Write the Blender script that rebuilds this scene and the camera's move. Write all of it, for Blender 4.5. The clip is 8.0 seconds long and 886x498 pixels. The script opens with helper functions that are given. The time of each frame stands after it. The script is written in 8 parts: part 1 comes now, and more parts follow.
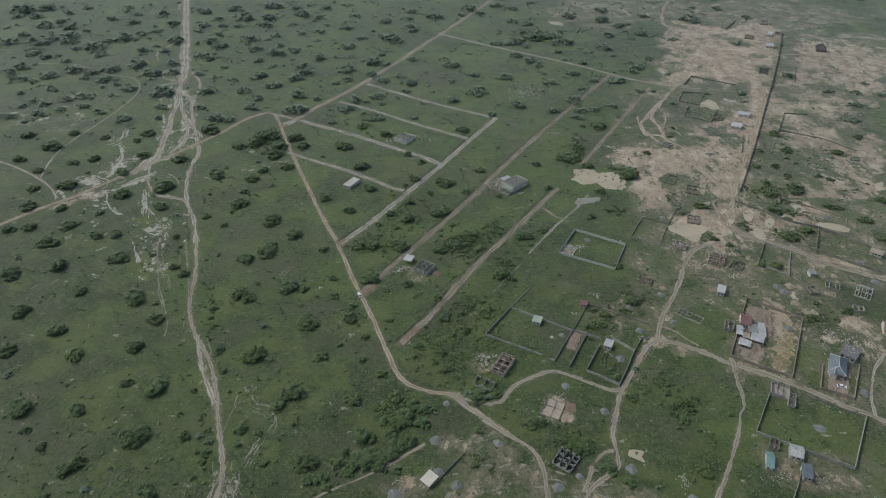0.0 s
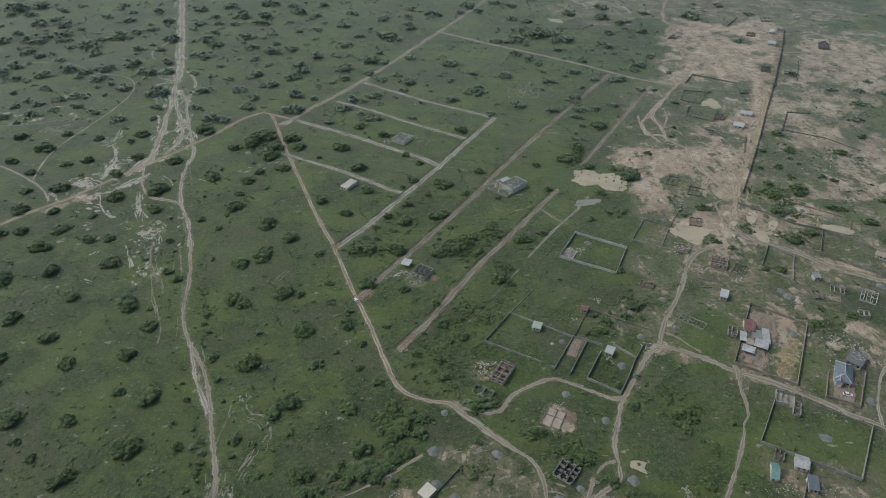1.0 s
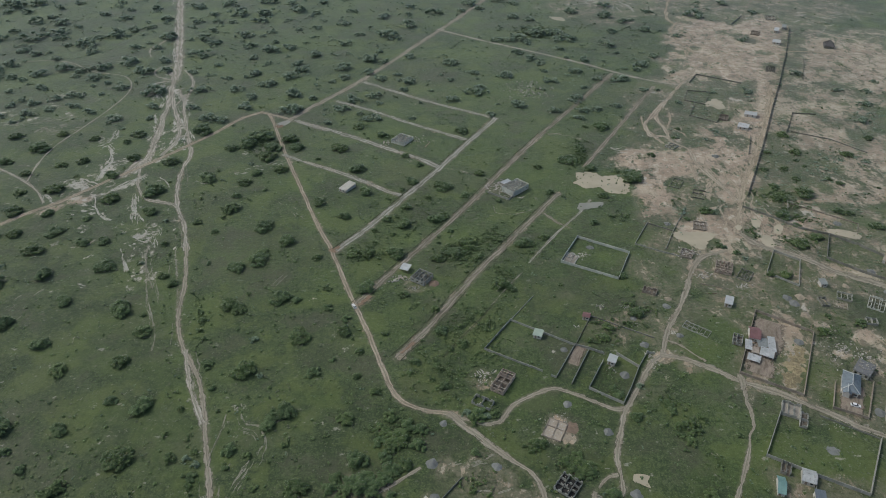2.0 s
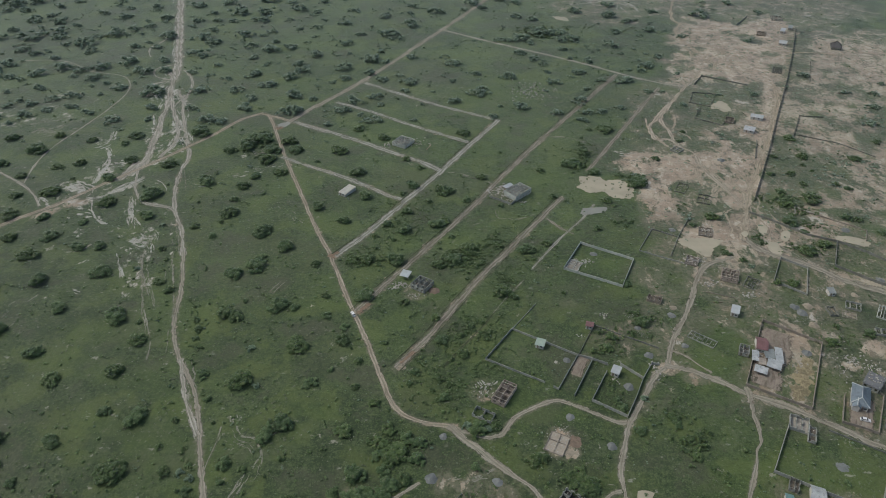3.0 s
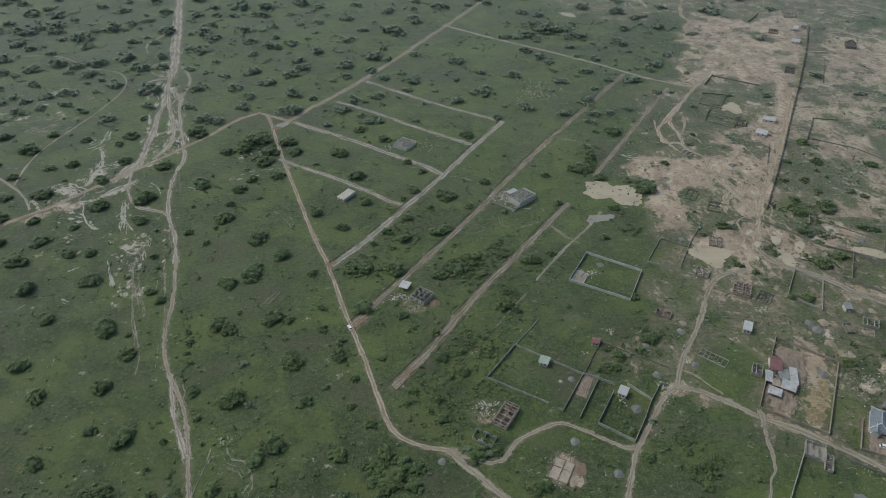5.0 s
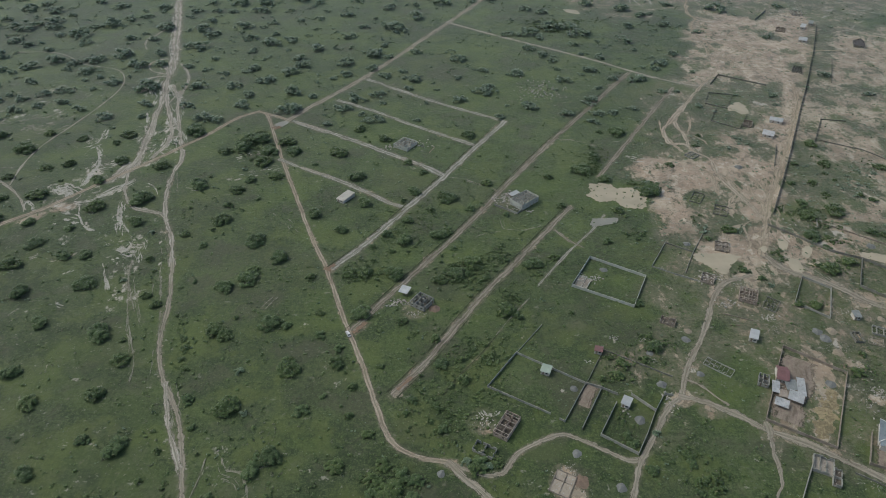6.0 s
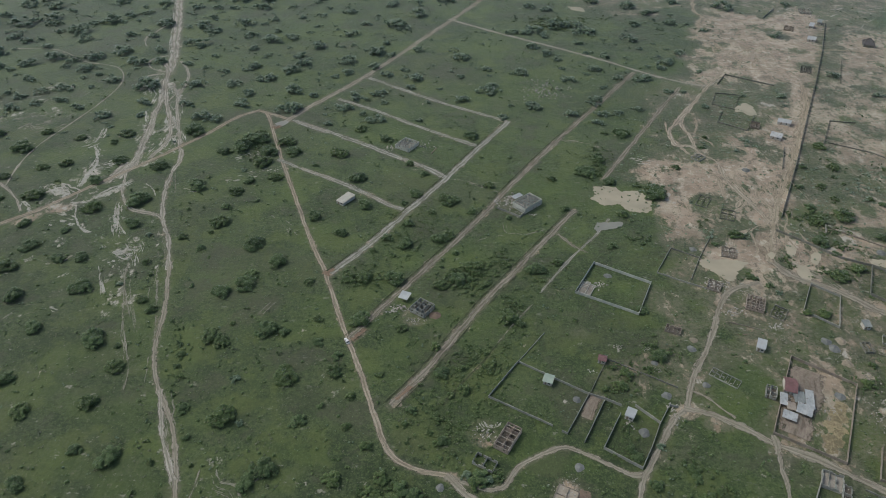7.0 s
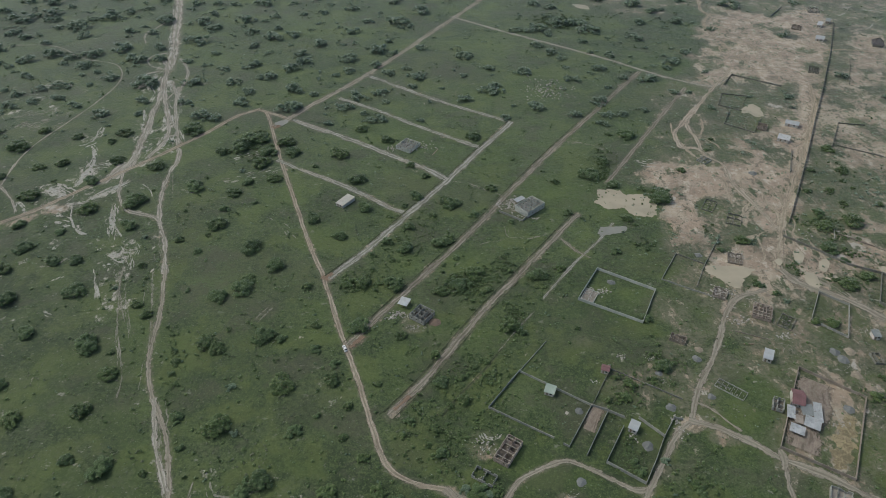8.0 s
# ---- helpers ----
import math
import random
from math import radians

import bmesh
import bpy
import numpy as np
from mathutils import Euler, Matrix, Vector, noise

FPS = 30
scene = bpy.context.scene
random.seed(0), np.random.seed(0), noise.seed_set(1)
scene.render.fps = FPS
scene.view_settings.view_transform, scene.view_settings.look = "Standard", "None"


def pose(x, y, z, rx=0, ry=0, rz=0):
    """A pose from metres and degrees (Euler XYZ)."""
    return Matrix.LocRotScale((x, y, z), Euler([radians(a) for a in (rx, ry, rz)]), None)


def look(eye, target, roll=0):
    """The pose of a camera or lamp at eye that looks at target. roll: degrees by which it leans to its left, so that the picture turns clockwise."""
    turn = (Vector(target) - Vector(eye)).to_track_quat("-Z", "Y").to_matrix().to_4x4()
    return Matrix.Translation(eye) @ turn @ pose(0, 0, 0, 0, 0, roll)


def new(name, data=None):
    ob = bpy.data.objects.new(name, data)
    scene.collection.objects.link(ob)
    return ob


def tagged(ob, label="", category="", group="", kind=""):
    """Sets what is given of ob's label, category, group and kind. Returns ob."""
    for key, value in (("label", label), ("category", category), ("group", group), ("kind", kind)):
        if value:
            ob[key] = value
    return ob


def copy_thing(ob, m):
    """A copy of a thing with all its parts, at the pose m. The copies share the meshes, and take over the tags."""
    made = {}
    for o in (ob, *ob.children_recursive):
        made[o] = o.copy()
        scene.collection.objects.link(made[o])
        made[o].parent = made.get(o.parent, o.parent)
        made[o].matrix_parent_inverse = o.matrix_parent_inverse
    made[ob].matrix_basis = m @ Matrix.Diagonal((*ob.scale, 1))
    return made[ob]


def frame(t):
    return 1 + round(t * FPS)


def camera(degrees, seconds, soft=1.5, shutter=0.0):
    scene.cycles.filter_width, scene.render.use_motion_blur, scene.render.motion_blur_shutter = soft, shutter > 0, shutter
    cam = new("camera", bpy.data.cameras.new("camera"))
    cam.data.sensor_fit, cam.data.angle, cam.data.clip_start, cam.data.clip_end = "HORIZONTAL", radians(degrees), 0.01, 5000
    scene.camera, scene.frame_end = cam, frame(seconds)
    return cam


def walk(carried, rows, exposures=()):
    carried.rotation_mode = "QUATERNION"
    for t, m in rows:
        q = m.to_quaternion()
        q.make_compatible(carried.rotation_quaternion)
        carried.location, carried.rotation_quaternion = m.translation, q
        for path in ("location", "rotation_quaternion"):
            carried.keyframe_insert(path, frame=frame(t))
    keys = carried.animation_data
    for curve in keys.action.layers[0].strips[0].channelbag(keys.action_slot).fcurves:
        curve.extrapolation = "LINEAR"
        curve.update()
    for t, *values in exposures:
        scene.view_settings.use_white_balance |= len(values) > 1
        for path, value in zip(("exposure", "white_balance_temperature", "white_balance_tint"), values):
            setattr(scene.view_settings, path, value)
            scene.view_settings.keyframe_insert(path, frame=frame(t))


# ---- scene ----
cam = camera(68.3, 8.0, soft=0.95)
PATH = [
    (0, (-2.51, -20.375, 250.959), (-2.542, -18.741, 249.806), -0.7),
    (0.5, (-2.086, -16.126, 250.982), (-2.117, -14.496, 249.823), -0.8),
    (1, (-1.664, -11.799, 251.012), (-1.695, -10.172, 249.849), -0.8),
    (1.5, (-1.249, -7.425, 251.068), (-1.281, -5.802, 249.9), -0.8),
    (3, (-0.171, 6.077, 251.463), (-0.212, 7.693, 250.284), -0.7),
    (3.5, (0.18, 10.593, 251.542), (0.136, 12.206, 250.36), -0.7),
    (4, (0.513, 15.186, 251.616), (0.466, 16.796, 250.431), -0.6),
    (4.5, (0.861, 19.75, 251.714), (0.811, 21.356, 250.522), -0.6),
    (6, (1.863, 33.503, 252.224), (1.804, 35.093, 251.012), -0.5),
    (6.5, (2.265, 38.162, 252.296), (2.201, 39.747, 251.078), -0.4),
    (7, (2.687, 42.856, 252.353), (2.619, 44.437, 251.129), -0.4),
    (7.5, (3.124, 47.533, 252.403), (3.053, 49.108, 251.173), -0.3),
    (8, (3.598, 52.174, 252.444), (3.522, 53.745, 251.209), -0.3),
]
walk(cam, [(t, look(eye, target, roll)) for t, eye, target, roll in PATH], [(0.0, -0.25, 6250, 3), (8.0, -0.29, 6250, 3)])


# ---- world, sun, exposure ----
SUN_ELEVATION, SUN_TURN = radians(52), radians(-75)
world = bpy.data.worlds.new("sky")
scene.world = world
world.use_nodes = True
sky = world.node_tree.nodes.new("ShaderNodeTexSky")
sky.sky_type, sky.sun_disc = "NISHITA", False
sky.sun_elevation, sky.sun_rotation = SUN_ELEVATION, SUN_TURN
sky.air_density, sky.dust_density, sky.ozone_density = 1.0, 5.0, 1.0
back = world.node_tree.nodes["Background"]
back.inputs["Strength"].default_value = 0.135
world.node_tree.links.new(sky.outputs["Color"], back.inputs["Color"])
sun = new("sun", bpy.data.lights.new("sun", "SUN"))
sun.data.energy, sun.data.angle, sun.data.color = 0.85, radians(14), (1.0, 0.97, 0.92)
toward = Vector((math.sin(SUN_TURN) * math.cos(SUN_ELEVATION), math.cos(SUN_TURN) * math.cos(SUN_ELEVATION), math.sin(SUN_ELEVATION)))
sun.matrix_world = look(toward * 900, (0, 0, 0))

# ---- materials ----


def nodes_of(name):
    m = bpy.data.materials.new(name)
    m.use_nodes = True
    return m, m.node_tree.nodes, m.node_tree.links, m.node_tree.nodes["Principled BSDF"]


def noise_node(nodes, links, coord, scale, detail=3.0, rough=0.6, stretch=None):
    n = nodes.new("ShaderNodeTexNoise")
    n.inputs["Scale"].default_value, n.inputs["Detail"].default_value, n.inputs["Roughness"].default_value = scale, detail, rough
    if stretch:
        mp = nodes.new("ShaderNodeMapping")
        mp.inputs["Scale"].default_value = stretch
        links.new(coord, mp.inputs["Vector"])
        coord = mp.outputs["Vector"]
    links.new(coord, n.inputs["Vector"])
    return n.outputs["Fac"]


def number(nodes, links, kind, a, b=None, c=None):
    n = nodes.new("ShaderNodeMath")
    n.operation = kind
    for socket, value in zip(n.inputs, (a, b, c)):
        if value is None:
            continue
        if isinstance(value, (int, float)):
            socket.default_value = value
        else:
            links.new(value, socket)
    return n.outputs[0]


def step_node(nodes, links, value, low, high, out_low=0.0, out_high=1.0):
    n = nodes.new("ShaderNodeMapRange")
    n.interpolation_type = "SMOOTHSTEP"
    links.new(value, n.inputs["Value"])
    for key, v in (("From Min", low), ("From Max", high), ("To Min", out_low), ("To Max", out_high)):
        n.inputs[key].default_value = v
    return n.outputs["Result"]


def blend(nodes, links, fac, a, b):
    n = nodes.new("ShaderNodeMix")
    n.data_type = "RGBA"
    for socket, value in ((n.inputs[0], fac), (n.inputs[6], a), (n.inputs[7], b)):
        if isinstance(value, tuple):
            socket.default_value = (*value, 1)
        elif isinstance(value, (int, float)):
            socket.default_value = value
        else:
            links.new(value, socket)
    return n.outputs[2]


def haze_sheen(shader, amount):
    """Sheen that catches the sky's light at low angles, in place of haze."""
    shader.inputs["Sheen Weight"].default_value, shader.inputs["Sheen Roughness"].default_value = amount, 0.4
    shader.inputs["Sheen Tint"].default_value = (0.9, 0.95, 0.94, 1)


def bump_node(nodes, links, shader, height, strength, distance):
    b = nodes.new("ShaderNodeBump")
    b.inputs["Strength"].default_value, b.inputs["Distance"].default_value = strength, distance
    links.new(height, b.inputs["Height"])
    links.new(b.outputs["Normal"], shader.inputs["Normal"])


def worn(name, light, dark, stain, rough=0.85, metal=0.0, grain=3.0, patch=0.35, stain_at=0.6, streak=None, bump=0.3):
    """A weathered surface: two tones by patches, stains, fine grain, and a shade of its own for each object."""
    m, nodes, links, shader = nodes_of(name)
    coord = nodes.new("ShaderNodeTexCoord").outputs["Object"]
    broad = noise_node(nodes, links, coord, patch, 4, 0.65, streak)
    fine = noise_node(nodes, links, coord, grain, 4, 0.7)
    info = nodes.new("ShaderNodeObjectInfo").outputs["Random"]
    tone = number(nodes, links, "ADD", broad, number(nodes, links, "MULTIPLY", number(nodes, links, "SUBTRACT", fine, 0.5), 0.6))
    tone = number(nodes, links, "ADD", tone, number(nodes, links, "MULTIPLY", number(nodes, links, "SUBTRACT", info, 0.5), 0.25))
    colour = blend(nodes, links, step_node(nodes, links, tone, 0.3, 0.7), light, dark)
    spots = noise_node(nodes, links, coord, patch * 2.3, 5, 0.7, streak)
    colour = blend(nodes, links, step_node(nodes, links, spots, stain_at, stain_at + 0.18), colour, stain)
    links.new(colour, shader.inputs["Base Color"])
    shader.inputs["Roughness"].default_value, shader.inputs["Metallic"].default_value = rough, metal
    bump_node(nodes, links, shader, fine, bump, 0.05)
    return m


block_grey = worn("grey_block", (0.37, 0.375, 0.34), (0.26, 0.265, 0.24), (0.14, 0.145, 0.12))
block_brown = worn("brown_block", (0.34, 0.3, 0.255), (0.24, 0.21, 0.172), (0.13, 0.115, 0.095))
block_pale = worn("pale_block", (0.55, 0.56, 0.52), (0.43, 0.45, 0.41), (0.25, 0.26, 0.22))
block_rose = worn("pinkish_block", (0.42, 0.36, 0.31), (0.3, 0.25, 0.21), (0.16, 0.14, 0.115))
block_dark = worn("mossy_block", (0.25, 0.25, 0.225), (0.16, 0.165, 0.14), (0.09, 0.095, 0.07))
plaster = worn("plaster", (0.62, 0.6, 0.56), (0.48, 0.46, 0.42), (0.3, 0.27, 0.23))
deck_grey = worn("dark_concrete_deck", (0.17, 0.175, 0.18), (0.12, 0.125, 0.13), (0.22, 0.21, 0.19))
earth_floor = worn("trodden_earth_floor", (0.19, 0.165, 0.13), (0.12, 0.105, 0.085), (0.07, 0.075, 0.05))
# Near-black floor: the shade inside roofless walls is put into this colour.
inside_shade = worn("room_shade_floor", (0.03, 0.03, 0.03), (0.02, 0.02, 0.02), (0.015, 0.015, 0.015))
glass_dark = worn("window_glass", (0.05, 0.06, 0.07), (0.03, 0.04, 0.05), (0.08, 0.08, 0.08), rough=0.12)
timber = worn("weathered_timber", (0.3, 0.25, 0.19), (0.2, 0.16, 0.12), (0.12, 0.1, 0.08))
pale_timber = worn("pale_timber", (0.46, 0.42, 0.35), (0.35, 0.31, 0.26), (0.22, 0.19, 0.15))
straw = worn("dry_straw", (0.34, 0.285, 0.17), (0.17, 0.145, 0.085), (0.11, 0.1, 0.06), grain=1.2, patch=0.5, bump=1.0)
roof_white = worn("bright_sheet_metal", (0.58, 0.6, 0.59), (0.48, 0.5, 0.49), (0.35, 0.33, 0.3), rough=0.4, metal=0.35)
roof_grey = worn("dull_sheet_metal", (0.33, 0.355, 0.34), (0.25, 0.27, 0.26), (0.19, 0.175, 0.15), rough=0.5, metal=0.3)
roof_blue = worn("blue_roof_sheet", (0.23, 0.27, 0.3), (0.15, 0.185, 0.21), (0.31, 0.32, 0.32), rough=0.45, metal=0.2)
roof_patch = worn("dented_pale_sheet", (0.56, 0.57, 0.56), (0.4, 0.42, 0.42), (0.26, 0.25, 0.23), rough=0.5, metal=0.15, stain_at=0.52)
rubble_floor = worn("rubble_strewn_floor", (0.34, 0.315, 0.275), (0.22, 0.2, 0.165), (0.12, 0.115, 0.085), grain=2.0, bump=0.6)
roof_dark = worn("dark_brown_sheet", (0.12, 0.115, 0.115), (0.085, 0.08, 0.08), (0.15, 0.14, 0.13), rough=0.6, metal=0.1)
roof_slate = worn("slate_blue_sheet", (0.16, 0.19, 0.22), (0.11, 0.135, 0.16), (0.2, 0.21, 0.22), rough=0.5, metal=0.2)
roof_cream = worn("cream_sheet_metal", (0.56, 0.54, 0.47), (0.47, 0.45, 0.39), (0.34, 0.3, 0.25), rough=0.5, metal=0.1)
roof_teal = worn("teal_roof_sheet", (0.2, 0.33, 0.31), (0.15, 0.26, 0.25), (0.26, 0.25, 0.2), rough=0.5, metal=0.2)
roof_red = worn("faded_red_sheet", (0.25, 0.135, 0.135), (0.185, 0.1, 0.1), (0.23, 0.18, 0.165), rough=0.55, metal=0.1)
roof_mint = worn("pale_green_sheet", (0.42, 0.5, 0.42), (0.34, 0.41, 0.345), (0.27, 0.28, 0.23), rough=0.5, metal=0.1)
roof_beige = worn("rusty_beige_sheet", (0.4, 0.35, 0.29), (0.31, 0.265, 0.22), (0.22, 0.15, 0.1), rough=0.55, metal=0.15)
gravel_grey = worn("grey_gravel", (0.21, 0.22, 0.212), (0.15, 0.158, 0.152), (0.1, 0.105, 0.098), rough=0.95, grain=3, bump=1.0)
sand_heap = worn("building_sand", (0.33, 0.285, 0.215), (0.25, 0.215, 0.16), (0.18, 0.16, 0.115))
red_earth = worn("dug_red_earth", (0.235, 0.17, 0.125), (0.16, 0.12, 0.09), (0.13, 0.12, 0.08), grain=1.6, patch=0.5, bump=0.6)
car_white = worn("white_car_paint", (0.78, 0.78, 0.78), (0.72, 0.72, 0.72), (0.6, 0.58, 0.54), rough=0.25, stain_at=0.75, bump=0.0)
rubber = worn("black_rubber", (0.03, 0.03, 0.03), (0.02, 0.02, 0.02), (0.06, 0.05, 0.04))
bark = worn("bark", (0.13, 0.1, 0.075), (0.08, 0.065, 0.05), (0.05, 0.045, 0.035))
rubble_mat = worn("pale_rubble", (0.45, 0.43, 0.39), (0.32, 0.3, 0.265), (0.22, 0.19, 0.155))
screed = worn("worn_screed", (0.38, 0.335, 0.27), (0.28, 0.245, 0.195), (0.17, 0.15, 0.115), grain=1.5, bump=0.5)


def leaf_material(name, bright, deep, dry, down=0.7):
    m, nodes, links, shader = nodes_of(name)
    geo = nodes.new("ShaderNodeNewGeometry").outputs["Random Per Island"]
    info = nodes.new("ShaderNodeObjectInfo").outputs["Random"]
    coord = nodes.new("ShaderNodeTexCoord").outputs["Object"]
    clump = noise_node(nodes, links, coord, 0.7, 3, 0.6)
    tone = number(nodes, links, "ADD", number(nodes, links, "MULTIPLY", geo, 0.55), number(nodes, links, "MULTIPLY", clump, 0.6))
    tone = number(nodes, links, "ADD", tone, number(nodes, links, "MULTIPLY", number(nodes, links, "SUBTRACT", info, 0.5), 0.35))
    colour = blend(nodes, links, step_node(nodes, links, tone, 0.25, 0.95), deep, bright)
    colour = blend(nodes, links, step_node(nodes, links, geo, 0.9, 0.96, 0, 0.6), colour, dry)
    links.new(colour, shader.inputs["Base Color"])
    shader.inputs["Roughness"].default_value = 0.65
    shader.inputs["Specular IOR Level"].default_value = 0.25
    # down is the weight of the sheen that stands in for haze
    haze_sheen(shader, down)
    glow = nodes.new("ShaderNodeBsdfTranslucent")
    links.new(colour, glow.inputs["Color"])
    mixed = nodes.new("ShaderNodeMixShader")
    mixed.inputs[0].default_value = 0.12
    links.new(shader.outputs[0], mixed.inputs[1])
    links.new(glow.outputs[0], mixed.inputs[2])
    links.new(mixed.outputs[0], nodes["Material Output"].inputs["Surface"])
    return m


leaf_green = leaf_material("bush_leaves", (0.122, 0.185, 0.072), (0.075, 0.118, 0.048), (0.17, 0.17, 0.1))
# Greyish leaves, their colour and sheen raised to stand in for distant haze.
leaf_grey_hazed = leaf_material("greyish_hazed_leaves", (0.165, 0.232, 0.14), (0.126, 0.178, 0.111), (0.155, 0.17, 0.115), 1.0)
leaf_dry = leaf_material("dry_tussock_blades", (0.165, 0.185, 0.115), (0.095, 0.115, 0.07), (0.24, 0.22, 0.15))
leaf_low = leaf_material("low_scrub_leaves", (0.122, 0.18, 0.062), (0.068, 0.108, 0.039), (0.19, 0.18, 0.1))

GRASS_DEEP, GRASS_MID, GRASS_LIGHT, GRASS_DRY = (0.031, 0.05, 0.018), (0.056, 0.085, 0.03), (0.097, 0.13, 0.049), (0.092, 0.101, 0.064)


def grass_colour(nodes, links, coord, dry=None, lush_haze=None):
    wide = noise_node(nodes, links, coord, 0.011, 3, 0.6)
    mid = noise_node(nodes, links, coord, 0.075, 4, 0.65)
    tuft = noise_node(nodes, links, coord, 0.45, 4, 0.7)
    blade = noise_node(nodes, links, coord, 1.1, 5, 0.78)
    tone = number(nodes, links, "ADD", number(nodes, links, "MULTIPLY", mid, 0.4), number(nodes, links, "SUBTRACT", number(nodes, links, "MULTIPLY", tuft, 0.95), 0.175))
    tone = number(nodes, links, "ADD", tone, number(nodes, links, "MULTIPLY", number(nodes, links, "SUBTRACT", blade, 0.5), 1.05))
    tone = number(nodes, links, "ADD", tone, number(nodes, links, "MULTIPLY", number(nodes, links, "SUBTRACT", wide, 0.5), 0.4))
    # lighter tone for lush grass and for haze over the far north
    if lush_haze is not None:
        tone = number(nodes, links, "ADD", tone, number(nodes, links, "MULTIPLY", number(nodes, links, "SUBTRACT", lush_haze, 0.4), 0.08))
    colour = blend(nodes, links, step_node(nodes, links, tone, 0.36, 0.5), GRASS_DEEP, GRASS_MID)
    colour = blend(nodes, links, step_node(nodes, links, tone, 0.5, 0.66), colour, GRASS_LIGHT)
    hue = noise_node(nodes, links, coord, 0.03, 5, 0.65)
    colour = blend(nodes, links, step_node(nodes, links, hue, 0.5, 0.6, 0, 0.5), colour, (0.118, 0.15, 0.042))
    colour = blend(nodes, links, step_node(nodes, links, hue, 0.38, 0.47, 0.5, 0), colour, (0.085, 0.086, 0.056))
    sward = noise_node(nodes, links, coord, 0.013, 5, 0.62, (0.7, 1.0, 1.0))
    colour = blend(nodes, links, step_node(nodes, links, sward, 0.51, 0.6, 0, 0.35), colour, (0.1, 0.145, 0.036))
    colour = blend(nodes, links, step_node(nodes, links, sward, 0.39, 0.48, 0.32, 0), colour, (0.075, 0.08, 0.048))
    speck = noise_node(nodes, links, coord, 0.55, 7, 0.8)
    colour = blend(nodes, links, step_node(nodes, links, speck, 0.39, 0.45, 0.4, 0), colour, (0.03, 0.046, 0.018))
    colour = blend(nodes, links, step_node(nodes, links, speck, 0.55, 0.61, 0, 0.3), colour, (0.15, 0.175, 0.08))
    if dry is not None:
        straw = number(nodes, links, "ADD", dry, number(nodes, links, "MULTIPLY", number(nodes, links, "SUBTRACT", mid, 0.5), 0.9))
        straw = number(nodes, links, "ADD", straw, number(nodes, links, "MULTIPLY", number(nodes, links, "SUBTRACT", tuft, 0.5), 0.8))
        colour = blend(nodes, links, step_node(nodes, links, straw, 0.25, 0.85, 0, 0.8), colour, GRASS_DRY)
    return colour, mid, tuft, blade


def ground_material():
    m, nodes, links, shader = nodes_of("savanna_ground")
    coord = nodes.new("ShaderNodeTexCoord").outputs["Object"]
    soil = nodes.new("ShaderNodeAttribute")
    soil.attribute_name = "soil"
    split = nodes.new("ShaderNodeSeparateColor")
    links.new(soil.outputs["Color"], split.inputs["Color"])
    sand, pale, dry = split.outputs
    colour, mid, tuft, blade = grass_colour(nodes, links, coord, dry, soil.outputs["Alpha"])
    # bare sand, ragged at its rim
    streak = noise_node(nodes, links, coord, 0.3, 5, 0.7, (1.0, 0.62, 1.0))
    blob = noise_node(nodes, links, coord, 0.07, 4, 0.65, (0.9, 0.75, 1.0))
    rag = number(nodes, links, "ADD", number(nodes, links, "MULTIPLY", number(nodes, links, "SUBTRACT", streak, 0.5), 1.5),
                 number(nodes, links, "MULTIPLY", number(nodes, links, "SUBTRACT", blob, 0.5), 1.7))
    rag = number(nodes, links, "ADD", rag, number(nodes, links, "MULTIPLY", number(nodes, links, "SUBTRACT", blade, 0.5), 0.5))
    bare = step_node(nodes, links, number(nodes, links, "ADD", sand, rag), 0.42, 0.6)
    tint = noise_node(nodes, links, coord, 0.05, 5, 0.7)
    earth = blend(nodes, links, step_node(nodes, links, tint, 0.42, 0.58), (0.322, 0.24, 0.17), (0.475, 0.366, 0.266))
    track = noise_node(nodes, links, coord, 0.3, 5, 0.75, (0.8, 0.6, 1.0))
    earth = blend(nodes, links, step_node(nodes, links, track, 0.5, 0.6, 0, 0.6), earth, (0.18, 0.15, 0.105))
    gully = noise_node(nodes, links, coord, 0.1, 6, 0.78, (0.8, 0.8, 1.0))
    earth = blend(nodes, links, step_node(nodes, links, gully, 0.505, 0.585, 0, 0.85), earth, (0.53, 0.45, 0.35))
    # thin sward over trodden soil round the bare ground
    thin = number(nodes, links, "MULTIPLY", step_node(nodes, links, sand, 0.1, 0.3, 0, 0.75), step_node(nodes, links, number(nodes, links, "ADD", blob, number(nodes, links, "MULTIPLY", tuft, 0.7)), 0.72, 0.98, 0.2, 1.0))
    colour = blend(nodes, links, thin, colour, (0.18, 0.165, 0.115))
    earth = blend(nodes, links, step_node(nodes, links, dry, 0.1, 0.4, 0, 0.45), earth, (0.28, 0.23, 0.175))
    cream = noise_node(nodes, links, coord, 0.022, 4, 0.6)
    earth = blend(nodes, links, step_node(nodes, links, cream, 0.5, 0.62, 0, 0.55), earth, (0.49, 0.42, 0.315))
    earth = blend(nodes, links, step_node(nodes, links, cream, 0.36, 0.46, 0.5, 0), earth, (0.2, 0.165, 0.115))
    weed = noise_node(nodes, links, coord, 0.2, 5, 0.72, (0.8, 0.8, 1.0))
    earth = blend(nodes, links, step_node(nodes, links, weed, 0.54, 0.64, 0, 0.6), earth, (0.125, 0.125, 0.082))
    clod = noise_node(nodes, links, coord, 0.11, 7, 0.76, (1.0, 0.7, 1.0))
    earth = blend(nodes, links, step_node(nodes, links, clod, 0.405, 0.45, 0.8, 0), earth, (0.14, 0.125, 0.085))
    earth = blend(nodes, links, step_node(nodes, links, clod, 0.55, 0.59, 0, 0.75), earth, (0.53, 0.47, 0.375))
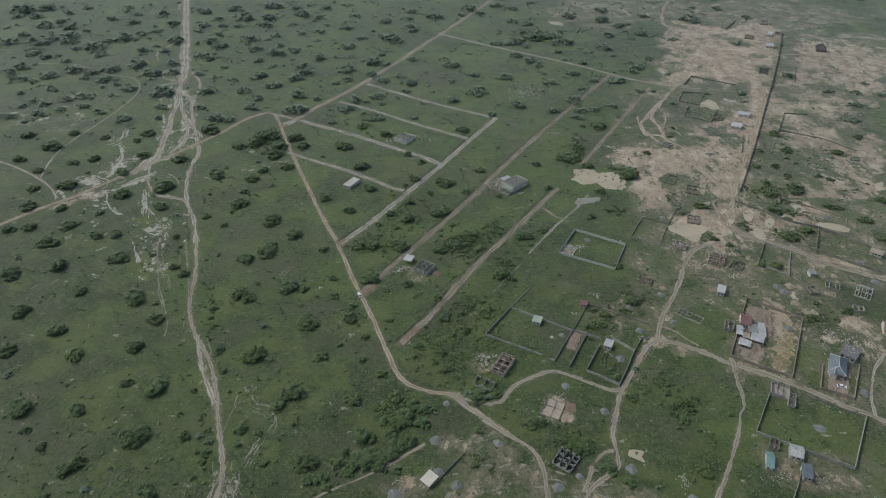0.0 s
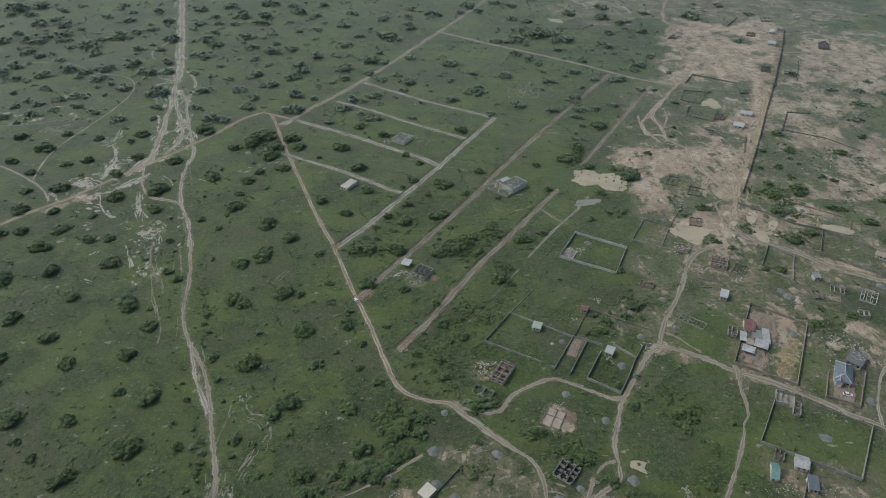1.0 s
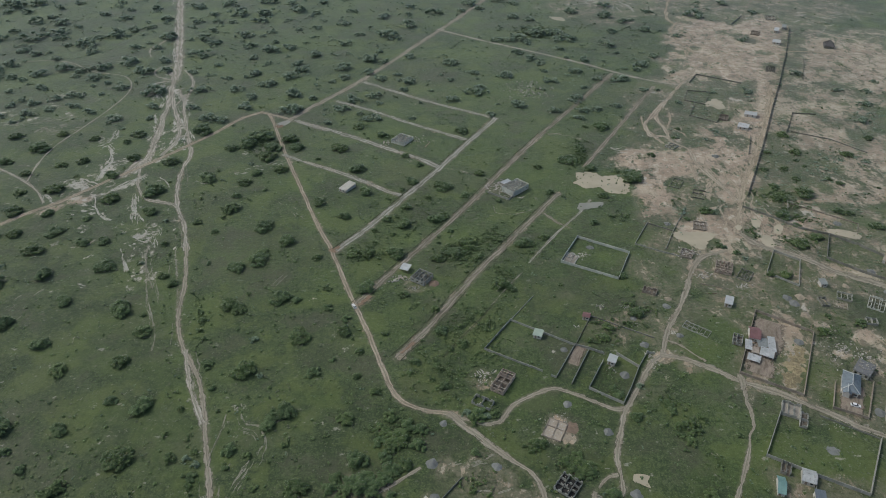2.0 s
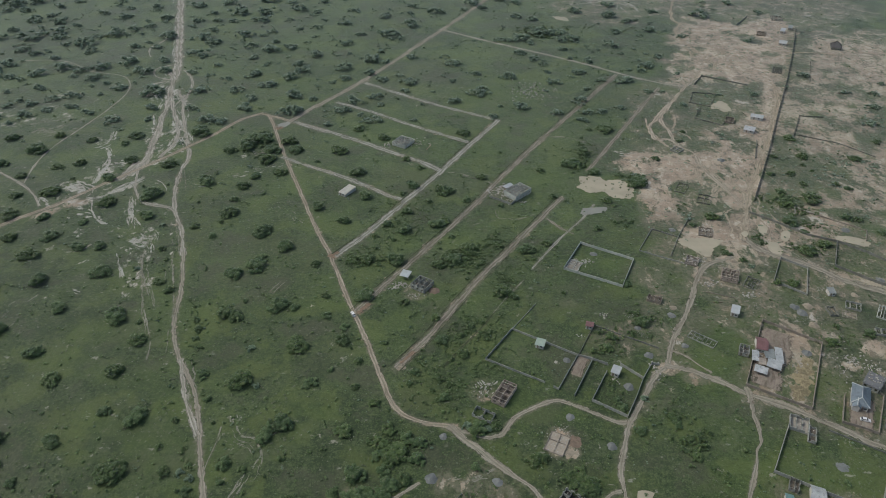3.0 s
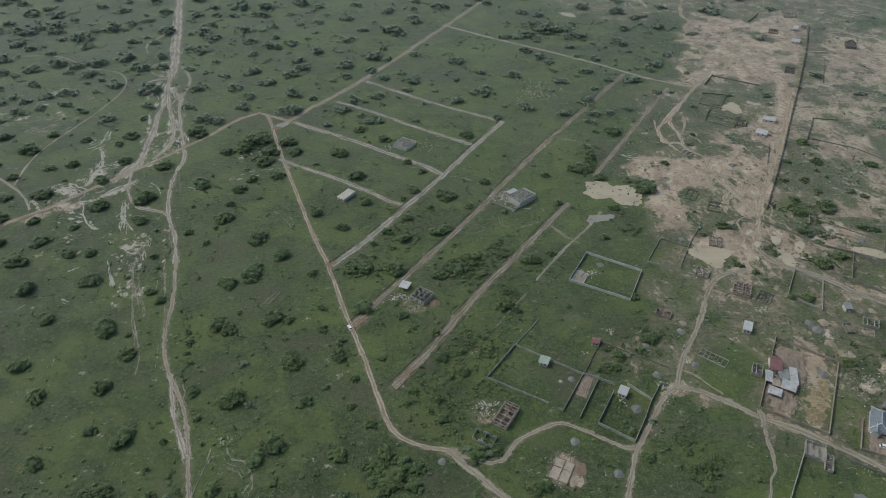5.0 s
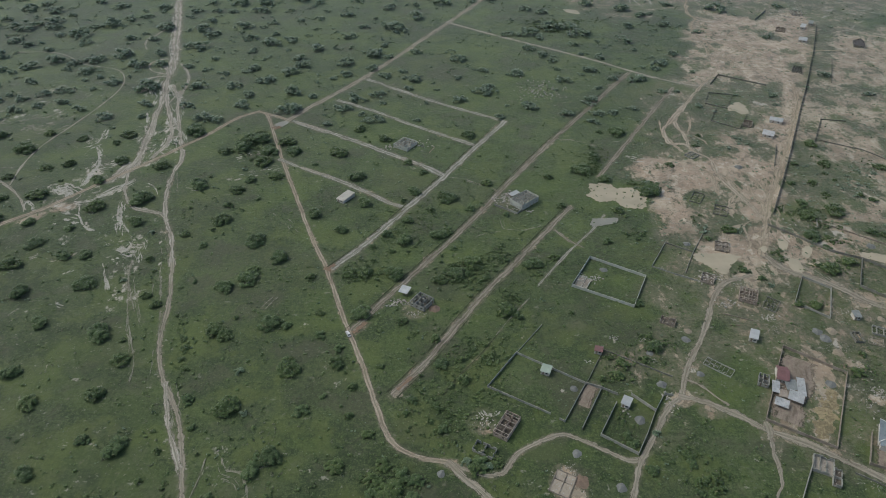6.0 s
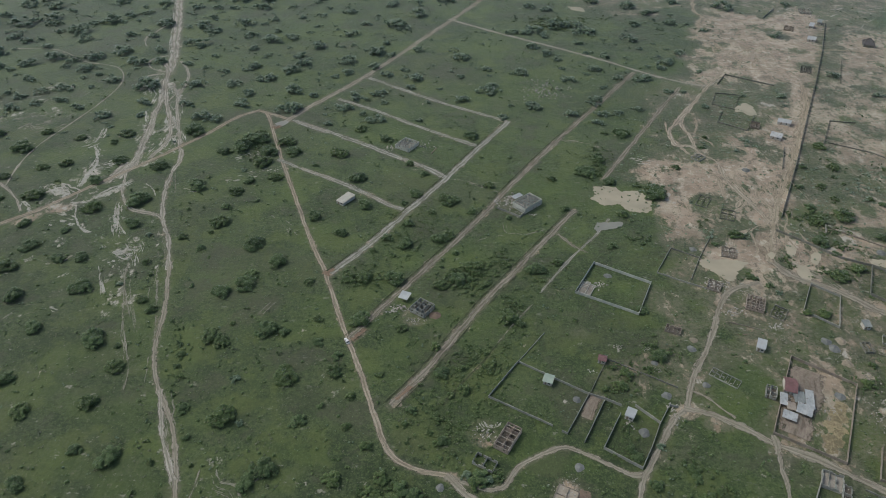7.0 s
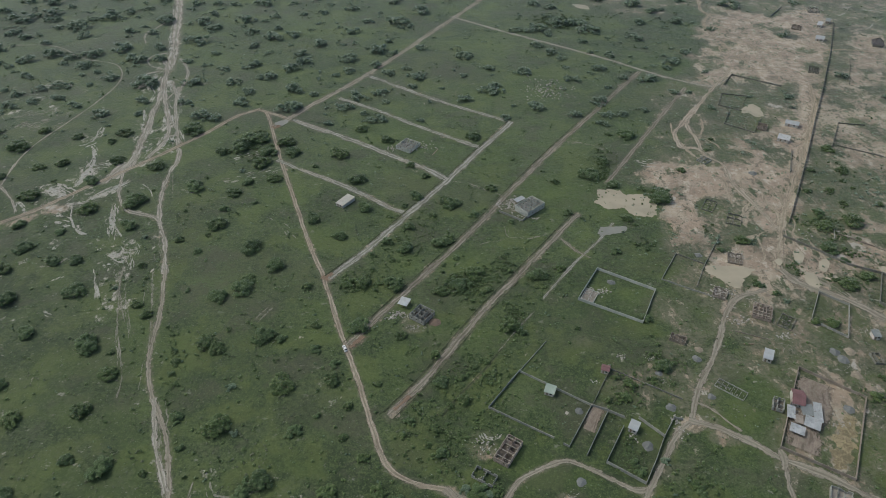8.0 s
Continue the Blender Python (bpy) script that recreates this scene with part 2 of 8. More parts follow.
    chip = noise_node(nodes, links, coord, 0.4, 5, 0.75)
    earth = blend(nodes, links, step_node(nodes, links, chip, 0.58, 0.66, 0, 0.7), earth, (0.46, 0.42, 0.34))
    bare = number(nodes, links, "MULTIPLY", bare, step_node(nodes, links, sand, 0.6, 0.72, 0.74, 1.0))
    colour = blend(nodes, links, bare, colour, earth)
    chalk = step_node(nodes, links, number(nodes, links, "ADD", pale, number(nodes, links, "MULTIPLY", rag, 1.1)), 0.45, 0.75)
    colour = blend(nodes, links, chalk, colour, (0.43, 0.4, 0.34))
    # scattered bare spots
    spot = noise_node(nodes, links, coord, 0.16, 5, 0.62)
    spot = step_node(nodes, links, spot, 0.64, 0.74, 0, 0.5)
    colour = blend(nodes, links, spot, colour, (0.2, 0.185, 0.145))
    fleck = noise_node(nodes, links, coord, 0.21, 6, 0.66, (0.7, 1.0, 1.0))
    fleck = number(nodes, links, "MULTIPLY", step_node(nodes, links, fleck, 0.615, 0.68), number(nodes, links, "ADD", number(nodes, links, "MULTIPLY", dry, 1.1), 0.28))
    colour = blend(nodes, links, fleck, colour, (0.36, 0.34, 0.29))
    links.new(colour, shader.inputs["Base Color"])
    shader.inputs["Roughness"].default_value = 0.75
    shader.inputs["Specular IOR Level"].default_value = 0.3
    haze_sheen(shader, 0.4)
    height = number(nodes, links, "ADD", number(nodes, links, "MULTIPLY", tuft, 1.0), number(nodes, links, "MULTIPLY", blade, 0.5))
    bump_node(nodes, links, shader, height, 0.6, 0.5)
    return m


def track_material(name, light, dark, grass, ruts, edge=0.5):
    """Packed earth: u runs across the track, v along it in metres. Ragged rim, wheel ruts, grass between them."""
    m, nodes, links, shader = nodes_of(name)
    tex = nodes.new("ShaderNodeTexCoord")
    coord = tex.outputs["Object"]
    uv = nodes.new("ShaderNodeSeparateXYZ")
    links.new(tex.outputs["UV"], uv.inputs[0])
    across = number(nodes, links, "ABSOLUTE", number(nodes, links, "SUBTRACT", number(nodes, links, "MULTIPLY", uv.outputs[0], 2.0), 1.0))
    rough = noise_node(nodes, links, coord, 0.5, 4, 0.7)
    broad = noise_node(nodes, links, coord, 0.07, 4, 0.6)
    fine = noise_node(nodes, links, coord, 1.6, 3, 0.7)
    rag = noise_node(nodes, links, coord, 0.24, 5, 0.7)
    tone = number(nodes, links, "ADD", number(nodes, links, "MULTIPLY", rough, 0.6), number(nodes, links, "MULTIPLY", broad, 0.4))
    tone = number(nodes, links, "ADD", tone, number(nodes, links, "MULTIPLY", number(nodes, links, "SUBTRACT", fine, 0.5), 0.3))
    colour = blend(nodes, links, step_node(nodes, links, tone, 0.4, 0.6), dark, light)
    turf, _, _, _ = grass_colour(nodes, links, coord)
    # wheel ruts sit at 0.45 of the half width; the strip between them is less worn
    rut = number(nodes, links, "ABSOLUTE", number(nodes, links, "SUBTRACT", across, 0.45))
    wear = step_node(nodes, links, number(nodes, links, "ADD", rut, number(nodes, links, "MULTIPLY", number(nodes, links, "SUBTRACT", rag, 0.5), 2.4)), 0.08, 0.42)
    colour = blend(nodes, links, number(nodes, links, "MULTIPLY", wear, ruts * 0.5), colour, tuple(c * 0.62 for c in dark))
    tuft = number(nodes, links, "ADD", number(nodes, links, "MULTIPLY", rut, 0.8), number(nodes, links, "MULTIPLY", rough, 1.0))
    colour = blend(nodes, links, number(nodes, links, "MULTIPLY", step_node(nodes, links, tuft, 0.6, 0.85), grass), colour, turf)
    # lines drawn along the track by wheels and running water
    lane = nodes.new("ShaderNodeCombineXYZ")
    links.new(number(nodes, links, "MULTIPLY", uv.outputs[0], 4.5), lane.inputs[0])
    links.new(number(nodes, links, "MULTIPLY", uv.outputs[1], 0.045), lane.inputs[1])
    lines = noise_node(nodes, links, lane.outputs[0], 1.6, 4, 0.7)
    colour = blend(nodes, links, step_node(nodes, links, lines, 0.52, 0.62, 0, 0.75), colour, tuple(c * 0.6 for c in dark))
    colour = blend(nodes, links, step_node(nodes, links, lines, 0.36, 0.46, 0.7, 0), colour, tuple(min(0.5, c * 1.13) for c in light))
    links.new(colour, shader.inputs["Base Color"])
    shader.inputs["Roughness"].default_value = 0.85
    shader.inputs["Specular IOR Level"].default_value = 0.2
    haze_sheen(shader, 0.15)
    rim = number(nodes, links, "ADD", number(nodes, links, "SUBTRACT", 1.0, across), number(nodes, links, "MULTIPLY", number(nodes, links, "SUBTRACT", rag, 0.5), 4.6 * edge))
    rim = number(nodes, links, "ADD", rim, number(nodes, links, "MULTIPLY", number(nodes, links, "SUBTRACT", fine, 0.5), 1.0 * edge))
    rim = number(nodes, links, "SUBTRACT", rim, number(nodes, links, "MULTIPLY", step_node(nodes, links, lines, 0.54, 0.66), 1.1 * edge))
    links.new(step_node(nodes, links, rim, 0.06, 0.34), shader.inputs["Alpha"])
    bump_node(nodes, links, shader, rough, 0.5, 0.15)
    return m


ground_mat = ground_material()
dirt_red = track_material("reddish_laterite_track", (0.44, 0.385, 0.305), (0.29, 0.243, 0.185), 0.35, 0.8, 0.35)
dirt_tan = track_material("tan_sandy_track", (0.36, 0.33, 0.27), (0.265, 0.235, 0.185), 0.3, 0.3)
dirt_pale = track_material("pale_eroded_sand", (0.47, 0.437, 0.375), (0.29, 0.266, 0.22), 0.35, 0.6, 0.55)
dirt_beige = track_material("beige_rutted_sand", (0.5, 0.432, 0.345), (0.33, 0.28, 0.22), 0.35, 0.5, 0.55)
dirt_faint = track_material("faint_bare_earth", (0.36, 0.34, 0.285), (0.22, 0.21, 0.17), 0.6, 0.3, 1.5)
wash_mat = track_material("washed_white_sand", (0.5, 0.485, 0.43), (0.37, 0.355, 0.305), 0.2, 0.1, 1.15)
# Dark earth for flat strands, with the gullies' shade in its colour.
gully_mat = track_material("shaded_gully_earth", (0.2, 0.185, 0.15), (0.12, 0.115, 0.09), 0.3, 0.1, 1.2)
rust_mat = track_material("rusty_bare_earth", (0.3, 0.215, 0.155), (0.215, 0.15, 0.108), 0.2, 0.2, 0.8)
yard_mat = track_material("bare_yard_earth", (0.3, 0.255, 0.205), (0.22, 0.18, 0.145), 0.1, 0.1, 0.2)
cleared_tan = track_material("cleared_ground_ruts", (0.45, 0.39, 0.3), (0.31, 0.26, 0.195), 0.2, 0.3, 0.9)
dirt_grey = track_material("grey_street_earth", (0.44, 0.43, 0.38), (0.25, 0.24, 0.205), 0.55, 0.4, 0.65)
dirt_brown = track_material("reddish_brown_street_earth", (0.345, 0.312, 0.258), (0.195, 0.17, 0.136), 0.5, 0.4, 0.55)


def mud_water(name, tone, rough):
    m, nodes, links, shader = nodes_of(name)
    coord = nodes.new("ShaderNodeTexCoord").outputs["Object"]
    swirl = noise_node(nodes, links, coord, 0.08, 3, 0.5)
    ripple = noise_node(nodes, links, coord, 1.5, 3, 0.6)
    links.new(blend(nodes, links, step_node(nodes, links, swirl, 0.35, 0.65), tone, tuple(c * 0.86 for c in tone)), shader.inputs["Base Color"])
    shader.inputs["Roughness"].default_value = rough
    shader.inputs["Specular IOR Level"].default_value = 0.35
    bump_node(nodes, links, shader, ripple, 0.03, 0.05)
    return m


ditch_mat = track_material("dark_ditch_weeds", (0.075, 0.088, 0.05), (0.045, 0.055, 0.03), 0.4, 0.0, 1.1)
water_tan = mud_water("muddy_water", (0.445, 0.398, 0.295), 0.42)
water_grey = mud_water("grey_puddle_water", (0.3, 0.3, 0.26), 0.3)

# ---- building blocks ----


def part(name, bm, material, parent=None, label="", smooth=False):
    me = bpy.data.meshes.new(name)
    bm.to_mesh(me)
    bm.free()
    me.materials.append(material)
    if smooth:
        me.polygons.foreach_set("use_smooth", [True] * len(me.polygons))
    ob = new(name, me)
    ob.parent = parent
    return tagged(ob, label)


def add_box(bm, x0, y0, z0, x1, y1, z1, m=None):
    vs = [Vector((x, y, z)) for z in (z0, z1) for x, y in ((x0, y0), (x1, y0), (x1, y1), (x0, y1))]
    vs = [bm.verts.new(m @ v if m else v) for v in vs]
    for f in ((3, 2, 1, 0), (4, 5, 6, 7), (0, 1, 5, 4), (1, 2, 6, 5), (2, 3, 7, 6), (3, 0, 4, 7)):
        bm.faces.new([vs[i] for i in f])


def from_arrays(name, verts, faces, material, smooth=False):
    me = bpy.data.meshes.new(name)
    verts, faces = np.asarray(verts, dtype=np.float32), np.asarray(faces, dtype=np.int32)
    k = faces.shape[1]
    me.vertices.add(len(verts))
    me.vertices.foreach_set("co", verts.ravel())
    me.loops.add(faces.size)
    me.loops.foreach_set("vertex_index", faces.ravel())
    me.polygons.add(len(faces))
    me.polygons.foreach_set("loop_start", np.arange(0, faces.size, k, dtype=np.int32))
    if smooth:
        me.polygons.foreach_set("use_smooth", np.ones(len(faces), dtype=bool))
    me.update(calc_edges=True)
    me.materials.append(material)
    return me


def curve_through(points, step=1.5):
    """A smooth line through the control points, cut into even steps."""
    p = np.array(points, dtype=float)
    p = np.vstack([2 * p[0] - p[1], p, 2 * p[-1] - p[-2]])
    out = []
    for i in range(1, len(p) - 2):
        n = max(2, int(np.linalg.norm(p[i + 1] - p[i]) / step))
        for s in np.linspace(0, 1, n, endpoint=False):
            a, b, c, d = p[i - 1], p[i], p[i + 1], p[i + 2]
            out.append(0.5 * (2 * b + (c - a) * s + (2 * a - 5 * b + 4 * c - d) * s * s + (3 * b - a - 3 * c + d) * s ** 3))
    out.append(p[-2])
    return np.array(out)


TRACKS = []  # (line, half width), for the worn shoulders of the ground and to keep plants off


def ditch(points, offset, width, label):
    """A shallow weedy drain that runs beside a street."""
    line = curve_through(points, 6.0)
    d = np.gradient(line, axis=0)
    side = np.stack([-d[:, 1], d[:, 0]], 1) / (np.linalg.norm(d, axis=1)[:, None] + 1e-9)
    return track("drain", [tuple(q) for q in line + side * offset], width, ditch_mat, label, "drain", 0.3)


def track(name, points, width, material, label, category="track", wander=0.25):
    """A ribbon of packed earth on the ground with an uneven width."""
    line = curve_through(points)
    n = len(line)
    TRACKS.append((line[::3], width / 2))
    d = np.gradient(line, axis=0)
    side = np.stack([-d[:, 1], d[:, 0]], 1) / (np.linalg.norm(d, axis=1)[:, None] + 1e-9)
    z = 0.03 + 0.004 * len(TRACKS)
    seed = 7.3 * len(TRACKS)
    verts, uvs = [], []
    run = 0.0
    for i in range(n):
        if i:
            run += float(np.linalg.norm(line[i] - line[i - 1]))
        grow = 1 + wander * (2.4 * noise.noise((run * 0.06, seed, 0)) + 1.6 * noise.noise((run * 0.21, seed, 9)))
        drift = width * 0.12 * noise.noise((run * 0.09, seed, 5))
        for k in range(5):
            s = (k / 4 - 0.5) * width * grow * 0.84 + drift
            verts.append((line[i][0] + side[i][0] * s, line[i][1] + side[i][1] * s, z))
            uvs.append((k / 4, run))
    faces = [(i * 5 + k, i * 5 + k + 1, i * 5 + k + 6, i * 5 + k + 5) for i in range(n - 1) for k in range(4)]
    faces = [f[::-1] for f in faces]
    me = from_arrays(name, verts, faces, material)
    layer = me.uv_layers.new(name="UVMap")
    layer.data.foreach_set("uv", np.array(uvs, dtype=np.float32)[np.array(faces).ravel()].ravel())
    ob = new(name, me)
    tagged(ob, label, category, kind="structure")
    return ob


def braid(points, strands, spread, width, material, label, seed, short=0.25, long=0.6):
    """Many thin wandering strands of washed sand along a line, in one mesh."""
    rng = random.Random(seed)
    line = curve_through(points, min(1.2, math.dist(points[0], points[-1]) / 14))
    d = np.gradient(line, axis=0)
    side = np.stack([-d[:, 1], d[:, 0]], 1) / (np.linalg.norm(d, axis=1)[:, None] + 1e-9)
    verts, uvs, faces = [], [], []
    n = len(line)
    for s in range(strands):
        first = min(int(rng.uniform(-0.1, 0.85) * n), n - 6)
        last = min(n, first + max(5, int(rng.uniform(short, long) * n)))
        first = max(0, first)
        if last - first < 4:
            continue
        off, w = rng.gauss(0, spread * 0.5), width * rng.uniform(0.4, 1.3)
        z = 0.012 + 0.0006 * s
        for i in range(first, last):
            f = (i - first) / (last - first - 1)
            taper = min(1, 4 * f + 0.15, 4 * (1 - f) + 0.15) * (0.7 + 0.6 * noise.noise((i * 0.13, s * 3.1, seed)))
            push = off + spread * 0.55 * noise.noise((i * 0.045, s * 1.7, seed + 2.0)) + 0.8 * noise.noise((i * 0.25, s, seed))
            for k in range(3):
                q = line[i] + side[i] * (push + (k - 1) * 0.5 * w * max(0.12, taper))
                verts.append((q[0], q[1], z))
                uvs.append((k / 2, i * 1.2))
            if i > first:
                b = len(verts) - 6
                faces += [(b + 1, b, b + 3, b + 4), (b + 2, b + 1, b + 4, b + 5)]
    me = from_arrays("sand_streaks", verts, faces, material)
    layer = me.uv_layers.new(name="UVMap")
    layer.data.foreach_set("uv", np.array(uvs, dtype=np.float32)[np.array(faces).ravel()].ravel())
    return tagged(new("sand_streaks", me), label, "bare sand", kind="stuff")


def pond(points, material, label, category="puddle"):
    """A shallow sheet of water with a wandering bank."""
    p = curve_through(points + points[:1], 1.2)[:-1]
    c = p.mean(0)
    bm = bmesh.new()
    ring = []
    for q in p:
        push = 1 + 0.17 * noise.noise((q[0] * 0.22, q[1] * 0.22, 3)) + 0.16 * noise.noise((q[0] * 0.6, q[1] * 0.6, 8)) + 0.08 * noise.noise((q[0] * 1.3, q[1] * 1.3, 5))
        v = c + (q - c) * push
        ring.append(bm.verts.new((v[0], v[1], 0.26)))
    bm.faces.new(ring)
    if bm.faces[:][0].normal.z < 0:
        bmesh.ops.reverse_faces(bm, faces=bm.faces[:])
    bmesh.ops.triangulate(bm, faces=bm.faces[:])
    ob = part("water", bm, material)
    return tagged(ob, label, category, kind="structure")


BUILT = []  # (x, y, radius) of what is built, to keep plants off


def base(name, a, b, depth, label, category, group="", margin=1.0):
    """An Empty at corner a; x runs towards b, y away from that side. Returns it and the two lengths."""
    a, b = Vector(a), Vector(b)
    ob = new(name)
    ob.matrix_world = Matrix.Translation((a.x, a.y, 0)) @ Matrix.Rotation(math.atan2(b.y - a.y, b.x - a.x), 4, "Z")
    length = (b - a).length
    mid = ob.matrix_world @ Vector((length / 2, depth / 2, 0))
    BUILT.append((mid.x, mid.y, 0.5 * max(length, depth) + margin))
    tagged(ob, label, category, group)
    return ob, length, depth


def wall_mesh(p, q, height, thick=0.2, openings=(), ragged=0.0, rng=None, z0=0.0):
    """A wall from p to q (local), with openings (from, to, sill, head) cut right through and a stepped top."""
    p, q = Vector((*p, 0)), Vector((*q, 0))
    run = (q - p).length
    m = Matrix.Translation(p) @ Matrix.Rotation(math.atan2(q.y - p.y, q.x - p.x), 4, "Z")
    bm = bmesh.new()
    cuts = sorted({0.0, run} | {v for o in openings for v in o[:2] if 0 < v < run})
    if ragged:
        cuts = sorted(set(cuts) | set(np.arange(1.2, run - 0.5, 1.3)))
    gap_at = lambda x: any(o[0] - 1.4 <= x <= o[1] + 1.4 for o in openings)
    for s, e in zip(cuts, cuts[1:]):
        if e - s < 0.01:
            continue
        top = height
        if ragged and rng.random() < 0.55 and not gap_at((s + e) / 2):
            top = height - 0.2 * rng.randint(0, int(ragged / 0.2))
            if ragged >= 0.6 and rng.random() < 0.3:
                top = height * 0.35
        mid = (s + e) / 2
        hole = next((o for o in openings if o[0] <= mid <= o[1]), None)
        if hole:
            if hole[2] > 0.05:
                add_box(bm, s, -thick / 2, z0, e, thick / 2, z0 + min(hole[2], top), m)
            if hole[3] < top - 0.05:
                add_box(bm, s, -thick / 2, z0 + hole[3], e, thick / 2, z0 + top, m)
        else:
            add_box(bm, s, -thick / 2, z0, e, thick / 2, z0 + top, m)
    bmesh.ops.remove_doubles(bm, verts=bm.verts[:], dist=0.0005)
    return bm


def shell(a, b, depth, height, material, label, across=3, along=2, ragged=1.0, lintel=False, beams=0, floor=None, storeys=1, seed=1, name="unfinished_house"):
    """A roofless house of block walls: outer walls with window gaps, partitions, floor slab."""
    rng = random.Random(seed)
    ob, lx, ly = base(name, a, b, depth, label, "building")
    bm = bmesh.new()
    add_box(bm, -0.15, -0.15, 0.0, lx + 0.15, ly + 0.15, 0.22)
    if floor == "open":
        bm.free()
    else:
        part("floor_slab", bm, floor or earth_floor, ob)

    def gaps(run, n):
        out = []
        for i in range(n):
            c = run * (i + 0.5) / n
            w = min(1.4, run / n * 0.45)
            out.append((c - w / 2, c + w / 2, 0.9, 2.1) if rng.random() < 0.7 else (c - 0.5, c + 0.5, 0.0, 2.1))
        return out if height > 1.8 else []
    for s in range(storeys):
        z0 = (0.0 if floor == "open" else 0.22) + s * height
        for p, q, n in (((0, 0), (lx, 0), across), ((0, ly), (lx, ly), across), ((0, 0.1), (0, ly - 0.1), along), ((lx, 0.1), (lx, ly - 0.1), along)):
            part("wall", wall_mesh(p, q, height, 0.22, gaps((Vector(q) - Vector(p)).length, n), ragged, rng, z0), material, ob)
        for i in range(1, across):
            x = lx * i / across + rng.uniform(-0.2, 0.2) * lx / across
            part("partition", wall_mesh((x, 0.12), (x, ly - 0.12), height, 0.16, [(ly * 0.42, ly * 0.42 + 1.0, 0, 2.1)] if height > 1.8 else (), ragged, rng, z0), material, ob)
        for j in range(1, along):
            y = ly * j / along + rng.uniform(-0.18, 0.18) * ly / along
            for i in range(across):
                if rng.random() < 0.7:
                    x0, x1 = lx * i / across + 0.4, lx * (i + 1) / across - 0.4
                    part("partition", wall_mesh((x0, y), (x1, y), height - 0.02, 0.16, (), ragged, rng, z0), material, ob)
        if lintel:
            bm = bmesh.new()
            for y in (0, ly):
                add_box(bm, -0.14, y - 0.14, z0 + height, lx + 0.14, y + 0.14, z0 + height + 0.25)
            for x in (0, lx):
                add_box(bm, x - 0.14, 0.14, z0 + height, x + 0.14, ly - 0.14, z0 + height + 0.25)
            part("ring_beam", bm, material, ob, "cast concrete ring beam")
    top = 0.22 + storeys * height
    bm = bmesh.new()
    for k in range(int(lx * ly * 0.22)):
        s = rng.uniform(0.12, 0.32)
        add_box(bm, -s, -s * 0.6, 0, s, s * 0.6, s * 0.9, pose(rng.uniform(0.5, lx - 0.5), rng.uniform(0.5, ly - 0.5), 0.0 if floor == "open" else 0.22, 0, 0, rng.uniform(0, 360)))
    if lx * ly > 6:
        tagged(part("fallen_blocks", bm, rubble_mat, ob), "fallen pale block rubble", kind="stuff")
    else:
        bm.free()
    for k in range(beams):
        y = ly * (k + 0.5) / beams
        bm = bmesh.new()
        add_box(bm, -0.25, y - 0.13, top + 0.005, lx + 0.25, y + 0.13, top + 0.22)
        part("beam", bm, pale_timber, ob, "grey timber roof beam")
    return ob


def roof_slope(ob, corners, material, thick=0.06, ribs=True, label=""):
    """A sloping sheet-metal panel with raised ribs: corners are eave start, eave end, ridge end, ridge start."""
    c = [Vector(v) for v in corners]
    n = (c[1] - c[0]).cross(c[3] - c[0]).normalized()
    bm = bmesh.new()
    run = (c[1] - c[0]).length
    count = max(2, int(run / 0.75))
    cross = [(0.0, 0.0)]
    for k in range(1, count):
        s = k / count
        cross += [(s - 0.06 / run, 0.0), (s, 0.07), (s + 0.06 / run, 0.0)] if ribs else [(s, 0.0)]
    cross.append((1.0, 0.0))
    eave = [bm.verts.new(c[0].lerp(c[1], s) + n * (thick + h)) for s, h in cross]
    ridge = [bm.verts.new(c[3].lerp(c[2], s) + n * (thick + h)) for s, h in cross]
    for k in range(len(cross) - 1):
        bm.faces.new((eave[k], eave[k + 1], ridge[k + 1], ridge[k]))
    lo = [bm.verts.new(v) for v in c]
    bm.faces.new(lo[::-1])
    bm.faces.new([lo[0], lo[1]] + eave[::-1]), bm.faces.new([lo[2], lo[3]] + ridge)
    bm.faces.new((lo[1], lo[2], ridge[-1], eave[-1])), bm.faces.new((lo[3], lo[0], eave[0], ridge[0]))
    return part("roof", bm, material, ob, label)


def openings_on(ob, lx, height, doors, windows):
    """Doors and framed windows set into the front wall (local y = 0)."""
    for x in doors:
        bm = bmesh.new()
        add_box(bm, x - 0.45, -0.06, 0.15, x + 0.45, -0.012, 2.1)
        door = part("door", bm, timber, ob, "dark wooden door")
        bm = bmesh.new()
        add_box(bm, x + 0.3, -0.1, 1.05, x + 0.38, -0.061, 1.13)
        part("handle", bm, roof_grey, door)
    for x in windows:
        bm = bmesh.new()
        for x0, x1, z0, z1 in ((x - 0.65, x + 0.65, 0.95, 1.03), (x - 0.65, x + 0.65, 1.97, 2.05), (x - 0.65, x - 0.57, 1.03, 1.97), (x + 0.57, x + 0.65, 1.03, 1.97)):
            add_box(bm, x0, -0.07, z0, x1, -0.012, z1)
        win = part("window", bm, block_pale, ob, "window with a pale frame")
        bm = bmesh.new()
        add_box(bm, x - 0.57, -0.04, 1.03, x + 0.57, -0.014, 1.97)
        part("pane", bm, glass_dark, win, "dark window pane")


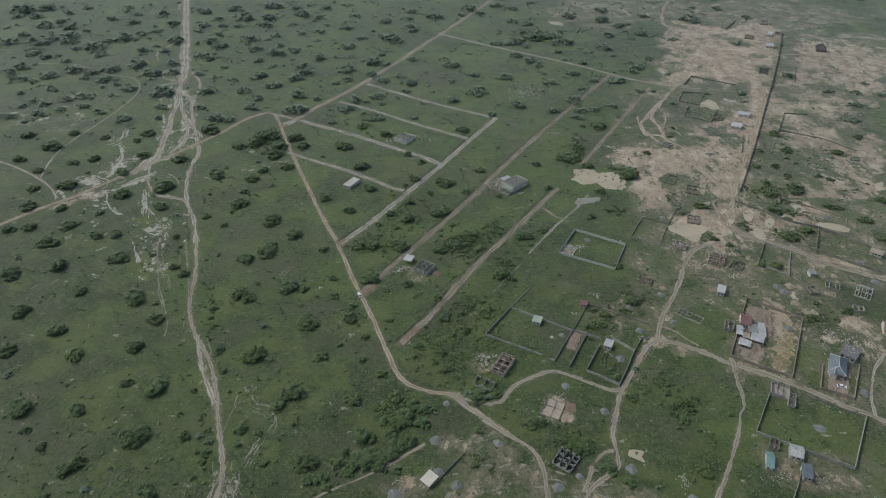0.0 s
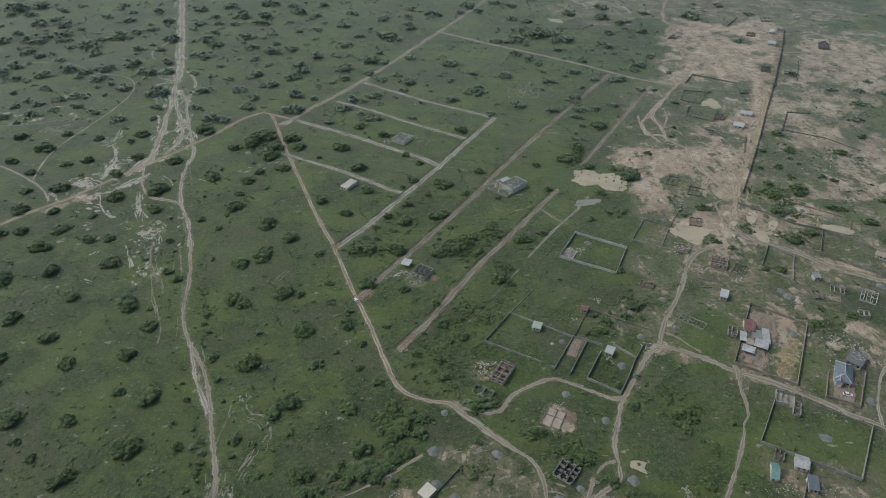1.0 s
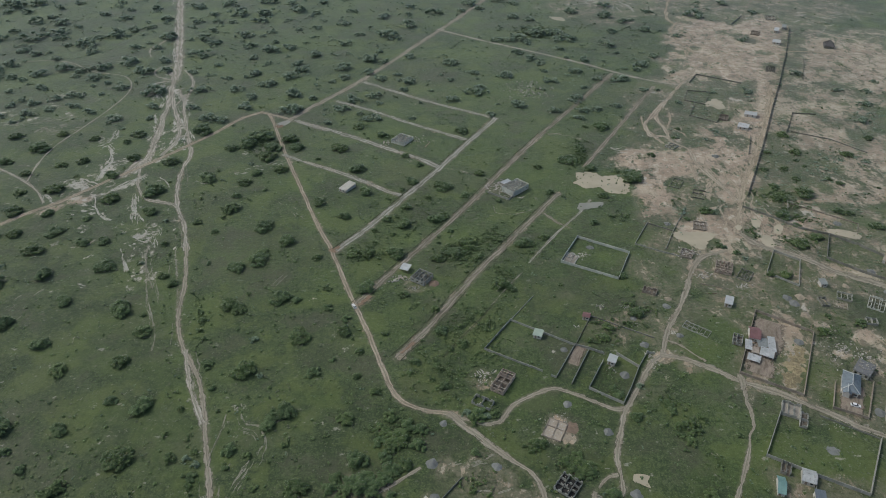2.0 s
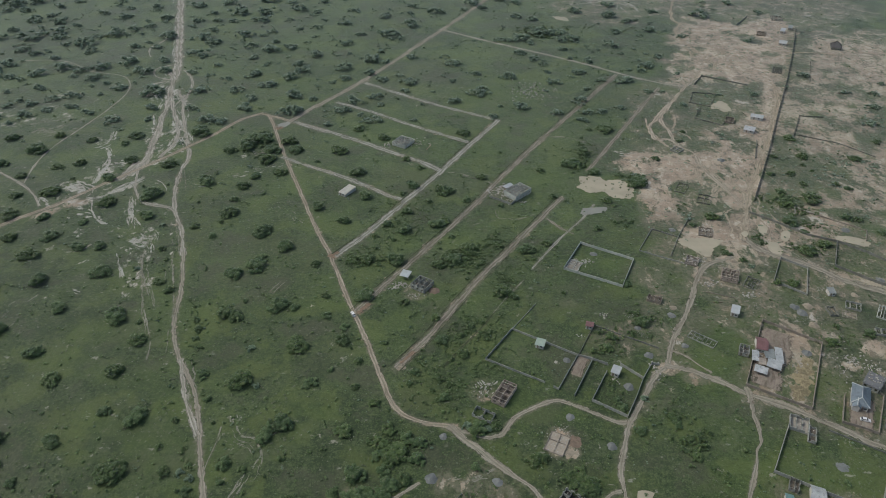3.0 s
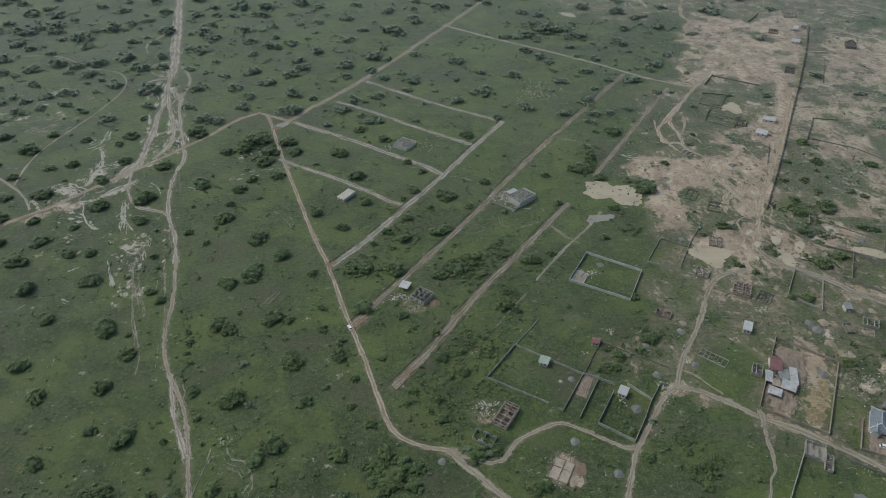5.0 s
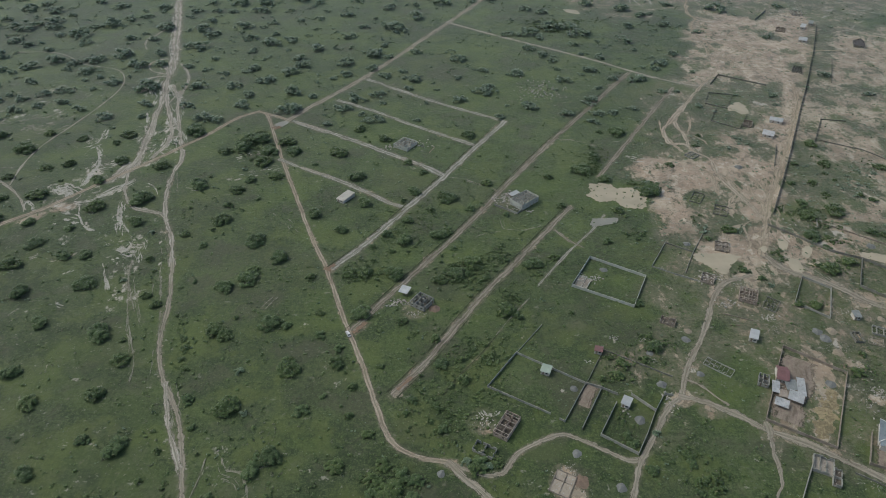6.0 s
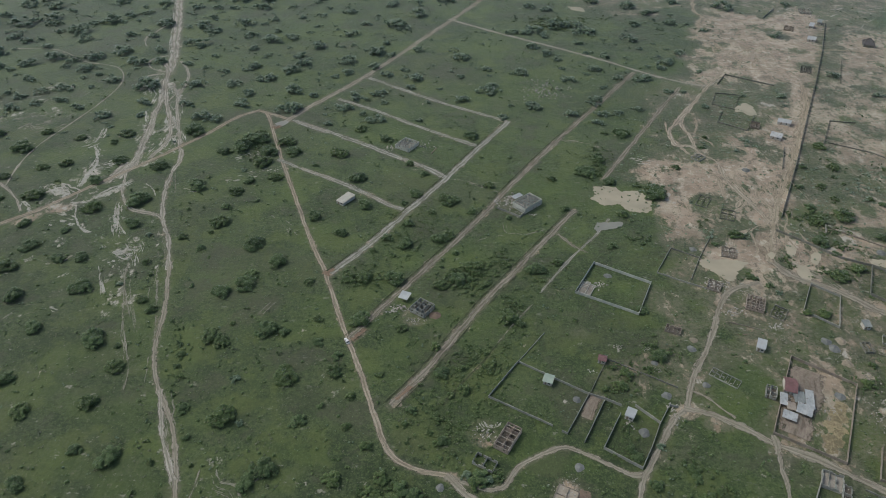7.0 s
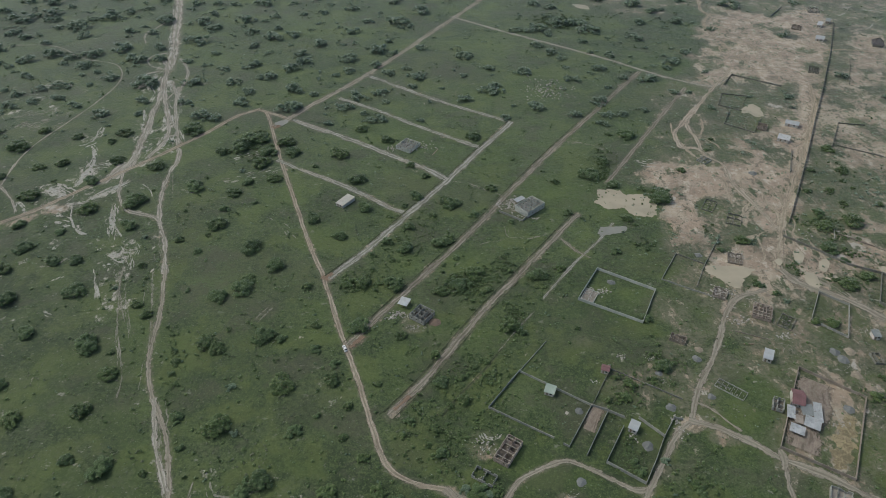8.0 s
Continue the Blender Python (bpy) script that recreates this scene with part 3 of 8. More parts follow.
def hut(a, b, depth, height, roof, walls, label, kind="mono", over=0.4, name="hut", doors=(0.3,), windows=(0.7,), rise=None, category="building"):
    """A small roofed building with a mono-pitch or a gable roof."""
    ob, lx, ly = base(name, a, b, depth, label, category)
    bm = bmesh.new()
    add_box(bm, -0.1, -0.1, 0.0, lx + 0.1, ly + 0.1, 0.15)
    part("floor_slab", bm, block_grey, ob)
    rise = rise or (0.1 * ly + 0.2 if kind == "mono" else 0.22 * ly)
    for p, q in (((0, 0.1), (lx, 0.1)), ((0, ly - 0.1), (lx, ly - 0.1)), ((0.1, 0.2), (0.1, ly - 0.2)), ((lx - 0.1, 0.2), (lx - 0.1, ly - 0.2))):
        h = height + (rise * 0.93 if kind == "mono" and p[1] > ly / 2 else 0)
        part("wall", wall_mesh(p, q, h - 0.16, 0.2, z0=0.15), walls, ob)
    e, s = over, rise / ly * over
    if kind == "mono":
        roof_slope(ob, [(-e, -e, height - s), (lx + e, -e, height - s), (lx + e, ly + e, height + rise + s), (-e, ly + e, height + rise + s)], roof)
    else:
        r, s = rise, rise / (ly / 2) * over
        roof_slope(ob, [(-e, -e, height - s), (lx + e, -e, height - s), (lx + e, ly / 2, height + r), (-e, ly / 2, height + r)], roof)
        roof_slope(ob, [(lx + e, ly + e, height - s), (-e, ly + e, height - s), (-e, ly / 2, height + r), (lx + e, ly / 2, height + r)], roof)
        for x in (0.1, lx - 0.1):
            bm = bmesh.new()
            vs = [bm.verts.new(v) for v in ((x - 0.09, 0.1, height - 0.02), (x - 0.09, ly - 0.1, height - 0.02), (x - 0.09, ly / 2, height + r - 0.05), (x + 0.09, 0.1, height - 0.02), (x + 0.09, ly - 0.1, height - 0.02), (x + 0.09, ly / 2, height + r - 0.05))]
            for f in ((0, 2, 1), (3, 4, 5), (0, 1, 4, 3), (1, 2, 5, 4), (2, 0, 3, 5)):
                bm.faces.new([vs[i] for i in f])
            part("gable", bm, walls, ob)
    openings_on(ob, lx, height, [lx * d for d in doors], [lx * w for w in windows])
    return ob


def canopy(a, b, depth, height, roof, label, rise=0.5):
    """An open shed: sheet roof on timber posts."""
    ob, lx, ly = base("shed", a, b, depth, label, "shed")
    for x in (0.1, lx / 2, lx - 0.1):
        for y, h in ((0.1, height), (ly - 0.1, height + rise)):
            bm = bmesh.new()
            add_box(bm, x - 0.08, y - 0.08, 0, x + 0.08, y + 0.08, h - 0.02)
            part("post", bm, timber, ob)
    roof_slope(ob, [(-0.3, -0.3, height), (lx + 0.3, -0.3, height), (lx + 0.3, ly + 0.3, height + rise), (-0.3, ly + 0.3, height + rise)], roof)
    return ob


def enclosure(points, height, material, label, closed=False, thick=0.2, ragged=0.0, seed=3, bay=3.5):
    """A block boundary wall in bays between pillars."""
    rng = random.Random(seed)
    pts = [Vector(p) for p in points]
    if closed:
        pts.append(pts[0])
    ob = new("boundary_wall")
    ob.matrix_world = Matrix.Translation((pts[0].x, pts[0].y, 0))
    o = pts[0]
    tagged(ob, label, "wall")
    for p, q in zip(pts, pts[1:]):
        run = (q - p).length
        n = max(1, round(run / bay))
        d = (q - p) / run
        for i in range(n):
            s, e = p + d * (run * i / n + 0.16) - o, p + d * (run * (i + 1) / n - 0.16) - o
            h = height + rng.uniform(-0.04, 0.04) - (0.2 * rng.randint(0, int(ragged / 0.2)) if ragged and rng.random() < 0.5 else 0)
            part("wall_panel", wall_mesh(s, e, h, thick), material, ob)
        for i in range(n + 1):
            if i == n and (q is not pts[-1] or closed):
                continue
            c = p + d * (run * i / n) - o
            m = Matrix.Translation((c.x, c.y, 0)) @ Matrix.Rotation(math.atan2(d.y, d.x), 4, "Z")
            bm = bmesh.new()
            add_box(bm, -0.15, -0.17, 0, 0.15, 0.17, height + 0.12, m)
            part("pillar", bm, material, ob)
        for i in range(int(run / 4) + 1):
            c = p + d * min(run, 4 * i)
            BUILT.append((c.x, c.y, 0.6))
    return ob


def heap(at, radius, material, label, category="gravel heap", tall=0.42, seed=0, name="stone_mound"):
    """A tipped heap with an uneven cone shape."""
    bm = bmesh.new()
    rings, around = 7, 22
    rows = []
    for i in range(rings):
        f = i / (rings - 1)
        row = []
        for k in range(around):
            a = 2 * math.pi * k / around
            r = radius * (1 - f * 0.94) * (1 + 0.34 * noise.noise((math.cos(a) * 1.3, math.sin(a) * 1.3, seed * 1.7)))
            z = radius * tall * 2 * (f ** 1.15) * (1 - 0.35 * f) + (0.13 * radius * noise.noise((r * math.cos(a) * 1.1, r * math.sin(a) * 1.1, seed + 4)) if i else -0.02)
            row.append(bm.verts.new((r * math.cos(a), r * math.sin(a), max(z, -0.02))))
        rows.append(row)
    for lo, hi in zip(rows, rows[1:]):
        for k in range(around):
            bm.faces.new((lo[k], lo[(k + 1) % around], hi[(k + 1) % around], hi[k]))
    bm.faces.new(rows[-1])
    ob = part(name, bm, material, smooth=True)
    ob.matrix_world = pose(at[0], at[1], 0, 0, 0, seed * 47)
    BUILT.append((at[0], at[1], radius))
    return tagged(ob, label, category)


def rubble(at, spread, count, size, material, label, seed=0, name="block_rubble"):
    """Loose blocks lying about, too many to count."""
    rng = random.Random(seed)
    bm = bmesh.new()
    for _ in range(count):
        x, y = rng.gauss(0, spread[0] / 2), rng.gauss(0, spread[1] / 2)
        s = size * rng.uniform(0.5, 1.3)
        m = pose(x, y, 0, rng.uniform(-12, 12), rng.uniform(-12, 12), rng.uniform(0, 360))
        add_box(bm, -s, -s * 0.5, -0.05, s, s * 0.5, s * rng.uniform(0.4, 0.9), m)
    ob = part(name, bm, material)
    ob.matrix_world = pose(at[0], at[1], 0)
    return tagged(ob, label, "rubble", kind="stuff")


def car(at, turn, label):
    """A pickup-sized car: lofted body, cabin, glass, wheels, lamps."""
    ob = new("car")
    ob.matrix_world = pose(at[0], at[1], 0.08, 0, 0, turn)
    tagged(ob, label, "car")

    def loft(name, rows, material, parent, lab=""):
        bm = bmesh.new()
        rings = []
        for x, w, z0, z1 in rows:
            ring = [(x, -w, z0), (x, -w * 1.02, (z0 + z1) / 2), (x, -w * 0.9, z1), (x, w * 0.9, z1), (x, w * 1.02, (z0 + z1) / 2), (x, w, z0)]
            rings.append([bm.verts.new(v) for v in ring])
        for r, s in zip(rings, rings[1:]):
            for k in range(6):
                bm.faces.new((r[k], r[(k + 1) % 6], s[(k + 1) % 6], s[k]))
        bm.faces.new(rings[0][::-1]), bm.faces.new(rings[-1])
        bmesh.ops.recalc_face_normals(bm, faces=bm.faces[:])
        return part(name, bm, material, parent, lab)
    loft("body", [(-2.3, 0.78, 0.4, 0.85), (-2.2, 0.86, 0.28, 1.0), (-0.9, 0.88, 0.25, 1.02), (0.9, 0.88, 0.25, 1.0), (2.0, 0.85, 0.28, 0.86), (2.25, 0.72, 0.4, 0.7)], car_white, ob)
    cabin = loft("cabin", [(-1.95, 0.76, 0.95, 1.02), (-1.4, 0.74, 0.95, 1.5), (0.2, 0.74, 0.95, 1.52), (1.0, 0.76, 0.95, 1.02)], glass_dark, ob, "dark car windows")
    loft("roof_panel", [(-1.45, 0.7, 1.5, 1.56), (0.25, 0.7, 1.52, 1.58)], car_white, cabin)
    for x in (-1.4, 1.4):
        for y in (-0.82, 0.82):
            bm = bmesh.new()
            bmesh.ops.create_cone(bm, cap_ends=True, segments=16, radius1=0.33, radius2=0.33, depth=0.22, matrix=Matrix.Translation((x, y, 0.33)) @ Matrix.Rotation(radians(90), 4, "X"))
            wheel = part("wheel", bm, rubber, ob)
            bm = bmesh.new()
            bmesh.ops.create_cone(bm, cap_ends=True, segments=12, radius1=0.19, radius2=0.19, depth=0.25, matrix=Matrix.Translation((x, y, 0.33)) @ Matrix.Rotation(radians(90), 4, "X"))
            part("rim", bm, roof_grey, wheel)
    for y in (-0.6, 0.6):
        bm = bmesh.new()
        add_box(bm, 2.12, y - 0.16, 0.55, 2.27, y + 0.16, 0.68)
        part("headlight", bm, roof_white, ob, "clear headlight")
    BUILT.append((at[0], at[1], 3))
    return ob

# ---- tracks and streets ----
track("road", [(-488.9, 1254.2), (-423.5, 1056.0), (-382.6, 933.0), (-341.3, 810.1), (-314.6, 729.8), (-298.2, 677.7), (-289.0, 643.1)], 13.0, dirt_pale, "wide pale eroded sandy road with deep ruts through scrub", "road", 0.08)
track("road", [(-301.5, 664.8), (-292.9, 649.2), (-287.6, 631.3), (-283.7, 614.1), (-276.8, 594.9), (-271.6, 570.4), (-266.5, 542.7), (-260.5, 514.8), (-254.9, 489.0), (-252.2, 467.9), (-252.9, 456.0), (-254.3, 446.2)], 7.3, dirt_pale, "pale washed-out branch of the sandy road", "road", 0.3)
track("track", [(-269.7, 558.1), (-263.3, 538.1), (-258.6, 520.2), (-256.2, 502.2)], 3.2, dirt_pale, "pale strand round a bush", "track", 0.4)
track("track", [(-258.2, 495.0), (-251.3, 477.3), (-248.1, 463.2)], 3.6, dirt_pale, "pale strand round a bush", "track", 0.4)
track("track", [(-255.7, 469.7), (-258.0, 459.6), (-259.4, 448.0), (-259.7, 440.2)], 7.0, dirt_pale, "pale mouth of a washed-out branch", "track", 0.4)
track("track", [(-290.3, 638.7), (-278.5, 605.8), (-267.5, 576.7), (-257.4, 555.7), (-248.0, 533.5), (-242.0, 518.0), (-239.6, 504.3), (-239.9, 493.0), (-241.4, 483.1), (-242.2, 476.4)], 4.7, dirt_pale, "pale middle strand of a braided road", "track", 0.4)
track("track", [(-288.7, 671.1), (-278.5, 656.9), (-268.4, 637.1), (-263.8, 618.2), (-262.1, 601.6), (-259.9, 585.7), (-253.5, 564.2), (-243.8, 540.4), (-234.7, 518.0), (-227.0, 501.2)], 4.0, dirt_pale, "pale sandy by-pass of the wide road", "track", 0.25)
track("track", [(-266.2, 571.6), (-265.9, 584.4), (-264.8, 593.6), (-264.7, 604.3)], 2.9, dirt_pale, "pale cross strand of a braided road", "track", 0.5)
track("track", [(-276.3, 616.9), (-268.2, 600.3), (-259.6, 581.8)], 3.5, dirt_pale, "pale cross strand of a braided road", "track", 0.5)
track("track", [(-252.3, 547.3), (-244.5, 533.5), (-236.6, 522.4)], 2.0, dirt_pale, "pale cross strand of a braided road", "track", 0.5)
track("track", [(-239.8, 511.6), (-236.3, 512.7), (-233.6, 514.8)], 2.6, dirt_pale, "pale cross strand of a braided road", "track", 0.5)
track("track", [(-340.6, 784.6), (-343.6, 770.4), (-346.4, 754.6), (-350.7, 745.1), (-347.4, 726.4), (-339.2, 710.2)], 3.0, dirt_pale, "thin pale path into bushes", "path", 0.4)
track("track", [(-306.7, 684.3), (-313.4, 681.1), (-318.2, 676.2), (-318.8, 664.9), (-311.1, 652.4), (-301.1, 646.2), (-293.6, 643.2)], 3.0, dirt_pale, "pale sandy by-pass round a bush", "track", 0.4)
track("track", [(-301.9, 599.0), (-298.5, 604.4), (-295.5, 611.3), (-292.1, 615.5)], 3.5, dirt_pale, "pale sandy spur beside a bush", "track", 0.4)
track("track", [(-307.1, 632.8), (-302.5, 635.7), (-296.6, 638.7)], 5.0, dirt_pale, "pale sandy spur beside a bush", "track", 0.4)
track("road", [(-231, 508), (-226.5, 497), (-219, 478.6), (-216.8, 450.2), (-210.1, 420.5), (-201.7, 396.6), (-189.2, 373), (-177.5, 342.9)], 4.6, dirt_pale, "pale sandy track forking across the laterite road", "track", 0.3)
track("road", [(-178.6, 346.4), (-167.5, 311.1), (-162.9, 288.2), (-158.6, 272.3), (-150.6, 255.1), (-141.1, 241.3), (-131.5, 226.2), (-122.8, 206.4), (-118, 191.8), (-111.4, 175.1), (-106.6, 161.2), (-105.6, 147.7), (-103.4, 132.4), (-99.2, 115.7)], 3.8, dirt_tan, "tan sandy track winding through grass", "track", 0.25)
track("road", [(-146.8, 250.4), (-140.5, 234.7), (-135, 222.1), (-127.8, 210.2), (-122, 200.8)], 3.4, dirt_pale, "second strand of a braided sandy track", "track", 0.5)
track("road", [(-338.8, 347.8), (-325.4, 365.6), (-311, 384.5), (-291.3, 404.7), (-272.2, 430.9), (-251.1, 458.4), (-227, 492.7), (-208.3, 522.4), (-194.3, 548.3), (-178.4, 562.5)], 5.6, dirt_red, "reddish graded laterite road between bushes", "road", 0.08)
track("road", [(-180.3, 561.2), (-169.9, 553.1), (-152.9, 511.1), (-135.6, 467.4), (-114.7, 418), (-96.2, 374), (-80.9, 341.8), (-65.2, 302), (-51.2, 269.6), (-38.7, 238.2), (-33.1, 224.2), (-25.9, 214.2), (-14.7, 209.6), (-1.8, 207.4)], 4.2, dirt_red, "reddish graded laterite road bending past building plots", "road", 0.1)
track("road", [(-3.2, 207.7), (5.3, 204), (13.6, 201.1), (20.8, 202.6), (25.1, 208.5), (30.1, 214.3), (41, 220.6), (49.6, 223.9), (58.6, 220.7), (69.3, 215.1), (77.1, 210.5), (83.5, 210.9)], 3.6, dirt_tan, "tan two-rut track curving past half-built houses", "track", 0.15)
track("road", [(-3.8, 207.7), (10.6, 193.9), (23.5, 182), (33.4, 173.9), (37.6, 164.7), (38.4, 154.5), (37.1, 143.5), (33.8, 130.6)], 4.0, dirt_tan, "tan two-rut track between gravel heaps", "track", 0.2)
track("road", [(-177.8, 559.8), (-163.4, 553), (-147.2, 543.8)], 5.0, dirt_red, "short reddish link of laterite road", "road", 0.15)
track("road", [(-159.6, 530.3), (-150.6, 542.6), (-134.7, 572.6), (-107.5, 617.1), (-77.7, 674), (-43.8, 747.4), (-3.7, 831.8), (53.6, 962.6), (88, 1041.1), (151.7, 1181)], 7.5, dirt_tan, "straight tan graded road running off through scrub", "road", 0.1)
STREET = "straight overgrown street of bare earth on the plot grid"
track("street", [(-145.6, 543.8), (-119.2, 527.3), (-94.1, 512.7), (-51.7, 484.3), (-29.4, 469.3), (-12.6, 454.1)], 7, dirt_grey, STREET, "street", 0.2)
track("street", [(-113.6, 586.3), (-79.2, 565), (-45.3, 539.9), (-8.5, 515.2), (10.4, 502.3)], 6, dirt_grey, STREET, "street", 0.2)
track("street", [(-92, 634.1), (-48.8, 601.1), (-9, 573.5), (23.1, 554.3), (36.4, 545.1)], 6, dirt_grey, STREET, "street", 0.2)
track("street", [(-142.5, 477.8), (-123.3, 465.2), (-95.1, 449.1), (-70.4, 432.9), (-51.4, 418.4), (-40.4, 411.4)], 6, dirt_grey, STREET, "street", 0.2)
track("street", [(-78.3, 342.5), (-59.6, 370), (-37.7, 408.8), (-12.6, 453.2), (11.3, 498.9), (37.5, 546.4)], 6.5, dirt_grey, STREET, "street", 0.12)
track("street", [(-58.4, 289.1), (-39.9, 319.2), (-18.9, 352.5), (-3.4, 377.2), (15.9, 410.1), (33.7, 443.1), (71.1, 507.3), (117.3, 581.3), (162.6, 654)], 5.4, dirt_brown, STREET, "street", 0.12)
track("street", [(-32, 244.9), (-16.4, 267.1), (-1.6, 293.3), (15, 321.5), (31.1, 345.4), (48.9, 372.4), (63.5, 394.8), (76.9, 414.8)], 5.4, dirt_brown, STREET, "street", 0.15)
track("street", [(102.3, 455), (122.4, 489.9), (148.9, 536.1), (174.4, 580.4), (197.7, 619.6)], 5.0, dirt_brown, STREET, "street", 0.2)
track("street", [(-21.4, 803.7), (30.3, 762.5), (62.5, 738.9), (99.1, 712.5), (139, 682.1), (162.7, 660.7), (190.7, 638.7), (221.7, 623.8), (238.9, 639.4)], 5.5, dirt_pale, "narrow pale track along the edge of the plots", "track", 0.25)
track("footpath", [(98.5, 405.2), (87.2, 386.7), (69.9, 364.2), (55.8, 343.3), (46.8, 328.9)], 2.6, dirt_grey, "faint worn footpath in grass", "path", 0.4)
track("footpath", [(62.6, 386.9), (71.2, 374.5), (79.5, 367.8)], 3.0, dirt_brown, "faint worn footpath in grass", "path", 0.4)
track("road", [(82.4, 209.8), (91.6, 223.9), (102.3, 240.4), (110.3, 248.9), (116.8, 264.5), (128.9, 284.9), (139.5, 304.3), (147.1, 321), (158.2, 334.9), (176.8, 342.7)], 4.8, dirt_tan, "tan earth road between compounds", "road", 0.2)
track("road", [(83.3, 211.3), (77, 195.8), (73, 182.8), (72.7, 172.5), (71.7, 164.8), (65.8, 159.5), (57.1, 152.3), (51.3, 142.2)], 3.6, dirt_tan, "narrow tan earth track past a gravel heap", "track", 0.25)
track("footpath", [(71.7, 173.6), (68.0, 172.7), (64.4, 170.0), (61.8, 166.7)], 3.0, dirt_tan, "short pale patch of bare earth beside a track", "path", 0.6)
track("footpath", [(60.0, 165.0), (58.2, 160.4), (56.3, 156.0), (54.3, 151.4)], 2.6, dirt_tan, "short earth track between bushes", "path", 0.4)
track("road", [(108.8, 248), (120.9, 244.4), (133.9, 237), (146.1, 228.5), (161, 221.2), (174.5, 212.2), (187.3, 203.3), (205.1, 190.9), (218.5, 180.9)], 5.6, dirt_tan, "tan earth road along walled compounds", "road", 0.2)
track("footpath", [(145.5, 228.5), (144.3, 221.4), (143.2, 215.3), (143, 209.7), (141.6, 203.3), (140.6, 199.3), (137.1, 195), (135.2, 189.6), (132.3, 183.9), (125.8, 171.8), (117.8, 159.1), (110.9, 148.7), (103.9, 136)], 2.6, dirt_tan, "winding tan footpath through grass", "path", 0.35)
track("road", [(188.3, 365.7), (199.4, 348), (220.4, 334.6), (234, 320.1), (249.2, 311), (265.2, 302.8), (286.9, 291.6)], 8, dirt_tan, "rutted earth road leading into the settlement", "road", 0.25)
track("footpath", [(-474.5, 699.9), (-446.6, 701.2), (-420.2, 693.3), (-386.4, 667.7), (-348.9, 655.1), (-331.2, 633.5), (-324.2, 605.6), (-326.9, 564.6), (-333.1, 530), (-339.7, 495.1), (-339.1, 466.3), (-332.3, 434.2)], 1.9, dirt_pale, "thin pale cattle path through dry grass", "path", 0.4)
track("track", [(-398, 466.9), (-380.5, 461.6), (-360.7, 451.5), (-333.2, 433.2), (-315.4, 417.8), (-303.1, 402.3)], 3.0, dirt_pale, "pale sandy side track", "track", 0.3)
track("track", [(-251.5, 453.5), (-242, 425.2), (-227.2, 406.8), (-208.6, 400.8), (-200.1, 393.4)], 4.4, dirt_pale, "pale sandy loop round a bush", "track", 0.35)
track("footpath", [(229.2, 237), (217.3, 224.5), (206.7, 207), (202, 193.7)], 2.4, dirt_pale, "pale footpath beside a house", "path", 0.35)
track("track", [(-15.9, 176.7), (-23.5, 171.2), (-31.4, 165.3), (-43.4, 158.2), (-55.2, 152.4), (-66.4, 145.7)], 1.7, dirt_tan, "pale disused earth track under scrub", "track", 0.5)
track("track", [(254.6, 671.2), (238.5, 643.6), (223.1, 620.6), (209.6, 598.8), (194.2, 572.0), (182.1, 550.4), (180.9, 535.6), (182.8, 522.4), (181.7, 505.6)], 5.0, dirt_beige, "pale vehicle track through cleared sand", "track", 0.25)
track("track", [(210.1, 598.8), (190.8, 570.8), (178.3, 549.2), (168.6, 533.3), (166.2, 517.0), (168.6, 507.6), (178.5, 507.6), (183.6, 495.5), (190.3, 486.7), (192.9, 477.1), (191.3, 459.8), (194.6, 444.2), (198.7, 429.3), (201.8, 416.7), (203.0, 406.1)], 5.2, dirt_beige, "pale vehicle track through cleared sand", "track", 0.25)
track("track", [(168.4, 549.2), (165.6, 528.9), (166.3, 511.8)], 1.6, cleared_tan, "thin pale wheel mark at the edge of cleared sand", "track", 0.3)
track("track", [(180.4, 537.8), (182.4, 530.0), (186.9, 528.9), (192.9, 542.3), (195.4, 557.4)], 2.6, cleared_tan, "pale loop of a vehicle track", "track", 0.3)
track("track", [(301.9, 944.1), (281.1, 891.3), (268.6, 840.9), (272.3, 816.2)], 6.0, cleared_tan, "pale sandy track leading off through scrub", "track", 0.3)
track("track", [(270.9, 816.2), (259.4, 790.8), (258.7, 754.9), (263.0, 732.4), (265.8, 714.5)], 5.0, cleared_tan, "pale sandy track along the rim of cleared land", "track", 0.3)
track("track", [(339.9, 735.4), (349.9, 724.5), (362.3, 717.3), (391.8, 715.3), (411.9, 706.5)], 4.0, cleared_tan, "pale track across cleared land", "track", 0.3)
track("track", [(312.4, 628.5), (297, 581.3), (268.7, 523.5), (239.6, 468.6), (214.7, 421.5), (198, 384.4), (189.1, 362.1)], 8, cleared_tan, "sandy vehicle track along a long boundary wall", "track", 0.3)
track("footpath", [(304, 910), (343.5, 900.3), (382.2, 880), (430.9, 870.6), (477.5, 858.7), (520.5, 842.2), (558.6, 807.3)], 3, dirt_faint, "thin pale path across far grass", "path", 0.4)
track("footpath", [(429.1, 965.7), (386.6, 888), (352.8, 817.5)], 4, dirt_faint, "thin pale path across far grass", "path", 0.4)
track("footpath", [(600.8, 969.4), (575.1, 887.8), (547.9, 800.6)], 4, dirt_faint, "thin pale path across far grass", "path", 0.4)
track("footpath", [(-182.6, 299.4), (-192.7, 317.2), (-201.7, 336.4), (-206.6, 357)], 1.2, dirt_faint, "faint pale wheel marks in grass", "path", 0.6)
track("footpath", [(-200.5, 333.1), (-186.9, 299.4), (-175.7, 277.5), (-168.1, 262.3), (-164.9, 248)], 0.9, dirt_faint, "faint pale wheel marks in grass", "path", 0.6)
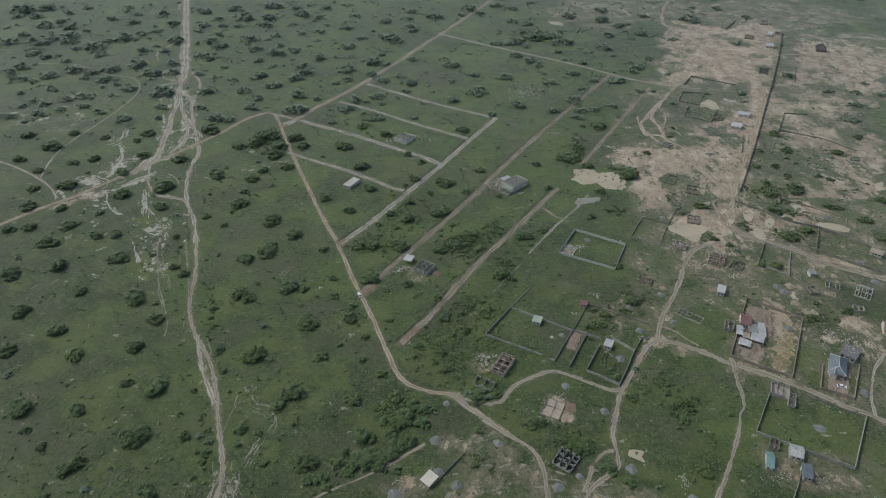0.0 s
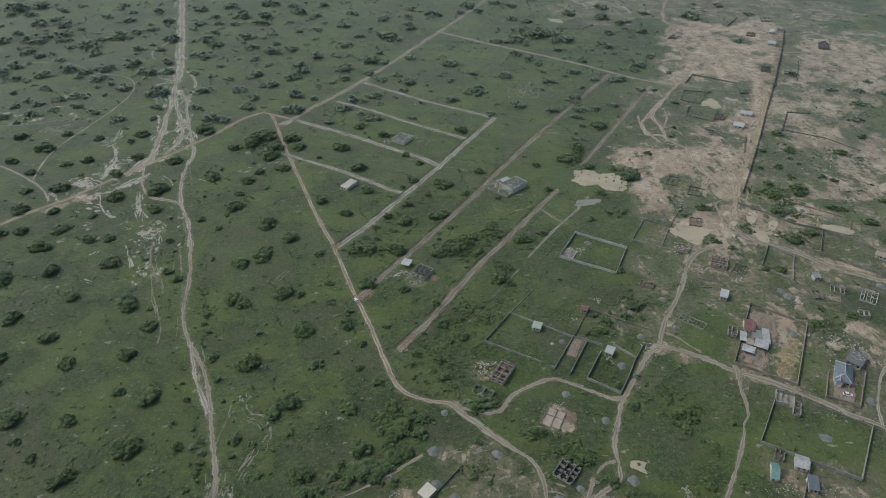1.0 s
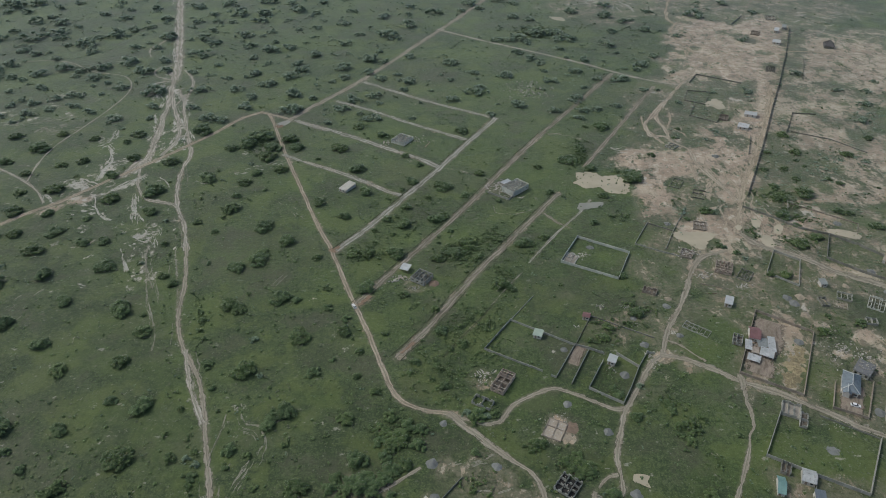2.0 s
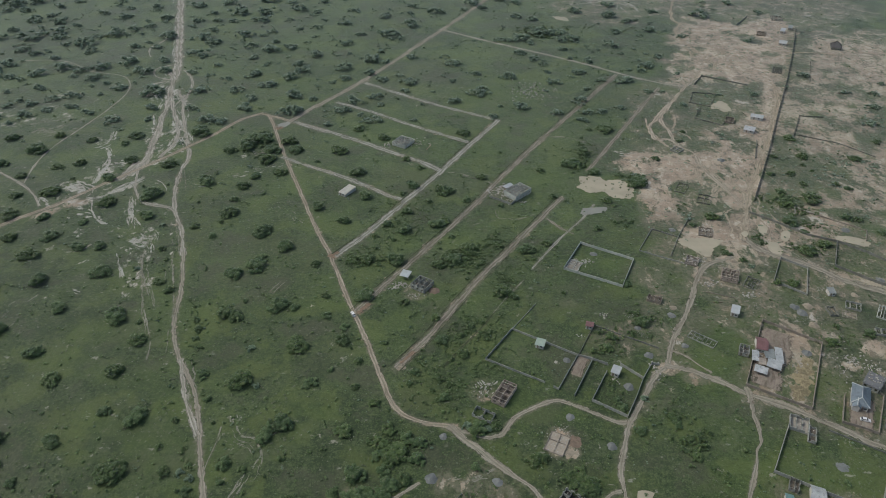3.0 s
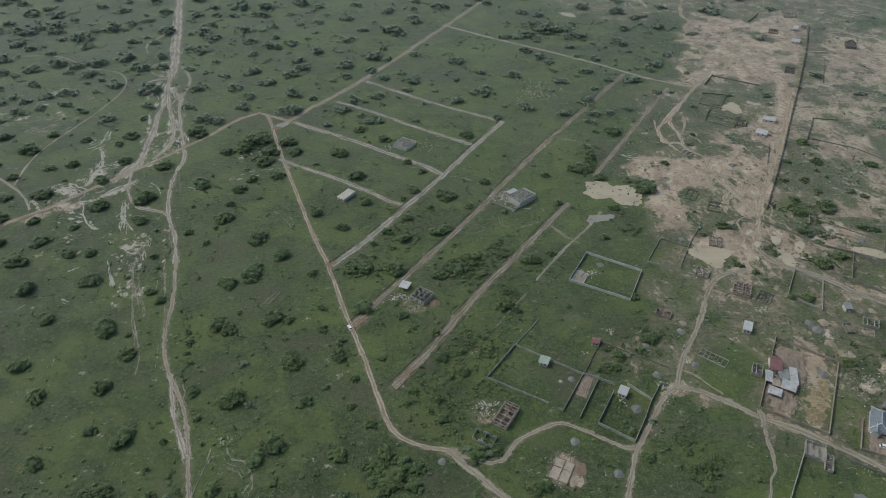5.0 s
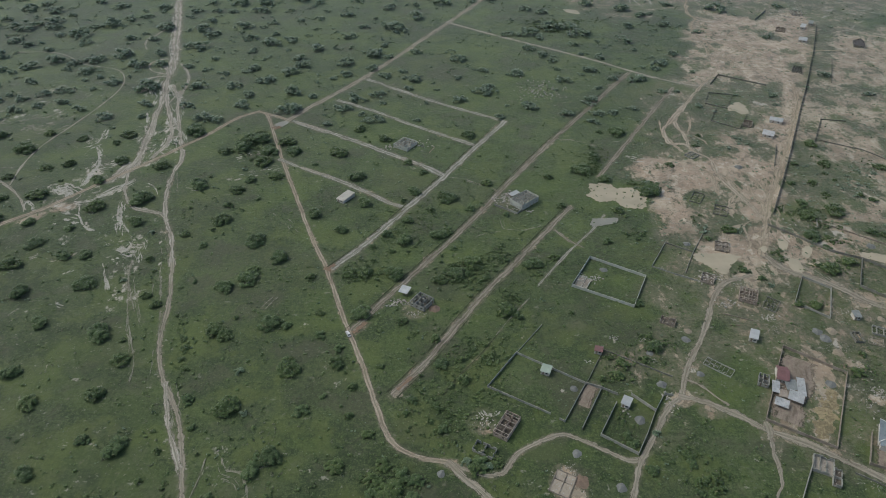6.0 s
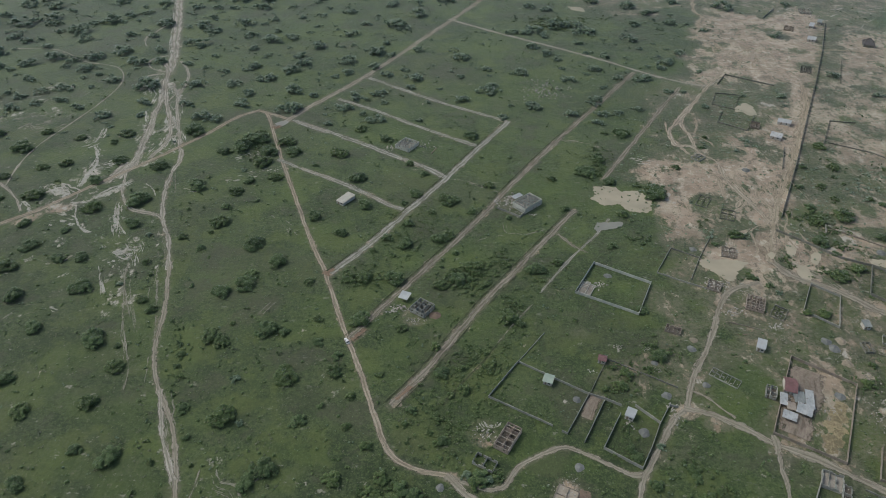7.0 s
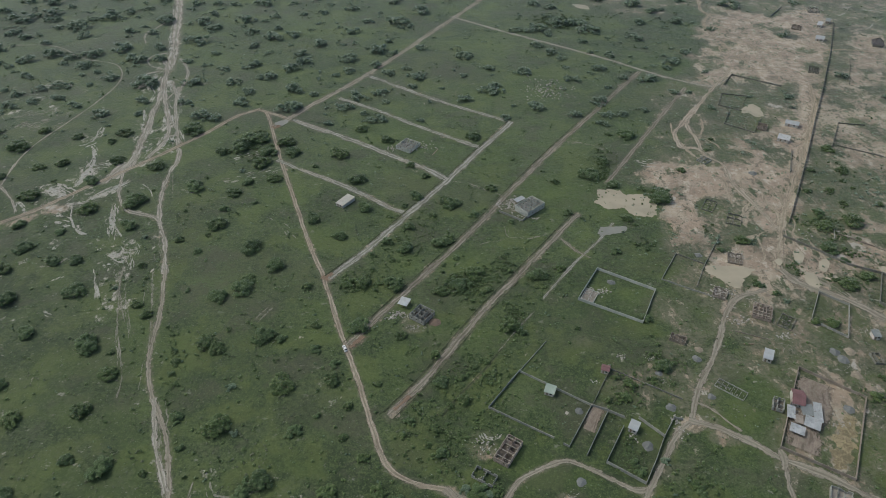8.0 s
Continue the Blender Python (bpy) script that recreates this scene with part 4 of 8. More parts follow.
track("footpath", [(-180.7, 333), (-168.3, 299.4), (-162.2, 280.1)], 1.3, dirt_faint, "faint pale wheel marks in grass", "path", 0.6)
track("footpath", [(-112.2, 206.4), (-111.9, 197.2), (-112.8, 186.7), (-112.6, 178.3)], 0.9, dirt_faint, "faint pale wheel marks in grass", "path", 0.6)

track("street", [(-50.6, 482.1), (-40.7, 476.7), (-30.8, 469.4)], 5, dirt_pale, "pale washed patch on an overgrown street", "street", 0.4)
track("street", [(-72.7, 433.8), (-59.8, 424.6), (-44.1, 414)], 4, dirt_pale, "pale washed patch on an overgrown street", "street", 0.4)
track("street", [(-121.7, 464.2), (-107.9, 457), (-93.6, 448.1)], 4, dirt_pale, "pale washed patch on an overgrown street", "street", 0.4)
track("street", [(-142.4, 541.2), (-128, 533.5), (-110.7, 522.4)], 4, dirt_pale, "pale washed patch on an overgrown street", "street", 0.4)

track("street", [(-57.4, 287.9), (-54.0, 291.3), (-50.8, 296.0)], 5.5, rust_mat, "reddish earth where a street meets the laterite road", "street", 0.4)
track("street", [(-80.9, 340.7), (-79.3, 344.2), (-76.9, 347.1)], 4.5, rust_mat, "reddish earth where a street meets the laterite road", "street", 0.4)
track("yard", [(200.9, 226.6), (195.5, 216.6), (190.4, 207.8)], 15, yard_mat, "bare brown earth in a house yard", "yard", 0.05)
track("street", [(-159.9, 531.2), (-156.4, 528.4), (-154.8, 533.4)], 6, rust_mat, "reddish bare earth beside a puddle", "road", 0.4)
track("street", [(-22.6, 256.7), (-24.9, 253.7), (-27.5, 250.7), (-29.5, 248.2)], 5.6, rust_mat, "rusty red earth spread at the end of a street", "street", 0.3)
track("yard", [(178.1, 273.8), (170.6, 260.6), (163.1, 247.4), (155.3, 233.9)], 21, yard_mat, "bare brown earth round tin-roofed sheds in a walled yard", "yard", 0.06)
track("yard", [(67.9, 252.9), (64.6, 246.6), (61.4, 240.1)], 8.5, yard_mat, "bare brown yard between two block walls", "yard", 0.03)
track("footpath", [(41.5, 318.9), (31.5, 304.8), (26.2, 296.4), (21, 287.8)], 1.0, dirt_faint, "broken pale footpath in grass", "path", 0.4)
ditch([(22.6, 289.7), (12.7, 274.1), (1.9, 259), (-6.8, 245.8)], 0, 1.2, "dark weedy drain in grass")
track("road", [(114.9, 258.8), (121.4, 254.9), (126.9, 248), (131.6, 242.7)], 2.6, dirt_tan, "pale second strand of an earth road", "track", 0.6)
track("footpath", [(145.5, 233.5), (145.6, 229.2), (144.2, 223)], 4.5, dirt_tan, "pale sandy funnel where a footpath meets the road", "path", 0.3)
ditch([(-78.3, 342.5), (-59.6, 370), (-37.7, 408.8), (-12.6, 453.2), (11.3, 498.9), (37.5, 546.4)], 3.3, 0.9, "dark weedy drain beside a street")
ditch([(-58.4, 289.1), (-39.9, 319.2), (-18.9, 352.5), (-3.4, 377.2), (15.9, 410.1), (33.7, 443.1), (71.1, 507.3), (117.3, 581.3), (162.6, 654)], 3.3, 1.0, "dark weedy drain beside a street")
ditch([(-32, 244.9), (-16.4, 267.1), (-1.6, 293.3), (15, 321.5), (31.1, 345.4), (48.9, 372.4), (63.5, 394.8), (76.9, 414.8)], 3.3, 0.9, "dark weedy drain beside a street")
ditch([(-32, 244.9), (-16.4, 267.1), (-1.6, 293.3), (15, 321.5), (31.1, 345.4)], -3.2, 0.6, "dark weedy drain beside a street")

track("footpath", [(-110.4, 303.8), (-108, 309.7), (-105.3, 315.7)], 1.0, dirt_faint, "short pale wheel mark in grass", "path", 0.3)
track("footpath", [(-112.5, 305.6), (-110.4, 310.9), (-107.8, 315.7)], 1.0, dirt_faint, "short pale wheel mark in grass", "path", 0.3)

# ---- washed sand and gullies ----
WASH = "pale washed sand and erosion gullies in grass"
braid([(-417.6, 544.9), (-377.6, 550.8), (-354.6, 577.3), (-338.7, 605.8)], 26, 22, 2.4, dirt_faint, WASH, 8, 0.05, 0.14)
braid([(-450.3, 1128.3), (-385.7, 933.1), (-346.9, 810.2), (-314.6, 711.8), (-297.5, 653.9)], 40, 5, 2.2, wash_mat, WASH, 101, 0.03, 0.1)
# Dark strands draw gully shade as colour; they lie flat on the ground.
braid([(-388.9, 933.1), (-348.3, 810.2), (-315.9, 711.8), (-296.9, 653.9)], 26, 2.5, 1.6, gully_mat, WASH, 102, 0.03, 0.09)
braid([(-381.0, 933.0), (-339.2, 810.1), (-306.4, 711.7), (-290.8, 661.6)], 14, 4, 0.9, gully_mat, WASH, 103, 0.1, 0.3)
braid([(-295.1, 631.3), (-291.1, 609.9), (-280.8, 589.6), (-277.9, 570.4)], 22, 6, 2, wash_mat, WASH, 104, 0.1, 0.3)
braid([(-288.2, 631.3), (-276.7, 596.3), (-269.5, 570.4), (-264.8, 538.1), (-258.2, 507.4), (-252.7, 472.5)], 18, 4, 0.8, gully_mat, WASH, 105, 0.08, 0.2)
braid([(-278.5, 558.1), (-268.6, 534.7), (-264.2, 518.0)], 8, 3, 2, wash_mat, WASH, 106, 0.2, 0.5)
braid([(-258.7, 558.1), (-244.0, 523.5), (-238.9, 502.2), (-240.1, 482.2), (-240.3, 472.6)], 20, 5, 1.6, wash_mat, WASH, 107, 0.08, 0.25)
braid([(-280.8, 616.9), (-266.8, 596.2), (-252.5, 564.2), (-238.9, 529.0), (-224.9, 495.1)], 26, 6, 1.6, wash_mat, WASH, 108, 0.06, 0.2)
braid([(-240.1, 495.0), (-230.9, 489.0), (-224.1, 487.1)], 10, 4, 1.4, wash_mat, WASH, 109, 0.2, 0.5)
braid([(-299.1, 524.6), (-296.4, 510.5), (-296.2, 501.1), (-301.1, 495.0), (-305.9, 493.0)], 16, 4, 1.8, wash_mat, WASH, 110, 0.12, 0.4)
braid([(-295.9, 495.0), (-285.9, 482.1), (-280.6, 467.8), (-280.3, 456.8), (-279.9, 446.2), (-277.6, 434.2)], 24, 3, 2.2, wash_mat, WASH, 111, 0.15, 0.5)
braid([(-264.1, 474.4), (-268.8, 466.9), (-274.4, 464.1), (-285.5, 460.4)], 16, 4, 2, wash_mat, WASH, 112, 0.1, 0.4)
braid([(-297.1, 434.1), (-288.2, 429.2), (-277.4, 421.9), (-279.0, 416.3)], 26, 6, 2.6, wash_mat, WASH, 113, 0.15, 0.5)
braid([(-242.3, 442.8), (-247.0, 436.0), (-252.6, 428.5), (-258.0, 421.1), (-264.8, 414.8), (-274.1, 414.7)], 22, 3, 1.8, wash_mat, WASH, 114, 0.15, 0.5)
braid([(-268.1, 410.8), (-263.7, 399.5), (-255.8, 388.5), (-248.6, 381.5), (-242.9, 379.4)], 7, 1.6, 1.6, wash_mat, WASH, 115, 0.3, 0.8)
braid([(-277.3, 403.9), (-269.0, 399.4), (-260.8, 395.0)], 8, 3, 1.6, wash_mat, WASH, 116, 0.2, 0.5)
braid([(-270.8, 392.1), (-264.4, 390.6), (-258.3, 387.8)], 7, 2, 2.2, wash_mat, WASH, 117, 0.3, 0.6)
braid([(-239.7, 414.9), (-235.3, 401.1), (-229.1, 385.1), (-223.6, 372.7)], 14, 2.5, 2, wash_mat, WASH, 118, 0.2, 0.6)
braid([(-231.4, 393.7), (-225.9, 385.1), (-219.6, 377.5)], 4, 1, 1.2, wash_mat, WASH, 119, 0.4, 0.8)
braid([(-217.9, 362.7), (-211.2, 358.2), (-204.1, 355.7)], 22, 5, 2.4, wash_mat, WASH, 120, 0.15, 0.4)
braid([(-214.3, 370.0), (-208.4, 362.8), (-202.0, 353.2), (-198.8, 345.8)], 7, 2, 1.2, wash_mat, WASH, 121, 0.25, 0.6)
braid([(-222.4, 345.6), (-216.9, 336.0), (-211.6, 326.2), (-207.8, 319.0)], 6, 1.2, 1.3, wash_mat, WASH, 122, 0.4, 0.8)
braid([(-205.1, 343.9), (-200.7, 332.1), (-196.1, 316.9)], 9, 2, 1.5, dirt_faint, WASH, 123, 0.2, 0.5)
braid([(-219.2, 349.3), (-216.3, 348.7), (-213.6, 349.4)], 6, 1.5, 1.8, wash_mat, WASH, 124, 0.3, 0.7)
braid([(-193.7, 315.3), (-185.7, 297.1), (-181.5, 284.9), (-175.3, 273.3), (-172.1, 263.6)], 10, 1, 0.7, dirt_faint, WASH, 125, 0.12, 0.35)
braid([(-201.4, 345.8), (-193.1, 323.6), (-184.3, 307.4), (-175.2, 289.7)], 6, 1.6, 0.7, dirt_faint, WASH, 126, 0.4, 0.8)
braid([(-231.4, 367.3), (-228.6, 365.3), (-225.8, 363.3)], 4, 1, 1.5, wash_mat, WASH, 127, 0.4, 0.8)
braid([(-258.3, 349.1), (-251.5, 346.7), (-246.4, 349.2), (-243.3, 355.5)], 6, 1.4, 1.3, dirt_faint, WASH, 128, 0.3, 0.7)
braid([(-255.2, 371.1), (-256.4, 367.1), (-256.9, 363.1)], 4, 1.2, 1.4, wash_mat, WASH, 129, 0.4, 0.8)
braid([(-236.5, 308.0), (-233.1, 308.0), (-227.0, 305.4)], 6, 1.8, 1.5, wash_mat, WASH, 130, 0.3, 0.7)
braid([(-270.4, 347.8), (-268.7, 350.3), (-267.6, 354.0)], 5, 1.4, 1.5, wash_mat, WASH, 131, 0.4, 0.8)
braid([(-241.0, 334.7), (-238.9, 336.5), (-236.8, 338.3)], 3, 0.8, 1.1, wash_mat, WASH, 132, 0.5, 0.9)
braid([(-275.4, 383.4), (-274.3, 387.7)], 3, 1, 1.4, wash_mat, WASH, 133, 0.5, 0.9)
braid([(-303.0, 399.3), (-306.6, 406.8), (-307.8, 413.0), (-300.3, 406.8), (-294.4, 399.3)], 8, 1.2, 1.5, wash_mat, WASH, 134, 0.3, 0.7)
braid([(-231.2, 441.1), (-223.4, 434.4), (-217.2, 424.5)], 3, 1, 1.3, wash_mat, WASH, 135, 0.5, 0.9)
braid([(-207.1, 371.4), (-202.8, 366.1), (-201.1, 359.6)], 4, 1.5, 1.1, wash_mat, WASH, 136, 0.4, 0.8)
braid([(-199.7, 383.1), (-193.2, 366.2), (-186.0, 347.1), (-180.3, 329.3)], 8, 1, 0.8, dirt_faint, WASH, 137, 0.12, 0.3)
braid([(-194.9, 379.7), (-185.2, 353.3), (-172.4, 318.2)], 8, 0.8, 0.6, dirt_faint, WASH, 138, 0.08, 0.25)
braid([(-215.3, 458.8), (-202.2, 420.6)], 5, 0.8, 0.8, dirt_faint, WASH, 139, 0.2, 0.5)
braid([(-202.6, 432.8), (-195.8, 432.0), (-189.2, 432.8)], 6, 1.6, 1.3, wash_mat, WASH, 140, 0.3, 0.6)
braid([(-381.4, 549.8), (-371.8, 546.3), (-362.6, 548.6), (-357.4, 557.0), (-352.8, 558.2)], 14, 4, 2.2, dirt_faint, WASH, 141, 0.06, 0.18)
braid([(-380.2, 603.3), (-381.7, 614.4), (-369.2, 606.0), (-361.1, 600.6)], 5, 1.2, 1.2, dirt_faint, WASH, 142, 0.3, 0.7)
braid([(-395.7, 538.2), (-386.8, 531.3), (-374.1, 531.3), (-355.8, 520.2)], 12, 5, 2, dirt_faint, WASH, 143, 0.06, 0.18)
braid([(12.0, 236.8), (14.1, 233.6), (17.3, 233.1), (20.0, 234.5), (21.6, 236.5)], 12, 1.8, 1.0, wash_mat, WASH, 150, 0.15, 0.45)
braid([(12.9, 226.5), (14.5, 229.1), (15.7, 232.4)], 6, 1.2, 1.0, wash_mat, WASH, 151, 0.3, 0.7)
braid([(-184, 343), (-168, 299.4), (-160.3, 267.2), (-150.7, 234.7)], 8, 5, 0.8, dirt_faint, WASH, 9, 0.1, 0.35)
braid([(-145.8, 248), (-137.6, 230.4), (-127.2, 210.2), (-119.6, 195.4)], 18, 4, 1.2, dirt_faint, WASH, 10, 0.2, 0.6)
braid([(-109.3, 168.7), (-106.8, 156.7), (-107.3, 147.7), (-104.6, 134.9)], 30, 7, 1.3, dirt_faint, WASH, 11, 0.2, 0.6)
braid([(-104.7, 158.2), (-97.2, 151.1), (-92, 142.9)], 12, 5, 1.0, dirt_faint, WASH, 12, 0.2, 0.6)
braid([(-106.4, 206.4), (-102.1, 200.8), (-94.5, 198.3), (-89.8, 190.2), (-91.7, 175.1), (-94.7, 165.7), (-94.8, 158.3)], 18, 5, 1.3, dirt_faint, WASH, 13, 0.1, 0.3)
braid([(-233.3, 306.5), (-248, 299.6), (-257.1, 282.9), (-262.8, 262.4)], 12, 10, 1.4, dirt_faint, WASH, 15, 0.05, 0.15)
braid([(-187, 448), (-164.6, 450.7), (-152.3, 457.4), (-135, 464.3)], 10, 8, 1.6, dirt_faint, WASH, 16, 0.1, 0.25)
braid([(-131.2, 402.7), (-116, 390.4), (-105.5, 378.6)], 8, 6, 1.3, dirt_faint, WASH, 17, 0.1, 0.3)
braid([(27.2, 402.5), (28.9, 388.5), (35.7, 386.6), (42.6, 387.3), (55.7, 392.3)], 7, 1.2, 1.0, dirt_faint, WASH, 18, 0.2, 0.5)
braid([(9.9, 376.9), (18.7, 383.0), (27.2, 385.1)], 5, 1.2, 1.0, dirt_faint, WASH, 19, 0.3, 0.7)
braid([(-8.2, 154.3), (6.8, 155.8), (21.8, 157.3), (36.8, 157.3), (58.2, 151.7), (77.1, 149.1)], 16, 14, 2.4, dirt_faint, WASH, 22, 0.04, 0.14)
braid([(-3.2, 175.4), (10.1, 180.3), (18.3, 183.6)], 8, 6, 2.0, dirt_faint, WASH, 23, 0.15, 0.4)
braid([(139.6, 900.9), (176.5, 913.9), (217, 921.3), (237, 870.9)], 18, 22, 4.0, wash_mat, WASH, 24, 0.1, 0.3)
braid([(275.9, 796.1), (278.3, 693.7), (290.9, 658.3), (308.3, 625.4)], 18, 40, 7.0, cleared_tan, WASH, 25, 0.1, 0.3)
braid([(189.5, 524.5), (202.7, 484.7), (208.4, 444.4), (202.2, 400.4), (185.2, 362.1)], 26, 24, 5.0, cleared_tan, WASH, 26, 0.1, 0.35)
braid([(193, 362), (209.5, 344.6), (227.2, 325.1), (246.6, 312.8)], 30, 10, 2.0, dirt_tan, "rutted tan earth beside the road", 27, 0.1, 0.3)
braid([(358.3, 692.1), (387.2, 673.6), (436.2, 699.7), (454.5, 655.1)], 10, 50, 7.0, dirt_tan, "bare tan streaks in dry grass", 29, 0.08, 0.25)
braid([(288.8, 896.4), (340.7, 867.9), (404.2, 840.5), (474.1, 851.1), (539.9, 824.5)], 30, 40, 3.5, wash_mat, WASH, 33, 0.03, 0.1)
braid([(64, 524.3), (77.4, 514.9), (93.3, 509.9), (106.5, 503.9), (119.6, 494.1)], 9, 2, 1.8, dirt_faint, WASH, 51, 0.1, 0.25)
braid([(-8.6, 452.5), (1.4, 450), (14.2, 442.5), (26.7, 435.2)], 6, 1.5, 1.6, dirt_faint, WASH, 52, 0.2, 0.5)
braid([(120.3, 490.2), (134.9, 483.6), (144.1, 484.7)], 8, 5, 1.8, wash_mat, WASH, 53, 0.15, 0.4)
braid([(-366.6, 556.6), (-342.7, 545), (-364.1, 522.4), (-352.9, 544.9)], 30, 7, 2.6, dirt_faint, WASH, 41, 0.04, 0.12)
braid([(-371.1, 516.9), (-363.3, 525.6), (-347.5, 519.2), (-329.1, 532.5)], 20, 10, 2.4, dirt_faint, WASH, 42, 0.04, 0.12)
braid([(-382.5, 601.1), (-384.2, 613.4), (-371.6, 610.7), (-366, 601.2)], 5, 2, 1.2, wash_mat, WASH, 43, 0.3, 0.7)
braid([(-176.3, 478.1), (-168.4, 483), (-158.5, 489.8), (-146.8, 499.9)], 14, 7, 1.8, wash_mat, WASH, 46, 0.08, 0.2)
braid([(-180.7, 446.5), (-166.6, 451), (-151.2, 460), (-131.9, 473.8)], 14, 7, 1.5, wash_mat, WASH, 47, 0.05, 0.16)
braid([(239.5, 401.6), (247.1, 396.7), (254.3, 391.2)], 12, 4, 0.9, wash_mat, WASH, 48, 0.3, 0.7)
braid([(222.3, 684.2), (244.2, 689.1), (256.9, 702.4)], 24, 12, 4.0, dirt_tan, WASH, 49, 0.15, 0.4)
braid([(298.1, 820.8), (305.6, 812.2), (311.7, 803.7)], 18, 12, 4.0, dirt_tan, WASH, 50, 0.2, 0.5)

# ---- standing water ----
pond([(92.4, 443.5), (100.8, 445.4), (108.9, 445.3), (112.4, 439.6), (124.6, 440.4), (128, 433), (130.6, 424.8), (128.1, 417), (119, 412.7), (113.1, 415.3), (107.9, 422.4), (99.4, 420.7), (92.5, 427)], water_tan, "shallow muddy tan pond at the edge of cleared sand", "pond")
pond([(89.3, 400.3), (99.9, 401.1), (107, 401), (104.3, 395.3), (94.2, 392.2), (88, 392.2)], water_grey, "grey shallow puddle in grass")
pond([(150.1, 365.2), (156.1, 363), (164.2, 363.6), (171.5, 362.2), (175.5, 360), (170.5, 355.1), (165.7, 349.5), (161, 342.8), (156.1, 345.5), (152.3, 351), (149.1, 354.5), (147.3, 359.4)], water_tan, "muddy tan pond beside a ruined wall", "pond")
pond([(202.8, 359.1), (209.1, 358.4), (210.2, 349.3), (207, 345.9), (202.2, 349.4)], water_tan, "small muddy puddle on bare earth")
pond([(204.9, 379), (210.1, 379), (208.7, 370.7), (202.9, 367.8)], water_tan, "small muddy puddle on bare earth")
pond([(251.9, 366.8), (262.5, 365.3), (269.5, 359.5), (266.3, 353.9), (257.2, 358.1), (250.4, 361.7)], water_tan, "long muddy puddle beside a boundary wall")
pond([(78.6, 173.5), (82.9, 174.1), (85.2, 172.5), (83.5, 170), (84.2, 167.3), (81.1, 168.2), (77.5, 170.6)], water_tan, "small muddy pond in grass beside a gravel heap", "pond")
pond([(-159.9, 536.4), (-153.3, 542.6), (-148, 540), (-154.4, 530.2)], water_grey, "grey puddle on the road junction")
pond([(319.1, 420.7), (327.3, 423.2), (323.5, 412), (316.7, 411.2)], water_tan, "small muddy puddle on bare earth")
pond([(234.7, 577.1), (243.6, 585.9), (250, 584.7), (250.4, 573.5), (249.1, 565.1), (242.3, 562.7), (238.5, 569.8), (233.1, 568.6)], water_tan, "shallow muddy pond among plot walls", "pond")
pond([(119.4, 853.4), (136.4, 847.9), (138.8, 832.9), (126.4, 838.1)], water_tan, "distant muddy puddle")

pond([(190.3, 369.6), (194.1, 372.2), (195.2, 369.1), (191.5, 364.7)], water_tan, "small muddy puddle beside a weedy mound")
pond([(217.0, 370.0), (221.7, 372.6), (222.6, 367.6), (217.4, 360.1), (214.8, 362.5)], water_tan, "small muddy puddle on bare earth")

# ---- walled plots ----
enclosure([(66.9, 329.5), (81.4, 356.9), (112.2, 339), (99.9, 312.1)], 1.9, block_pale, "pale concrete block wall round a grassy plot", True, seed=11)
enclosure([(44.9, 235.2), (15.4, 251.2), (31, 274.6), (64.5, 254.5), (51.4, 230.9), (49.1, 232.2)], 1.45, block_grey, "grey block wall round a large grassy plot", seed=12)
enclosure([(31, 274.6), (46.1, 296)], 0.6, block_grey, "low unfinished block wall in grass", ragged=0.6, seed=13)
enclosure([(64.5, 254.5), (71.7, 251.7), (78.9, 248)], 1.7, block_grey, "grey block wall between plots", seed=14)
enclosure([(65.8, 256.4), (77.1, 278.2), (108.7, 260.2)], 1.0, block_dark, "low mossy block wall round an overgrown plot", ragged=0.4, seed=15)
enclosure([(71.5, 250.8), (58.9, 226.8)], 1.7, block_grey, "grey block wall between plots", seed=16)
enclosure([(77.6, 242.6), (67, 223.5), (82.3, 213.6), (88.9, 225.2), (95.4, 238.2), (85.7, 248)], 1.9, block_grey, "grey block wall round a small overgrown compound", seed=17)
enclosure([(95.4, 238.2), (102.2, 248.9), (106, 248)], 1.5, block_grey, "grey block wall along the earth road", seed=18)
enclosure([(146.1, 234.4), (172.1, 282.7), (197.2, 264.5), (172.4, 219.2)], 1.8, block_brown, "brown block wall round a sandy builder's yard", True, seed=19)
enclosure([(159.5, 212.9), (140.4, 183.7), (158.8, 173.1), (176.7, 163.7), (196.7, 193)], 2.0, block_grey, "grey block wall round a large grassy compound", seed=20)
enclosure([(196.7, 193), (185.8, 200), (174.9, 206.5)], 1.0, block_dark, "low overgrown block wall along the earth road", ragged=0.4, seed=39)
enclosure([(158.7, 172.8), (148.3, 155.8)], 1.8, block_dark, "dark mossy wall beside a back yard", seed=21)
enclosure([(148.3, 155.8), (141.5, 146.1)], 1.8, block_grey, "grey block wall running off through grass", seed=22)
enclosure([(192.1, 228.2), (183.2, 211.4), (190.2, 208.5), (196.9, 204.9), (210.8, 227.4)], 1.7, block_brown, "brown block wall round a house yard", seed=23)
enclosure([(132.1, 374.0), (118.1, 349.3), (133.8, 340.3), (149.2, 332.8)], 1.1, block_grey, "low block wall round an overgrown plot", ragged=0.4, seed=24)
enclosure([(161.4, 388.8), (147.1, 364.1), (137.1, 343.8)], 1.1, block_grey, "low block wall between an overgrown plot and a pond", ragged=0.4, seed=84)
enclosure([(132.7, 373.3), (146.6, 364.7)], 1.0, block_dark, "low dark wall closing a plot", ragged=0.4, seed=85)
enclosure([(205.5, 341.3), (218, 330.8), (206.6, 305.3), (192.1, 317.8)], 1.5, block_grey, "grey block wall round a small grassy plot", True, seed=25)
